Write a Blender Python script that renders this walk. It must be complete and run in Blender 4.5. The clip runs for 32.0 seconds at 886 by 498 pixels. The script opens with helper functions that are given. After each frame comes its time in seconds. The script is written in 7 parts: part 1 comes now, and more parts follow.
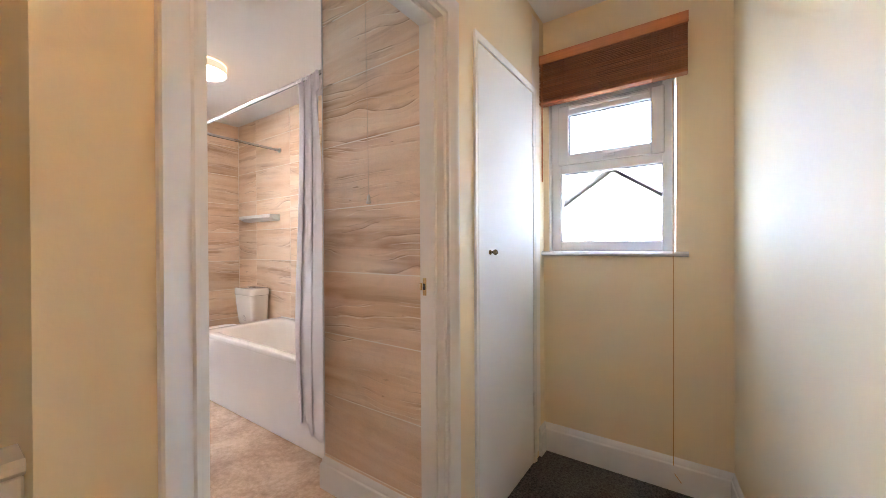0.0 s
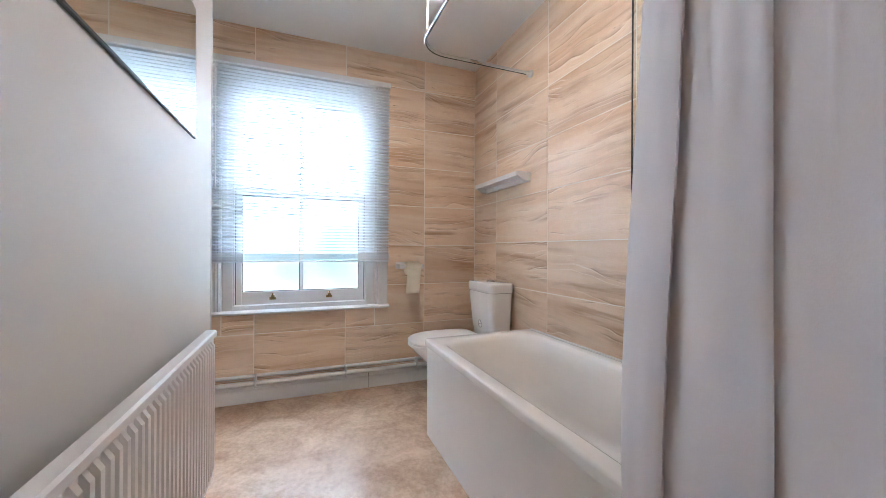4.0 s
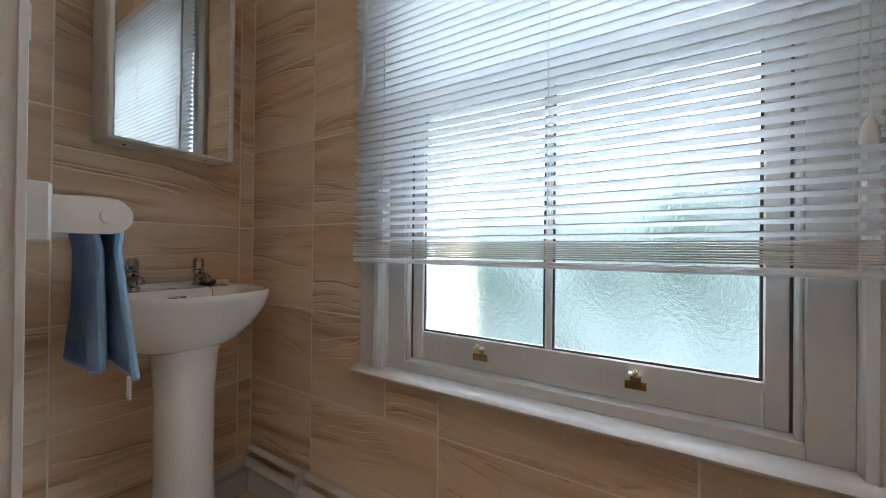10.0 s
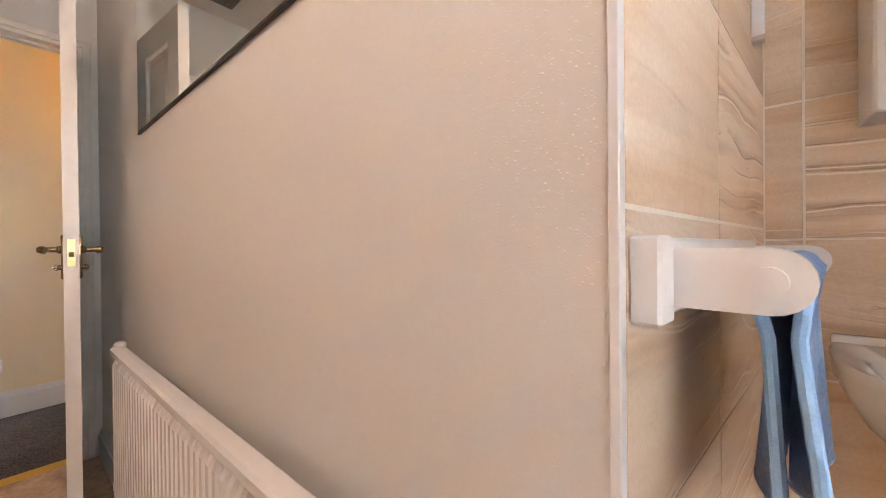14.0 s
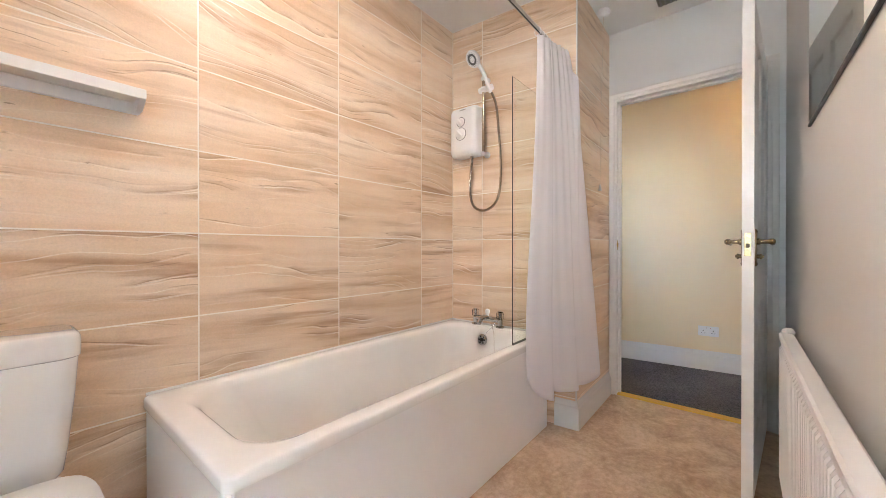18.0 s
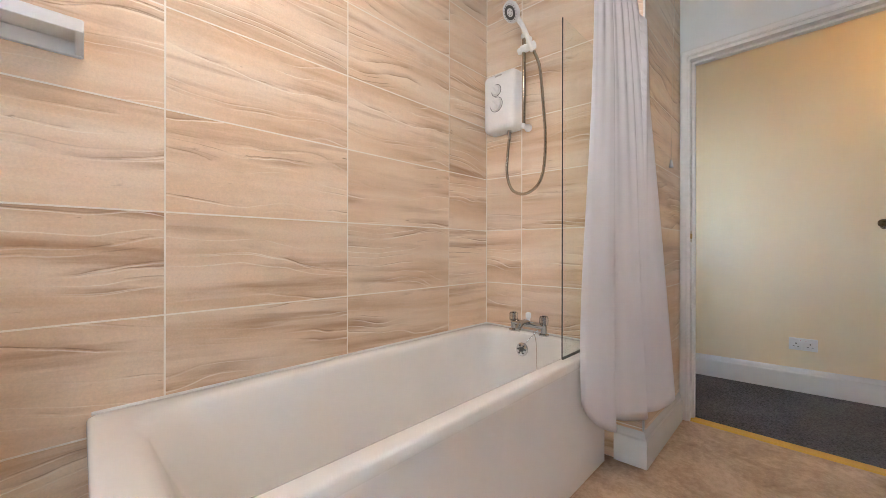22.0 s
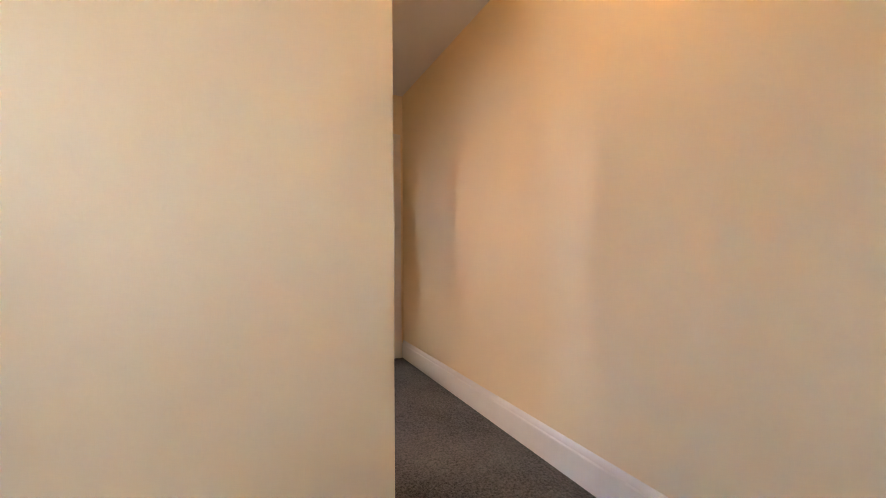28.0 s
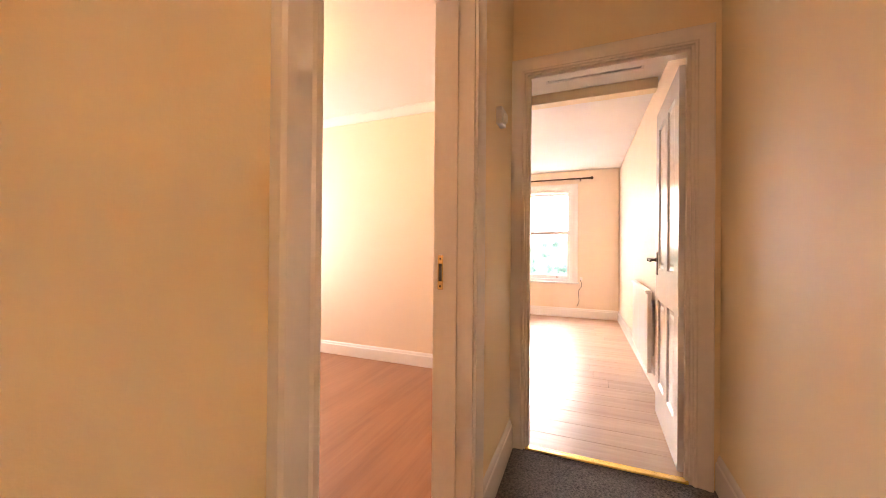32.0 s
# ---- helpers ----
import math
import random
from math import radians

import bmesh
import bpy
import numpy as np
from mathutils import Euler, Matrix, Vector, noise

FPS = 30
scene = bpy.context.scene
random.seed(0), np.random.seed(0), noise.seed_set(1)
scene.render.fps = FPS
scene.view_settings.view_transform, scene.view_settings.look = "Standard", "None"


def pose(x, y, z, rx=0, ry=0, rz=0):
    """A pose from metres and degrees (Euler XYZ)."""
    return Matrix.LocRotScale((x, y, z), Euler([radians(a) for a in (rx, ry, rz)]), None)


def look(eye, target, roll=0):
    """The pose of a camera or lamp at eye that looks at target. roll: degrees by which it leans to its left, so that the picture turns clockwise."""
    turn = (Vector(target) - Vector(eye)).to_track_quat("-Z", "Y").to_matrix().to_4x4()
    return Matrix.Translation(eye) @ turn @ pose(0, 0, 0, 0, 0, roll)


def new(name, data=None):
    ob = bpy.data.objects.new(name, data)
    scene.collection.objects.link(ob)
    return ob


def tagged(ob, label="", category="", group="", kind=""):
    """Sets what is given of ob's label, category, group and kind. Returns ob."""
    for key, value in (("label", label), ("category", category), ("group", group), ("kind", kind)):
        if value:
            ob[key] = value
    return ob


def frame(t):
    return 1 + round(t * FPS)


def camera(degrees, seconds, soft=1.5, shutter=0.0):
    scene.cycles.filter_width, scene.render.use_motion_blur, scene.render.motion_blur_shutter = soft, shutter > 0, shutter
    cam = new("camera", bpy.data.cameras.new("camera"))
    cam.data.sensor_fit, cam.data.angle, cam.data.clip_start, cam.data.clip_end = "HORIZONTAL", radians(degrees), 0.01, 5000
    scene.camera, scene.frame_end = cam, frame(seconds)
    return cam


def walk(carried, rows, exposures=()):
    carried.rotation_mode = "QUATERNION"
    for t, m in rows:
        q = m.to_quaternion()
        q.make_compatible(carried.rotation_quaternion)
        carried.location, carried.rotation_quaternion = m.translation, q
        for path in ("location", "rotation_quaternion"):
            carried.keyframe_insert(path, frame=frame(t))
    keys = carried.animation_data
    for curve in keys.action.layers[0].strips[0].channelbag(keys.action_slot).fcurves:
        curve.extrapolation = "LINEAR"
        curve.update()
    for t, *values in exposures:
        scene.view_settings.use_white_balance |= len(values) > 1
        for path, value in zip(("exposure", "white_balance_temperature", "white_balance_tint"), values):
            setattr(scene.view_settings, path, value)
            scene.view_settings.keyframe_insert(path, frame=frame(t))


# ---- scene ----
cam = camera(101.5, 32.0, soft=0.55)
PATH = [
    (0, (0.395, -0.109, 1.195), (-0.748, 1.532, 1.186), -0.3),
    (0.5, (0.356, -0.024, 1.213), (-1.063, 1.385, 1.196), -0.2),
    (1, (0.262, 0.093, 1.192), (-1.324, 1.311, 1.176), 0.1),
    (1.5, (0.113, 0.228, 1.185), (-1.553, 1.333, 1.168), 0.1),
    (2, (-0.082, 0.338, 1.138), (-1.840, 1.292, 1.122), 0.2),
    (2.5, (-0.292, 0.397, 1.094), (-2.137, 1.169, 1.078), 0.2),
    (4.5, (-1.147, 0.561, 1.028), (-3.012, 1.284, 1.029), 0.3),
    (5, (-1.291, 0.595, 1.034), (-3.112, 1.421, 1.038), 0.1),
    (5.5, (-1.420, 0.611, 1.028), (-3.165, 1.588, 1.045), 0.2),
    (6, (-1.545, 0.621, 1.036), (-3.252, 1.664, 1.047), 0.1),
    (6.5, (-1.710, 0.652, 1.028), (-3.419, 1.690, 1.032), 0.2),
    (7, (-1.919, 0.651, 1.031), (-3.680, 1.600, 1.039), 0.3),
    (7.5, (-2.108, 0.673, 1.019), (-3.975, 1.389, 1.034), 0.3),
    (8, (-2.293, 0.722, 1.019), (-4.256, 1.105, 1.011), 0.4),
    (8.5, (-2.461, 0.771, 0.986), (-4.461, 0.788, 0.991), 0.4),
    (9, (-2.592, 0.777, 0.989), (-4.562, 0.428, 0.988), 0.3),
    (9.5, (-2.703, 0.756, 0.960), (-4.581, 0.069, 1.005), 0.8),
    (10, (-2.829, 0.758, 0.974), (-4.534, -0.288, 0.983), 0.6),
    (10.5, (-2.960, 0.715, 0.965), (-4.444, -0.625, 0.965), 0.2),
    (11, (-3.042, 0.634, 0.971), (-4.308, -0.914, 0.958), 0.7),
    (11.5, (-3.104, 0.561, 0.972), (-4.087, -1.181, 0.961), 0.7),
    (12, (-3.160, 0.512, 0.975), (-3.782, -1.389, 0.963), 0.5),
    (12.5, (-3.174, 0.466, 0.991), (-3.378, -1.523, 0.973), 0.6),
    (13, (-3.140, 0.413, 1.002), (-2.918, -1.575, 0.983), 0.4),
    (13.5, (-3.051, 0.402, 1.017), (-2.424, -1.497, 0.997), 0.3),
    (14, (-3.008, 0.435, 1.047), (-1.734, -1.106, 1.037), -0.6),
    (14.5, (-2.957, 0.421, 1.133), (-1.383, -0.812, 1.091), -0.1),
    (15, (-2.923, 0.510, 1.177), (-1.188, -0.483, 1.122), -0.3),
    (15.5, (-2.927, 0.533, 1.157), (-1.029, -0.096, 1.125), -0.8),
    (17.5, (-3.161, 0.364, 1.061), (-1.429, 1.364, 1.057), 0.1),
    (18, (-3.181, 0.320, 1.027), (-1.634, 1.587, 1.020), -0.0),
    (18.5, (-3.190, 0.289, 1.004), (-1.820, 1.747, 0.995), -0.0),
    (19, (-3.194, 0.260, 1.006), (-1.999, 1.863, 0.997), -0.0),
    (19.5, (-3.188, 0.251, 1.008), (-2.134, 1.950, 0.998), -0.0),
    (20, (-3.163, 0.260, 1.013), (-2.188, 2.006, 0.997), -0.0),
    (20.5, (-3.141, 0.302, 1.009), (-2.162, 2.046, 0.997), 0.1),
    (21, (-3.111, 0.365, 1.014), (-2.038, 2.053, 1.004), 0.2),
    (21.5, (-3.027, 0.445, 1.003), (-1.790, 2.017, 0.991), 0.1),
    (22, (-2.898, 0.528, 0.973), (-1.480, 1.939, 0.972), 0.1),
    (22.5, (-2.777, 0.628, 0.972), (-1.185, 1.839, 0.983), 0.0),
    (23, (-2.646, 0.697, 0.969), (-0.869, 1.615, 0.986), 0.1),
    (23.5, (-2.475, 0.738, 0.994), (-0.577, 1.369, 1.011), -0.1),
    (24, (-2.266, 0.758, 1.001), (-0.307, 1.161, 1.019), -0.1),
    (24.5, (-2.043, 0.774, 1.001), (-0.051, 0.949, 1.021), -0.0),
    (25, (-1.811, 0.784, 1.011), (0.189, 0.776, 1.031), -0.3),
    (25.5, (-1.562, 0.775, 1.028), (0.434, 0.647, 1.038), -0.3),
    (27.5, (-0.479, 0.561, 0.997), (1.367, -0.208, 1.001), 0.1),
    (28, (-0.246, 0.473, 0.984), (1.536, -0.435, 1.002), -0.4),
    (28.5, (-0.060, 0.369, 0.979), (1.699, -0.582, 1.010), -0.1),
    (29, (0.156, 0.268, 0.979), (1.903, -0.704, 1.015), 0.1),
    (29.5, (0.297, 0.152, 0.993), (2.062, -0.786, 1.055), -0.1),
    (30, (0.460, 0.055, 1.012), (2.294, -0.741, 1.048), -0.2),
    (30.5, (0.591, -0.048, 1.042), (2.535, -0.516, 1.079), -0.1),
    (31, (0.713, -0.156, 1.059), (2.712, -0.214, 1.093), 0.1),
    (31.5, (0.862, -0.252, 1.068), (2.827, 0.119, 1.090), 0.4),
    (32, (1.049, -0.249, 1.062), (2.893, 0.525, 1.072), 0.5),
]
# seconds, stops, kelvin, tint: the clip's camera opens up and warms as it turns from the window
EXPOSURES = [(0, 1.5, 6300, 16), (1, 1.7, 6250, 15), (2, 1.45, 5950, 12), (2.5, 1.4, 5650, 9), (4.5, 0.75, 5700, 11), (5, 0.55, 5850, 12), (6, -0.2, 6000, 12), (7, -0.35, 6300, 12), (8, -0.4, 6800, 11), (9.5, -0.35, 6800, 12), (11, -0.2, 6250, 11), (12, 0.25, 6450, 12), (13, 1.05, 6800, 17), (14, 1.05, 7900, 26), (15, 1.1, 8300, 30), (17.5, 1.4, 6800, 15), (19, 1.4, 6150, 13), (20.5, 1.28, 5950, 12), (22, 1.2, 6200, 12), (23, 1.4, 6450, 13), (24, 1.4, 6350, 12), (25, 1.3, 7000, 17), (28, 1.4, 7300, 20), (29, 1.4, 7600, 22), (30, 1.5, 8300, 27), (31, 1.75, 8600, 30), (32, 1.8, 8350, 33)]
walk(cam, [(t, look(eye, target, roll)) for t, eye, target, roll in PATH], EXPOSURES)

# ---- light: overcast-bright sky outside, one sun from behind the house ----
world = bpy.data.worlds.new("sky")
scene.world = world
world.use_nodes = True
_sky = world.node_tree.nodes.new("ShaderNodeTexSky")
_sky.sky_type = "NISHITA"
_sky.sun_disc = False
_sky.sun_elevation = radians(38)
_sky.sun_rotation = radians(200)
_bg = world.node_tree.nodes["Background"]
_bg.inputs["Strength"].default_value = 7.6
world.node_tree.links.new(_sky.outputs["Color"], _bg.inputs["Color"])

_sun = bpy.data.lights.new("sun", "SUN")
_sun.energy, _sun.angle, _sun.color = 1.2, radians(10), (1.0, 0.95, 0.88)
new("sun", _sun).matrix_world = look((2, -12, 12), (0.5, 2, 2))

LAMP_GLOW = 33.0       # bathroom ceiling lamp
BATH_SKY = 73.0        # brightness outside the bathroom window
BED_SKY = 44.0         # outside the front bedroom window
ROOM_SKY = 3.0        # outside the second bedroom's unseen, added window
BULB_GLOW = 92.0      # bare bulb on the landing
ROOM_WATTS = 10.5, 9.0   # unseen bare bulbs in the second and the front bedroom

# ---- plan ----
XW, YB, XS, YN = -3.685, 1.86, -1.193, 1.03     # window wall, bath wall, shower wall, nib face
XD, XO = -0.465, -0.36                          # door wall: bathroom face, hall face
YM, YMO = 0.124, -0.012                            # mirror wall: bathroom face, stair face
XT, YK = -2.931, -0.68                          # towel wall, basin wall
YH = 2.05                                       # hall end wall with its window
HA, HB = (0.748, 0.126), (0.545, YH)              # hall wall opposite the bathroom, a little out of square
YR = -0.785                                     # right-hand corridor wall
CL = 0.185                                      # left-hand corridor wall at its far end
XE = 3.085                                      # corridor end wall
ZC = 2.515                                      # ceilings
ZL = 2.55                                       # landing ceiling
ZH = -0.035                                     # landing floor, a little under the bathroom's
XN = -1.125                                     # outer corner of the shower wall, which is out of square
XB = -3.047                                     # inner corner of the towel wall, likewise
TH, TZ = 0.303, 1.08                            # tile height and one of the level joints


# ---- mesh helpers ----
ORIGIN = {}


def thing(name, at, label="", category="", group="", kind=""):
    ob = new(name)
    ob.empty_display_size = 0.1
    ob.location = at
    ORIGIN[ob.name] = Vector(at)
    return tagged(ob, label, category, group, kind)


def finish(bm, name, material, smooth=0.0):
    me = bpy.data.meshes.new(name)
    bmesh.ops.remove_doubles(bm, verts=bm.verts, dist=1e-5)
    bmesh.ops.recalc_face_normals(bm, faces=bm.faces)
    bm.to_mesh(me)
    bm.free()
    me.materials.append(material)
    if smooth:
        me.shade_smooth()
        me.set_sharp_from_angle(angle=radians(smooth))
    return me


def part(name, bm, material, parent=None, label="", smooth=35.0):
    """One mesh object; its shape is given in the world and hung under parent."""
    base = Vector((0, 0, 0))
    if parent is not None:
        base = ORIGIN[parent.name]
        bmesh.ops.translate(bm, verts=bm.verts, vec=-base)
    ob = new(name, finish(bm, name, material, smooth))
    ORIGIN[ob.name] = base
    if parent is not None:
        ob.parent = parent
    if label:
        ob["label"] = label
    return ob


def box(bm, lo, hi, bevel=0.0, seg=1):
    lo, hi = Vector(lo), Vector(hi)
    got = bmesh.ops.create_cube(bm, size=1.0)["verts"]
    for v in got:
        v.co = Vector([(lo[i] + hi[i]) / 2 + v.co[i] * (hi[i] - lo[i]) for i in range(3)])
    if bevel:
        edges = {e for v in got for e in v.link_edges}
        bmesh.ops.bevel(bm, geom=list(edges), offset=bevel, segments=seg, profile=0.6, affect="EDGES")
    return bm


def slab(lo, hi, bevel=0.0, seg=1):
    return box(bmesh.new(), lo, hi, bevel, seg)


def loops(bm, rings, cap_a=True, cap_b=True, closed=True):
    """Skin over rings of points, each with the same count."""
    made = [[bm.verts.new(p) for p in ring] for ring in rings]
    n = len(made[0])
    for a, b in zip(made, made[1:]):
        for i in range(n if closed else n - 1):
            j = (i + 1) % n
            try:
                bm.faces.new((a[i], a[j], b[j], b[i]))
            except ValueError:
                pass
    for ring, cap in ((made[0], cap_a), (made[-1], cap_b)):
        if cap and closed:
            bm.faces.new(ring)
    return bm


def lathe(bm, profile, m=None, seg=28):
    """Turn (radius, height) round z, then place by the matrix m."""
    m = m or Matrix()
    rings = [[m @ Vector((max(r, 1e-4) * math.cos(2 * math.pi * k / seg), max(r, 1e-4) * math.sin(2 * math.pi * k / seg), z)) for k in range(seg)] for r, z in profile]
    return loops(bm, rings)


def axis_to(at, way):
    """A matrix that puts z along way, at a place."""
    return Matrix.Translation(at) @ Vector(way).to_track_quat("Z", "Y").to_matrix().to_4x4()


def tube(bm, pts, radius, seg=12, flat=1.0):
    """A round bar along points; radius may be a list; flat squeezes it in its own second axis."""
    pts = [Vector(p) for p in pts]
    radii = radius if isinstance(radius, (list, tuple)) else [radius] * len(pts)
    rings, side = [], None
    for i, p in enumerate(pts):
        way = (pts[min(i + 1, len(pts) - 1)] - pts[max(i - 1, 0)]).normalized()
        if side is None:
            side = way.orthogonal().normalized()
        side = (side - way * side.dot(way)).normalized()
        up = way.cross(side)
        rings.append([p + radii[i] * (math.cos(2 * math.pi * k / seg) * side + flat * math.sin(2 * math.pi * k / seg) * up) for k in range(seg)])
    return loops(bm, rings)


def curve_pts(pts, n=8):
    """Catmull-Rom through points."""
    pts = [Vector(p) for p in pts]
    q = [2 * pts[0] - pts[1], *pts, 2 * pts[-1] - pts[-2]]
    out = []
    for i in range(1, len(q) - 2):
        a, b, c, d = q[i - 1 : i + 3]
        for k in range(n):
            t = k / n
            out.append(0.5 * (2 * b + (c - a) * t + (2 * a - 5 * b + 4 * c - d) * t * t + (3 * b - a - 3 * c + d) * t ** 3))
    out.append(pts[-1])
    return out


def rrect(hx, hy, r, n=6):
    """Points of a rounded rectangle round the origin."""
    out = []
    for k, (sx, sy) in enumerate(((1, 1), (-1, 1), (-1, -1), (1, -1))):
        for i in range(n + 1):
            a = math.pi / 2 * (k + i / n)
            out.append((sx * (hx - r) + r * math.cos(a), sy * (hy - r) + r * math.sin(a)))
    return out


def sweep(bm, path, profile, place, closed=False):
    """A moulding: profile (out, height) carried along a flat path with mitred corners; place(u, v, h) gives the world point."""
    pts = [Vector(p) for p in path]
    n = len(pts)
    rings = []
    for i, p in enumerate(pts):
        a = (p - pts[i - 1]).normalized() if i or closed else None
        b = (pts[(i + 1) % n] - p).normalized() if i < n - 1 or closed else None
        a, b = a or b, b or a
        na, nb = Vector((-a.y, a.x)), Vector((-b.y, b.x))
        m = (na + nb).normalized()
        m /= max(0.2, m.dot(na))
        rings.append([place(*(p + m * d), h) for d, h in profile])
    if closed:
        rings.append(rings[0])
    return loops(bm, rings, not closed, not closed)


def panel_wall(p0, p1, thick, z0, z1, holes=()):
    """A wall whose room face runs from p0 to p1 (the room on its right), solid to the left, with openings (u0, u1, za, zb) cut through."""
    bm = bmesh.new()
    p0, p1 = Vector(p0), Vector(p1)
    length = (p1 - p0).length
    d = (p1 - p0) / length
    nrm = Vector((-d.y, d.x))
    us = sorted({0.0, length, *[h[0] for h in holes], *[h[1] for h in holes]})
    zs = sorted({z0, z1, *[h[2] for h in holes], *[h[3] for h in holes]})
    us, zs = [u for u in us if 0 <= u <= length], [z for z in zs if z0 <= z <= z1]

    def solid(i, k):
        if not (0 <= i < len(us) - 1 and 0 <= k < len(zs) - 1):
            return False
        u, z = (us[i] + us[i + 1]) / 2, (zs[k] + zs[k + 1]) / 2
        return not any(h[0] < u < h[1] and h[2] < z < h[3] for h in holes)

    def vert(i, k, back):
        p = p0 + d * us[i] + nrm * (thick if back else 0)
        return bm.verts.new((p.x, p.y, zs[k]))

    def quad(*keys):
        bm.faces.new([vert(*k) for k in keys])

    for i in range(len(us) - 1):
        for k in range(len(zs) - 1):
            if not solid(i, k):
                continue
            quad((i, k, 0), (i + 1, k, 0), (i + 1, k + 1, 0), (i, k + 1, 0))
            quad((i, k, 1), (i, k + 1, 1), (i + 1, k + 1, 1), (i + 1, k, 1))
            if not solid(i - 1, k):
                quad((i, k, 0), (i, k + 1, 0), (i, k + 1, 1), (i, k, 1))
            if not solid(i + 1, k):
                quad((i + 1, k, 0), (i + 1, k, 1), (i + 1, k + 1, 1), (i + 1, k + 1, 0))
            if not solid(i, k - 1):
                quad((i, k, 0), (i, k, 1), (i + 1, k, 1), (i + 1, k, 0))
            if not solid(i, k + 1):
                quad((i, k + 1, 0), (i + 1, k + 1, 0), (i + 1, k + 1, 1), (i, k + 1, 1))
    return bm


def wall(name, p0, p1, thick, material, z0=0.0, z1=ZC, holes=(), label=""):
    return tagged(part(name, panel_wall(p0, p1, thick, z0, z1, holes), material, smooth=0), label, "wall", kind="structure")


# ---- materials ----
def material(name):
    m = bpy.data.materials.new(name)
    m.use_nodes = True
    return m, m.node_tree.nodes["Principled BSDF"]


def node(m, kind, ins=None, **props):
    n = m.node_tree.nodes.new(kind)
    for key, value in props.items():
        setattr(n, key, value)
    for key, value in (ins or {}).items():
        socket = n.inputs[key]
        if isinstance(value, bpy.types.NodeSocket):
            m.node_tree.links.new(value, socket)
        else:
            socket.default_value = value
    return n


def link(m, a, b):
    m.node_tree.links.new(a, b)


def spot(m, scale=(1, 1, 1), coord="Object"):
    tc = node(m, "ShaderNodeTexCoord")
    return node(m, "ShaderNodeMapping", {"Vector": tc.outputs[coord], "Scale": scale}).outputs["Vector"]


def ramp(m, fac, stops):
    r = node(m, "ShaderNodeValToRGB", {"Fac": fac})
    e = r.color_ramp.elements
    while len(e) < len(stops):
        e.new(0.5)
    for el, (pos, col) in zip(e, stops):
        el.position, el.color = pos, (*col, 1)
    return r.outputs["Color"]


def noise_tex(m, scale, detail=4, rough=0.55, vec=None, distortion=0.0):
    return node(m, "ShaderNodeTexNoise", {"Scale": scale, "Detail": detail, "Roughness": rough, "Distortion": distortion, "Vector": vec or spot(m)}).outputs["Fac"]


def bump(m, bsdf, height, strength, distance=0.002):
    b = node(m, "ShaderNodeBump", {"Strength": strength, "Distance": distance, "Height": height})
    link(m, b.outputs["Normal"], bsdf.inputs["Normal"])
    return b


def shade(c, k):
    return tuple(min(1.0, v * k) for v in c)


def surface(name, col, rough=0.5, metal=0.0, var=0.06, vscale=2.5, bscale=60, bstrength=0.15, spec=0.5, coat=0.0):
    """Paint, plastic, metal or ceramic: slow drift of tone, fine relief, uneven gloss."""
    m, b = material(name)
    slow = noise_tex(m, vscale, 3)
    fine = noise_tex(m, bscale, 5)
    both = node(m, "ShaderNodeMath", {0: slow, 1: fine}, operation="ADD").outputs[0]
    half = node(m, "ShaderNodeMath", {0: both, 1: 0.5}, operation="MULTIPLY").outputs[0]
    link(m, ramp(m, half, [(0.3, shade(col, 1 - var)), (0.7, shade(col, 1 + var))]), b.inputs["Base Color"])
    rr = node(m, "ShaderNodeMapRange", {"Value": slow, "To Min": max(0.02, rough * 0.85), "To Max": min(1, rough * 1.15)}).outputs[0]
    link(m, rr, b.inputs["Roughness"])
    b.inputs["Metallic"].default_value = metal
    b.inputs["Specular IOR Level"].default_value = spec
    b.inputs["Coat Weight"].default_value = coat
    if bstrength:
        bump(m, b, fine, bstrength)
    return m


def wall_paint(name, col, rough=0.55, lumps=0.25):
    """Emulsion on old plaster: roller stipple, slow unevenness, a few filled dents."""
    m, b = material(name)
    v = spot(m)
    slow = noise_tex(m, 1.3, 3, vec=v)
    mid = noise_tex(m, 9, 4, vec=v)
    fine = noise_tex(m, 160, 3, vec=v)
    link(m, ramp(m, slow, [(0.25, shade(col, 0.95)), (0.75, shade(col, 1.03))]), b.inputs["Base Color"])
    b.inputs["Roughness"].default_value = rough
    dents = node(m, "ShaderNodeTexVoronoi", {"Scale": 7.0, "Vector": v}).outputs["Distance"]
    dent = node(m, "ShaderNodeMapRange", {"Value": dents, "From Min": 0.0, "From Max": 0.06, "To Min": 1.0, "To Max": 0.0}).outputs[0]
    gate = node(m, "ShaderNodeMapRange", {"Value": mid, "From Min": 0.52, "From Max": 0.62, "To Min": 0.0, "To Max": 0.6}).outputs[0]
    h1 = node(m, "ShaderNodeMath", {0: dent, 1: gate}, operation="MULTIPLY").outputs[0]
    h2 = node(m, "ShaderNodeMath", {0: fine, 1: 0.35, 2: h1}, operation="MULTIPLY_ADD").outputs[0]
    h3 = node(m, "ShaderNodeMath", {0: mid, 1: 0.5, 2: h2}, operation="MULTIPLY_ADD").outputs[0]
    bump(m, b, h3, lumps, 0.003)
    return m


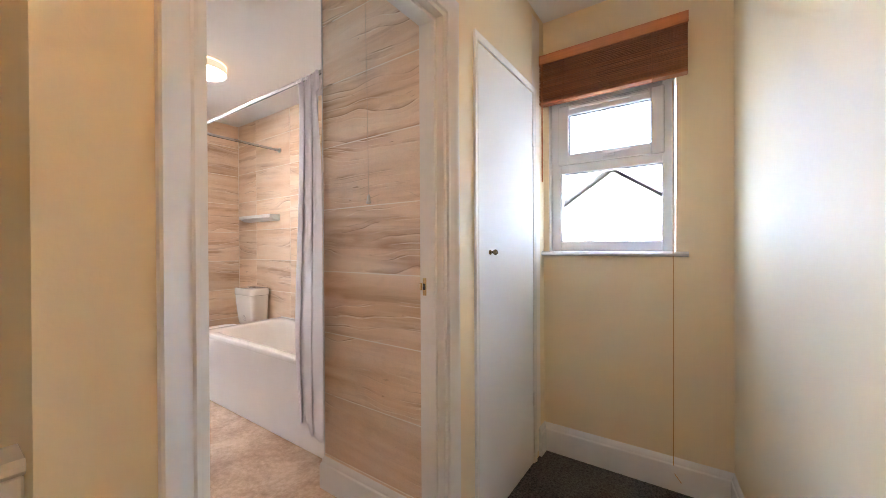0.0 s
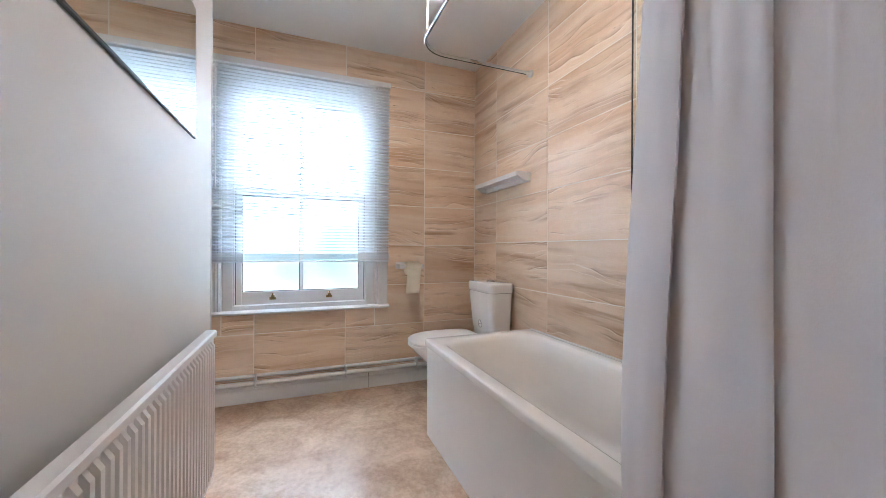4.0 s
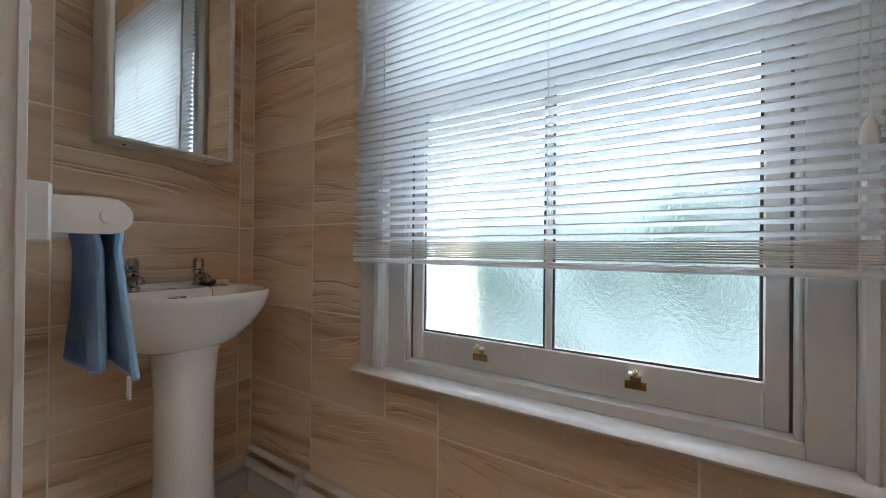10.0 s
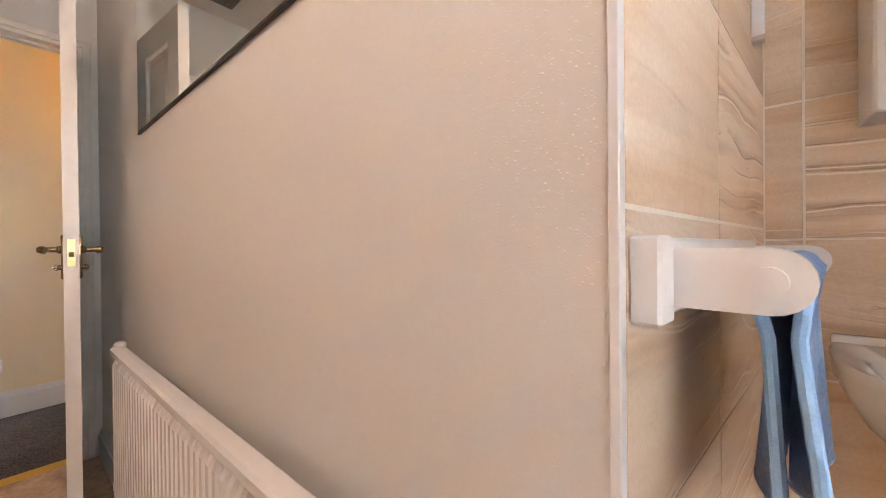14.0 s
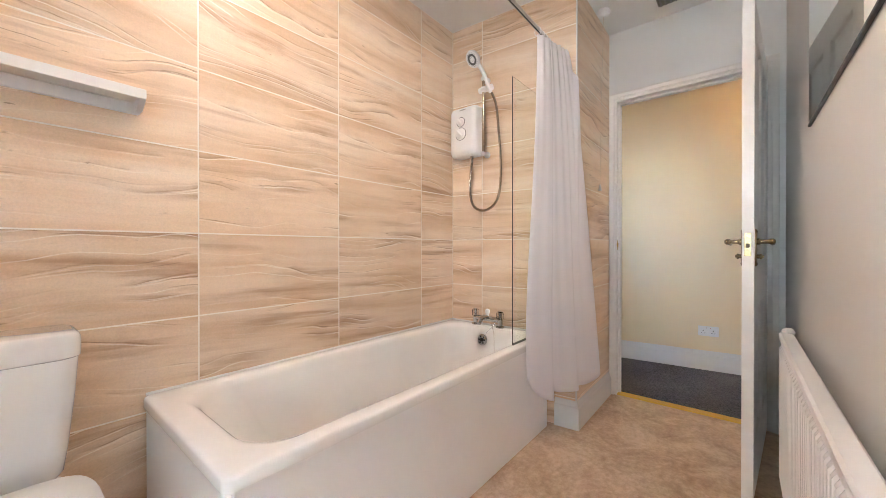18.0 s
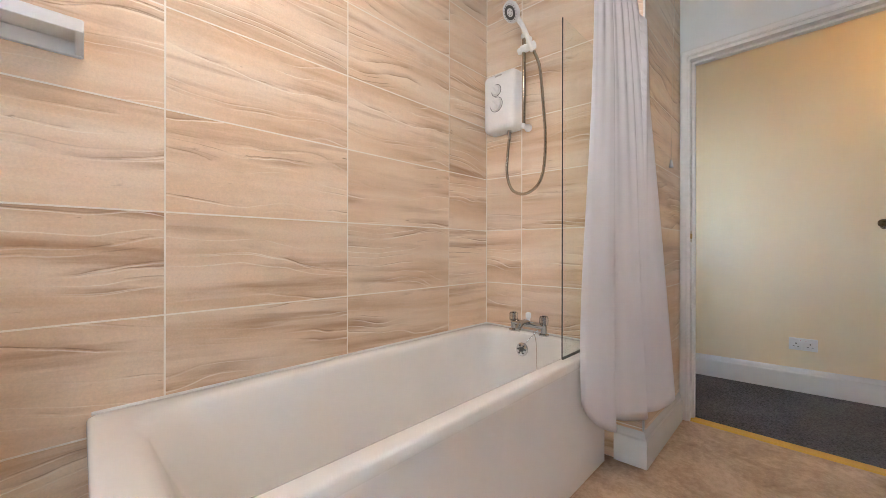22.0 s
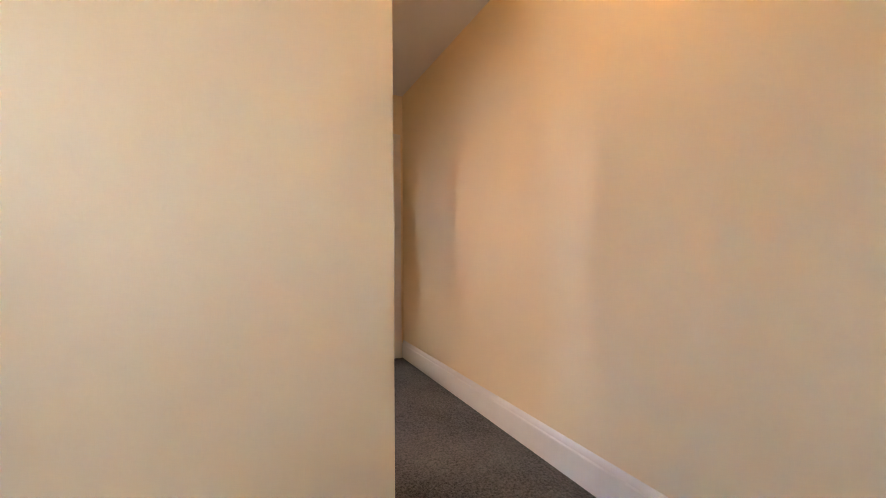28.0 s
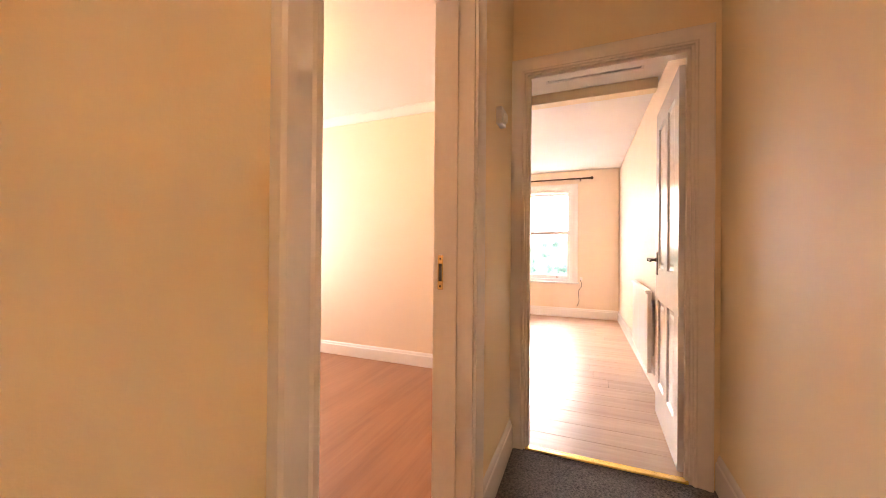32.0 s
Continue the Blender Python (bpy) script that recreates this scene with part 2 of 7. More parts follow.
def blistered_paint(name, col):
    """Bathroom emulsion with blisters and flaking, thickest low down by the end of the wall."""
    m, b = material(name)
    v = spot(m)
    slow = noise_tex(m, 1.1, 3, vec=v)
    link(m, ramp(m, slow, [(0.25, shade(col, 0.96)), (0.75, shade(col, 1.03))]), b.inputs["Base Color"])
    b.inputs["Roughness"].default_value = 0.5
    cells = node(m, "ShaderNodeTexVoronoi", {"Scale": 185.0, "Vector": v}).outputs["Distance"]
    blob = node(m, "ShaderNodeMapRange", {"Value": cells, "From Min": 0.04, "From Max": 0.24, "To Min": 1.0, "To Max": 0.0}).outputs[0]
    where = noise_tex(m, 2.2, 4, 0.7, v)
    end = node(m, "ShaderNodeMapRange", {"Value": node(m, "ShaderNodeSeparateXYZ", {"Vector": v}).outputs["X"], "From Min": -2.68, "From Max": -2.92, "To Min": -0.02, "To Max": 0.16}).outputs[0]
    where = node(m, "ShaderNodeMath", {0: where, 1: end}, operation="ADD").outputs[0]
    gate = node(m, "ShaderNodeMapRange", {"Value": where, "From Min": 0.45, "From Max": 0.6}).outputs[0]
    h1 = node(m, "ShaderNodeMath", {0: blob, 1: gate}, operation="MULTIPLY").outputs[0]
    h2 = node(m, "ShaderNodeMath", {0: noise_tex(m, 150, 3, vec=v), 1: 0.25, 2: h1}, operation="MULTIPLY_ADD").outputs[0]
    bump(m, b, h2, 0.34, 0.0022)
    return m


def stone_tile(name):
    """Porcelain printed as banded sandstone; every tile shows another stretch of it."""
    m, b = material(name)
    tc = node(m, "ShaderNodeTexCoord")
    rnd = node(m, "ShaderNodeObjectInfo").outputs["Random"]
    shift = node(m, "ShaderNodeCombineXYZ", {"X": node(m, "ShaderNodeMath", {0: rnd, 1: 37.0}, operation="MULTIPLY").outputs[0],
                                            "Y": node(m, "ShaderNodeMath", {0: rnd, 1: 91.0}, operation="MULTIPLY").outputs[0],
                                            "Z": node(m, "ShaderNodeMath", {0: rnd, 1: 53.0}, operation="MULTIPLY").outputs[0]}).outputs[0]
    at = node(m, "ShaderNodeVectorMath", {0: tc.outputs["Object"], 1: shift}, operation="ADD").outputs[0]
    lean = node(m, "ShaderNodeMapRange", {"Value": rnd, "To Min": -0.09, "To Max": 0.06}).outputs[0]
    turn = node(m, "ShaderNodeVectorRotate", {"Vector": at, "Angle": lean}, rotation_type="Y_AXIS").outputs[0]

    def times(p, q):
        return node(m, "ShaderNodeMath", {0: p, 1: q}, operation="MULTIPLY").outputs[0]

    def plus(p, q):
        return node(m, "ShaderNodeMath", {0: p, 1: q}, operation="ADD").outputs[0]

    def most(p, q):
        return node(m, "ShaderNodeMath", {0: p, 1: q}, operation="MAXIMUM").outputs[0]

    def span(v, a, b, c=0.0, d=1.0):
        return node(m, "ShaderNodeMapRange", {"Value": v, "From Min": a, "From Max": b, "To Min": c, "To Max": d}).outputs[0]

    def drawn(vec, long, tall, detail, rough):
        """Noise drawn out along the tile, so many features a metre along and upwards."""
        return noise_tex(m, 1.0, detail, rough, node(m, "ShaderNodeMapping", {"Vector": vec, "Scale": (long, 1, tall)}).outputs[0])

    def over(fac, below, col):
        return node(m, "ShaderNodeMix", {"Factor": fac, 6: below, 7: (*col, 1)}, data_type="RGBA").outputs[2]

    def near(v, level, width):
        """1 on a contour of the noise, falling to 0 on both sides."""
        away = node(m, "ShaderNodeMath", {0: plus(v, -level)}, operation="ABSOLUTE").outputs[0]
        return span(away, 0.0, width, 1.0, 0.0)

    # small frayed shifts along the layers
    jig = node(m, "ShaderNodeTexNoise", {"Scale": 12.0, "Detail": 5, "Roughness": 0.65, "Vector": turn}).outputs["Color"]
    off = node(m, "ShaderNodeVectorMath", {0: jig, 1: (0.5, 0.5, 0.5)}, operation="SUBTRACT").outputs[0]
    off = node(m, "ShaderNodeVectorMath", {0: off, 1: (0.05, 0.0, 0.0095)}, operation="MULTIPLY").outputs[0]
    bent = node(m, "ShaderNodeVectorMath", {0: turn, 1: off}, operation="ADD").outputs[0]
    broad = drawn(bent, 0.9, 9.0, 4, 0.5)
    base = ramp(m, broad, [(0.28, (0.56, 0.365, 0.225)), (0.40, (0.69, 0.495, 0.34)), (0.52, (0.755, 0.575, 0.425)), (0.68, (0.81, 0.66, 0.525))])
    where = drawn(at, 1.6, 5.0, 3, 0.55)
    # feathered brown drifts and cloudy patches
    drift = span(drawn(bent, 1.0, 19.0, 5, 0.55), 0.5, 0.7)
    mixed = over(times(drift, span(where, 0.44, 0.57, 0.12, 0.95)), base, (0.42, 0.245, 0.138))
    cloud = span(noise_tex(m, 7.0, 5, 0.65, bent), 0.52, 0.68)
    mixed = over(times(cloud, 0.2), mixed, (0.5, 0.33, 0.205))
    cloud = span(drawn(bent, 1.0, 15.0, 4, 0.5), 0.52, 0.7)
    mixed = over(times(cloud, 0.5), mixed, (0.83, 0.71, 0.59))
    # veins: edges of wavering layers, a dark line with smoke above it or pale lines below it, broken along their length
    sway = drawn(turn, 1.7, 2.6, 2, 0.4)
    height = node(m, "ShaderNodeSeparateXYZ", {"Vector": bent}).outputs["Z"]

    def layers(per_metre, swing):
        h = node(m, "ShaderNodeMath", {0: height, 1: per_metre, 2: times(sway, swing)}, operation="MULTIPLY_ADD").outputs[0]
        own = node(m, "ShaderNodeTexWhiteNoise", {"W": node(m, "ShaderNodeMath", {0: h}, operation="FLOOR").outputs[0]}, noise_dimensions="1D").outputs["Value"]
        return node(m, "ShaderNodeMath", {0: h}, operation="FRACT").outputs[0], own

    f1, r1 = layers(17.0, 5.0)
    f2, r2 = layers(41.0, 9.5)
    broken = span(drawn(turn, 3.6, 18.0, 4, 0.65), 0.44, 0.58)
    dark_line = most(times(near(f1, 0.5, 0.045), span(r1, 0.45, 0.6)), times(near(f2, 0.5, 0.09), span(r2, 0.62, 0.75)))
    smoke = times(times(span(f1, 0.48, 0.5), span(f1, 0.5, 0.95, 1.0, 0.0)), times(span(r1, 0.35, 0.75), span(broken, 0.0, 0.6)))
    mixed = over(times(times(smoke, span(where, 0.45, 0.56, 0.1, 1.0)), 0.62), mixed, (0.41, 0.24, 0.135))
    mixed = over(times(times(dark_line, broken), span(where, 0.47, 0.56, 0.08, 0.85)), mixed, (0.25, 0.15, 0.09))
    speck = times(span(drawn(bent, 12.0, 55.0, 3, 0.6), 0.7, 0.76), span(where, 0.42, 0.56, 0.3, 0.8))
    mixed = over(speck, mixed, (0.27, 0.165, 0.1))
    bright = most(times(near(f1, 0.41, 0.04), span(r1, 0.3, 0.5)), times(near(f2, 0.3, 0.09), span(r2, 0.45, 0.6)))
    lines = times(times(bright, span(drawn(turn, 2.5, 12.0, 3, 0.6), 0.4, 0.54)), span(where, 0.44, 0.55, 0.1, 1.0))
    mixed = over(lines, mixed, (0.89, 0.8, 0.7))
    tone = node(m, "ShaderNodeMapRange", {"Value": rnd, "To Min": 0.93, "To Max": 1.07}).outputs[0]
    grain = node(m, "ShaderNodeMapRange", {"Value": noise_tex(m, 170, 4, 0.7, at), "From Min": 0.3, "From Max": 0.7, "To Min": 0.93, "To Max": 1.07}).outputs[0]
    tone = node(m, "ShaderNodeMath", {0: tone, 1: grain}, operation="MULTIPLY").outputs[0]
    hsv = node(m, "ShaderNodeHueSaturation", {"Value": tone, "Color": mixed}).outputs[0]
    link(m, hsv, b.inputs["Base Color"])
    b.inputs["Roughness"].default_value = 0.36
    bump(m, b, lines, 0.05, 0.001)
    return m


def carpet(name):
    m, b = material(name)
    v = spot(m)
    loop = node(m, "ShaderNodeTexVoronoi", {"Scale": 210.0, "Vector": v}).outputs["Distance"]
    fleck = noise_tex(m, 95, 3, 0.75, vec=v)
    slow = noise_tex(m, 2.0, 3, vec=v)
    mix = node(m, "ShaderNodeMath", {0: fleck, 1: 0.7, 2: node(m, "ShaderNodeMath", {0: slow, 1: 0.3}, operation="MULTIPLY").outputs[0]}, operation="MULTIPLY_ADD").outputs[0]
    link(m, ramp(m, mix, [(0.36, (0.028, 0.028, 0.031)), (0.64, (0.18, 0.175, 0.18))]), b.inputs["Base Color"])
    b.inputs["Roughness"].default_value = 0.95
    b.inputs["Specular IOR Level"].default_value = 0.2
    inv = node(m, "ShaderNodeMath", {0: 1.0, 1: loop}, operation="SUBTRACT").outputs[0]
    bump(m, b, inv, 0.8, 0.004)
    return m


def mottled_vinyl(name):
    m, b = material(name)
    v = spot(m)
    big = noise_tex(m, 4.5, 6, 0.68, v, 0.6)
    small = noise_tex(m, 38, 4, 0.7, v)
    mix = node(m, "ShaderNodeMath", {0: small, 1: 0.35, 2: node(m, "ShaderNodeMath", {0: big, 1: 0.65}, operation="MULTIPLY").outputs[0]}, operation="MULTIPLY_ADD").outputs[0]
    link(m, ramp(m, mix, [(0.34, (0.29, 0.17, 0.10)), (0.46, (0.45, 0.30, 0.195)), (0.56, (0.59, 0.42, 0.295)), (0.68, (0.71, 0.55, 0.42))]), b.inputs["Base Color"])
    link(m, node(m, "ShaderNodeMapRange", {"Value": small, "To Min": 0.27, "To Max": 0.5}).outputs[0], b.inputs["Roughness"])
    bump(m, b, small, 0.12, 0.001)
    return m


def wood(name, dark, light, rough=0.4, along=0, scale=1.0):
    """Wood grain along one axis of the object."""
    m, b = material(name)
    tc = node(m, "ShaderNodeTexCoord").outputs["Object"]
    rnd = node(m, "ShaderNodeObjectInfo").outputs["Random"]
    k = node(m, "ShaderNodeMath", {0: rnd, 1: 40.0}, operation="MULTIPLY").outputs[0]
    at = node(m, "ShaderNodeVectorMath", {0: tc, 1: node(m, "ShaderNodeCombineXYZ", {"X": k, "Y": k, "Z": k}).outputs[0]}, operation="ADD").outputs[0]
    sc = [22.0 * scale] * 3
    sc[along] = 1.6 * scale
    v = node(m, "ShaderNodeMapping", {"Vector": at, "Scale": sc}).outputs[0]
    grain = noise_tex(m, 1.0, 6, 0.62, v, 0.5)
    fine = noise_tex(m, 5.0, 3, 0.5, v)
    mix = node(m, "ShaderNodeMath", {0: fine, 1: 0.25, 2: node(m, "ShaderNodeMath", {0: grain, 1: 0.75}, operation="MULTIPLY").outputs[0]}, operation="MULTIPLY_ADD").outputs[0]
    col = ramp(m, mix, [(0.3, dark), (0.7, light)])
    tone = node(m, "ShaderNodeMapRange", {"Value": rnd, "To Min": 0.9, "To Max": 1.1}).outputs[0]
    link(m, node(m, "ShaderNodeHueSaturation", {"Value": tone, "Color": col}).outputs[0], b.inputs["Base Color"])
    b.inputs["Roughness"].default_value = rough
    bump(m, b, grain, 0.1, 0.001)
    return m


def glass(name, rough=0.0, col=(0.97, 0.99, 0.98), relief=0.0):
    m, b = material(name)
    b.inputs["Base Color"].default_value = (*col, 1)
    b.inputs["Transmission Weight"].default_value = 1.0
    b.inputs["Roughness"].default_value = rough
    b.inputs["IOR"].default_value = 1.45
    if relief:
        bump(m, b, noise_tex(m, 130, 2, 0.5), relief, 0.006)
    return m


def glow(name, col, strength):
    m = bpy.data.materials.new(name)
    m.use_nodes = True
    m.node_tree.nodes.clear()
    e = node(m, "ShaderNodeEmission", {"Color": (*col, 1), "Strength": strength})
    o = node(m, "ShaderNodeOutputMaterial")
    link(m, e.outputs[0], o.inputs["Surface"])
    return m


def far_view(name, strength, ground=0.9, dark=(0.05, 0.10, 0.09), mid=(0.34, 0.42, 0.38), grain=6):
    """Blown-out sky over hazy trees and roofs: brightness outside a window."""
    m = bpy.data.materials.new(name)
    m.use_nodes = True
    m.node_tree.nodes.clear()
    tc = node(m, "ShaderNodeTexCoord").outputs["Object"]
    z = node(m, "ShaderNodeSeparateXYZ", {"Vector": tc}).outputs["Z"]
    blot = noise_tex(m, 1.1, 4, 0.6, tc)
    h = node(m, "ShaderNodeMath", {0: blot, 1: 1.8, 2: z}, operation="MULTIPLY_ADD").outputs[0]
    fac = node(m, "ShaderNodeMapRange", {"Value": h, "From Min": ground, "From Max": ground + 0.9}).outputs[0]
    trees = ramp(m, noise_tex(m, grain, 4, 0.65, tc), [(0.35, dark), (0.65, mid)])
    col = node(m, "ShaderNodeMix", {"Factor": fac, 6: trees, 7: (0.86, 0.94, 1.0, 1)}, data_type="RGBA").outputs[2]
    e = node(m, "ShaderNodeEmission", {"Color": col, "Strength": strength})
    o = node(m, "ShaderNodeOutputMaterial")
    link(m, e.outputs[0], o.inputs["Surface"])
    return m


def towelling(name):
    m, b = material(name)
    v = spot(m)
    loopy = noise_tex(m, 150, 5, 0.75, v)
    slow = noise_tex(m, 9, 3, 0.5, v)
    mix = node(m, "ShaderNodeMath", {0: loopy, 1: 0.5, 2: node(m, "ShaderNodeMath", {0: slow, 1: 0.5}, operation="MULTIPLY").outputs[0]}, operation="MULTIPLY_ADD").outputs[0]
    link(m, ramp(m, mix, [(0.36, (0.05, 0.21, 0.60)), (0.64, (0.27, 0.56, 0.93))]), b.inputs["Base Color"])
    b.inputs["Roughness"].default_value = 0.95
    b.inputs["Sheen Weight"].default_value = 0.4
    bump(m, b, loopy, 1.0, 0.008)
    return m


CREAM = wall_paint("cream_emulsion", (0.83, 0.70, 0.485), 0.55, 0.4)
PEACH = wall_paint("pale_peach_emulsion", (0.83, 0.73, 0.60))
PALE = blistered_paint("white_bathroom_emulsion", (0.66, 0.635, 0.60))
CEIL = wall_paint("white_ceiling_paint", (0.80, 0.79, 0.77), 0.8, 0.15)
WHITE = surface("white_gloss_paint", (0.79, 0.79, 0.78), 0.21, var=0.02, bscale=26, bstrength=0.09)
EGGSHELL = surface("white_eggshell_paint", (0.78, 0.78, 0.77), 0.55, var=0.015, bscale=150, bstrength=0.05, spec=0.35)
WARMWHITE = surface("old_white_gloss_paint", (0.77, 0.74, 0.70), 0.3, var=0.04, bscale=30, bstrength=0.12)
SASH = surface("white_sash_paint", (0.70, 0.70, 0.70), 0.35, var=0.04, bscale=45, bstrength=0.1)
UPVC = surface("white_upvc", (0.82, 0.83, 0.84), 0.25, var=0.01, bstrength=0.0)
PLASTIC = surface("white_plastic", (0.80, 0.80, 0.80), 0.3, var=0.02, bstrength=0.0)
CERAMIC = surface("white_vitreous_china", (0.84, 0.83, 0.81), 0.08, var=0.01, bscale=6, bstrength=0.02, coat=0.5)
ACRYLIC = surface("white_acrylic", (0.87, 0.86, 0.845), 0.14, var=0.02, bscale=5, bstrength=0.03)
PANEL = surface("white_bath_panel", (0.88, 0.87, 0.87), 0.3, var=0.02, bscale=8, bstrength=0.04)
ENAMEL = surface("white_radiator_enamel", (0.78, 0.76, 0.74), 0.3, var=0.02, bscale=30, bstrength=0.05)
SLAT = surface("white_aluminium_slat", (0.90, 0.92, 0.94), 0.3, var=0.03, bstrength=0.0)
_so = SLAT.node_tree.nodes["Material Output"]
_sb = SLAT.node_tree.nodes["Principled BSDF"]
_st = node(SLAT, "ShaderNodeBsdfTranslucent", {"Color": (0.90, 0.95, 1.0, 1)})
_sm = node(SLAT, "ShaderNodeMixShader", {0: 0.26, 1: _sb.outputs[0], 2: _st.outputs[0]})
link(SLAT, _sm.outputs[0], _so.inputs["Surface"])
CHROME = surface("chrome", (0.58, 0.58, 0.58), 0.07, 1.0, var=0.02, bstrength=0.0)
STEEL = surface("brushed_steel", (0.52, 0.50, 0.48), 0.28, 1.0, var=0.08, bscale=200, bstrength=0.05)
# the golden-brown tone paints in the tiles' reflection on the shower's chrome
RAILCHROME = surface("tile_toned_chrome", (0.42, 0.37, 0.31), 0.16, 1.0, var=0.05, bstrength=0.0)
BRASS = surface("aged_brass", (0.22, 0.155, 0.08), 0.26, 1.0, var=0.3, vscale=40, bscale=120, bstrength=0.1)
POLISHED = surface("polished_brass", (0.62, 0.47, 0.24), 0.2, 1.0, var=0.15, vscale=30, bscale=120, bstrength=0.05)
OLDBRASS = surface("tarnished_brass", (0.38, 0.29, 0.14), 0.24, 1.0, var=0.25, vscale=40, bscale=120, bstrength=0.08)
GOLD = surface("gold_anodised_strip", (0.72, 0.48, 0.12), 0.3, 1.0, var=0.1, bscale=150, bstrength=0.05)
DARKBRONZE = surface("dark_bronze", (0.10, 0.07, 0.045), 0.35, 0.9, var=0.2, bstrength=0.05)
BLACK = surface("black_plastic", (0.02, 0.02, 0.02), 0.4, var=0.1, bstrength=0.0)
RUBBER = surface("grey_rubber", (0.10, 0.10, 0.10), 0.6, bstrength=0.1)
GREY = surface("grey_plastic", (0.20, 0.20, 0.21), 0.4, var=0.03, bstrength=0.0)
GROUT = surface("pale_grout", (0.86, 0.80, 0.73), 0.85, var=0.06, bscale=300, bstrength=0.2)
TILE = stone_tile("banded_stone_tile")
CARPET = carpet("charcoal_cord_carpet")
VINYL = mottled_vinyl("mottled_stone_vinyl")
LAMINATE = wood("pale_laminate", (0.38, 0.255, 0.17), (0.55, 0.405, 0.29), 0.4, along=1, scale=0.5)
BOARD = wood("worn_orange_floor", (0.23, 0.10, 0.052), (0.37, 0.19, 0.105), 0.35, along=0, scale=0.35)
BLINDWOOD = wood("stained_blind_wood", (0.30, 0.085, 0.03), (0.58, 0.22, 0.09), 0.4, along=0)
CLOTH = surface("white_polyester_curtain", (0.93, 0.91, 0.94), 0.8, var=0.02, bscale=400, bstrength=0.25)
_co = CLOTH.node_tree.nodes["Material Output"]
_ct = node(CLOTH, "ShaderNodeBsdfTranslucent", {"Color": (0.93, 0.91, 0.94, 1)})
_cm = node(CLOTH, "ShaderNodeMixShader", {0: 0.36, 1: CLOTH.node_tree.nodes["Principled BSDF"].outputs[0], 2: _ct.outputs[0]})
link(CLOTH, _cm.outputs[0], _co.inputs["Surface"])
CORD = surface("off_white_cord", (0.66, 0.57, 0.47), 0.8, var=0.05, bscale=300, bstrength=0.2)
PAPER = surface("toilet_paper", (0.80, 0.73, 0.60), 0.95, var=0.03, bscale=200, bstrength=0.3)
TOWEL = towelling("blue_terry_towel")
HEM = surface("pale_blue_hem", (0.30, 0.55, 0.86), 0.9, var=0.12, vscale=60, bscale=500, bstrength=0.4)
PANE = glass("clear_glass")
FROST = glass("obscured_glass", 0.2, (0.86, 0.94, 0.97), 0.3)
CLEAR = glass("clear_acrylic", 0.03, (0.93, 0.95, 0.95))
SCREEN = glass("shower_glass", 0.0, (0.95, 0.985, 0.96))
SCREEN.node_tree.nodes["Principled BSDF"].inputs["IOR"].default_value = 1.1
HALO = glow("ceiling_glow_ring", (1.0, 0.50, 0.22), 2.6)
LITBAND = glow("lit_peach_band", (1.0, 0.66, 0.42), 0.45)
DIFFUSER = glow("lit_opal_diffuser", (1.0, 0.82, 0.66), LAMP_GLOW)
BULB = glow("lit_warm_bulb", (1.0, 0.55, 0.22), BULB_GLOW)
ROOM_BULB = glow("lit_room_bulb", (1.0, 0.55, 0.24), 30.0)
RING = wood("ash_lamp_ring", (0.50, 0.27, 0.10), (0.66, 0.40, 0.18), 0.45)
MIRROR, _b = material("silvered_mirror")
_b.inputs["Base Color"].default_value, _b.inputs["Metallic"].default_value, _b.inputs["Roughness"].default_value = (0.86, 0.89, 0.87, 1), 1.0, 0.012
VENTGREY = surface("dusty_vent_plastic", (0.17, 0.165, 0.155), 0.55)
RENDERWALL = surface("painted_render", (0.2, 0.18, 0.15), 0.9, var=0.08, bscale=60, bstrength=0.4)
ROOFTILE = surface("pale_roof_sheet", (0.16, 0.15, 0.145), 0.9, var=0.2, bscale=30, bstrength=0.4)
EARTH = surface("paved_yard", (0.22, 0.21, 0.19), 0.9, var=0.15, bscale=12, bstrength=0.3)

# ---- structure: bathroom ----
R = 0.0009  # tiles stand this far proud of the grout
WIN = (0.03, 1.03, 0.615, 2.2)          # bathroom window opening: y, y, z, z
DOOR = (0.18, 0.998, 2.06)             # bathroom door opening: y, y, head
wall_bath = wall("wall_bath", (XW - 0.3, YB + R), (XO, YB + R), 0.12, GROUT, label="tiled wall along the bath")
wall_window = wall("wall_window", (XW - R, YK), (XW - R, YB + R), 0.28, GROUT, holes=[(WIN[0] - YK, WIN[1] - YK, WIN[2], WIN[3])], label="tiled outside wall round the sash window")
wall_shower = wall("wall_shower", (XS + R, YB + R), (XN + R, YN + R), 0.08, GROUT, label="tiled wall behind the shower")
wall_nib = wall("wall_nib", (XN + 0.078 + R, YN + R), (XD, YN + R), 0.08, GROUT, label="tiled side of the airing cupboard")
wall_door = wall("wall_door", (XD, YH), (XD, YMO), XO - XD, CREAM, holes=[(YH - DOOR[1], YH - DOOR[0], -1, DOOR[2]), (YH - 1.865, YH - 1.23, -1, 2.07)], z0=-0.2, z1=ZL, label="wall between landing and bathroom")
wall_door_lining = tagged(part("wall_door_lining", panel_wall((XD - 0.004, YN), (XD - 0.004, YM), 0.003, 0, ZC, [(YN - DOOR[1], YN - DOOR[0], -1, DOOR[2])]), CEIL, smooth=0), "white painted plaster round the bathroom door", "wall", kind="structure")
wall_mirror = wall("wall_mirror", (XD, YM), (XT, YM), YM - YMO, PALE, label="off-white painted wall with blistered paint")
wall_towel = wall("wall_towel", (XT - 0.002 + R, YM - 0.018), (XB - 0.002 + R, YK - 0.018), 0.1, GROUT, label="tiled side wall of the basin alcove")
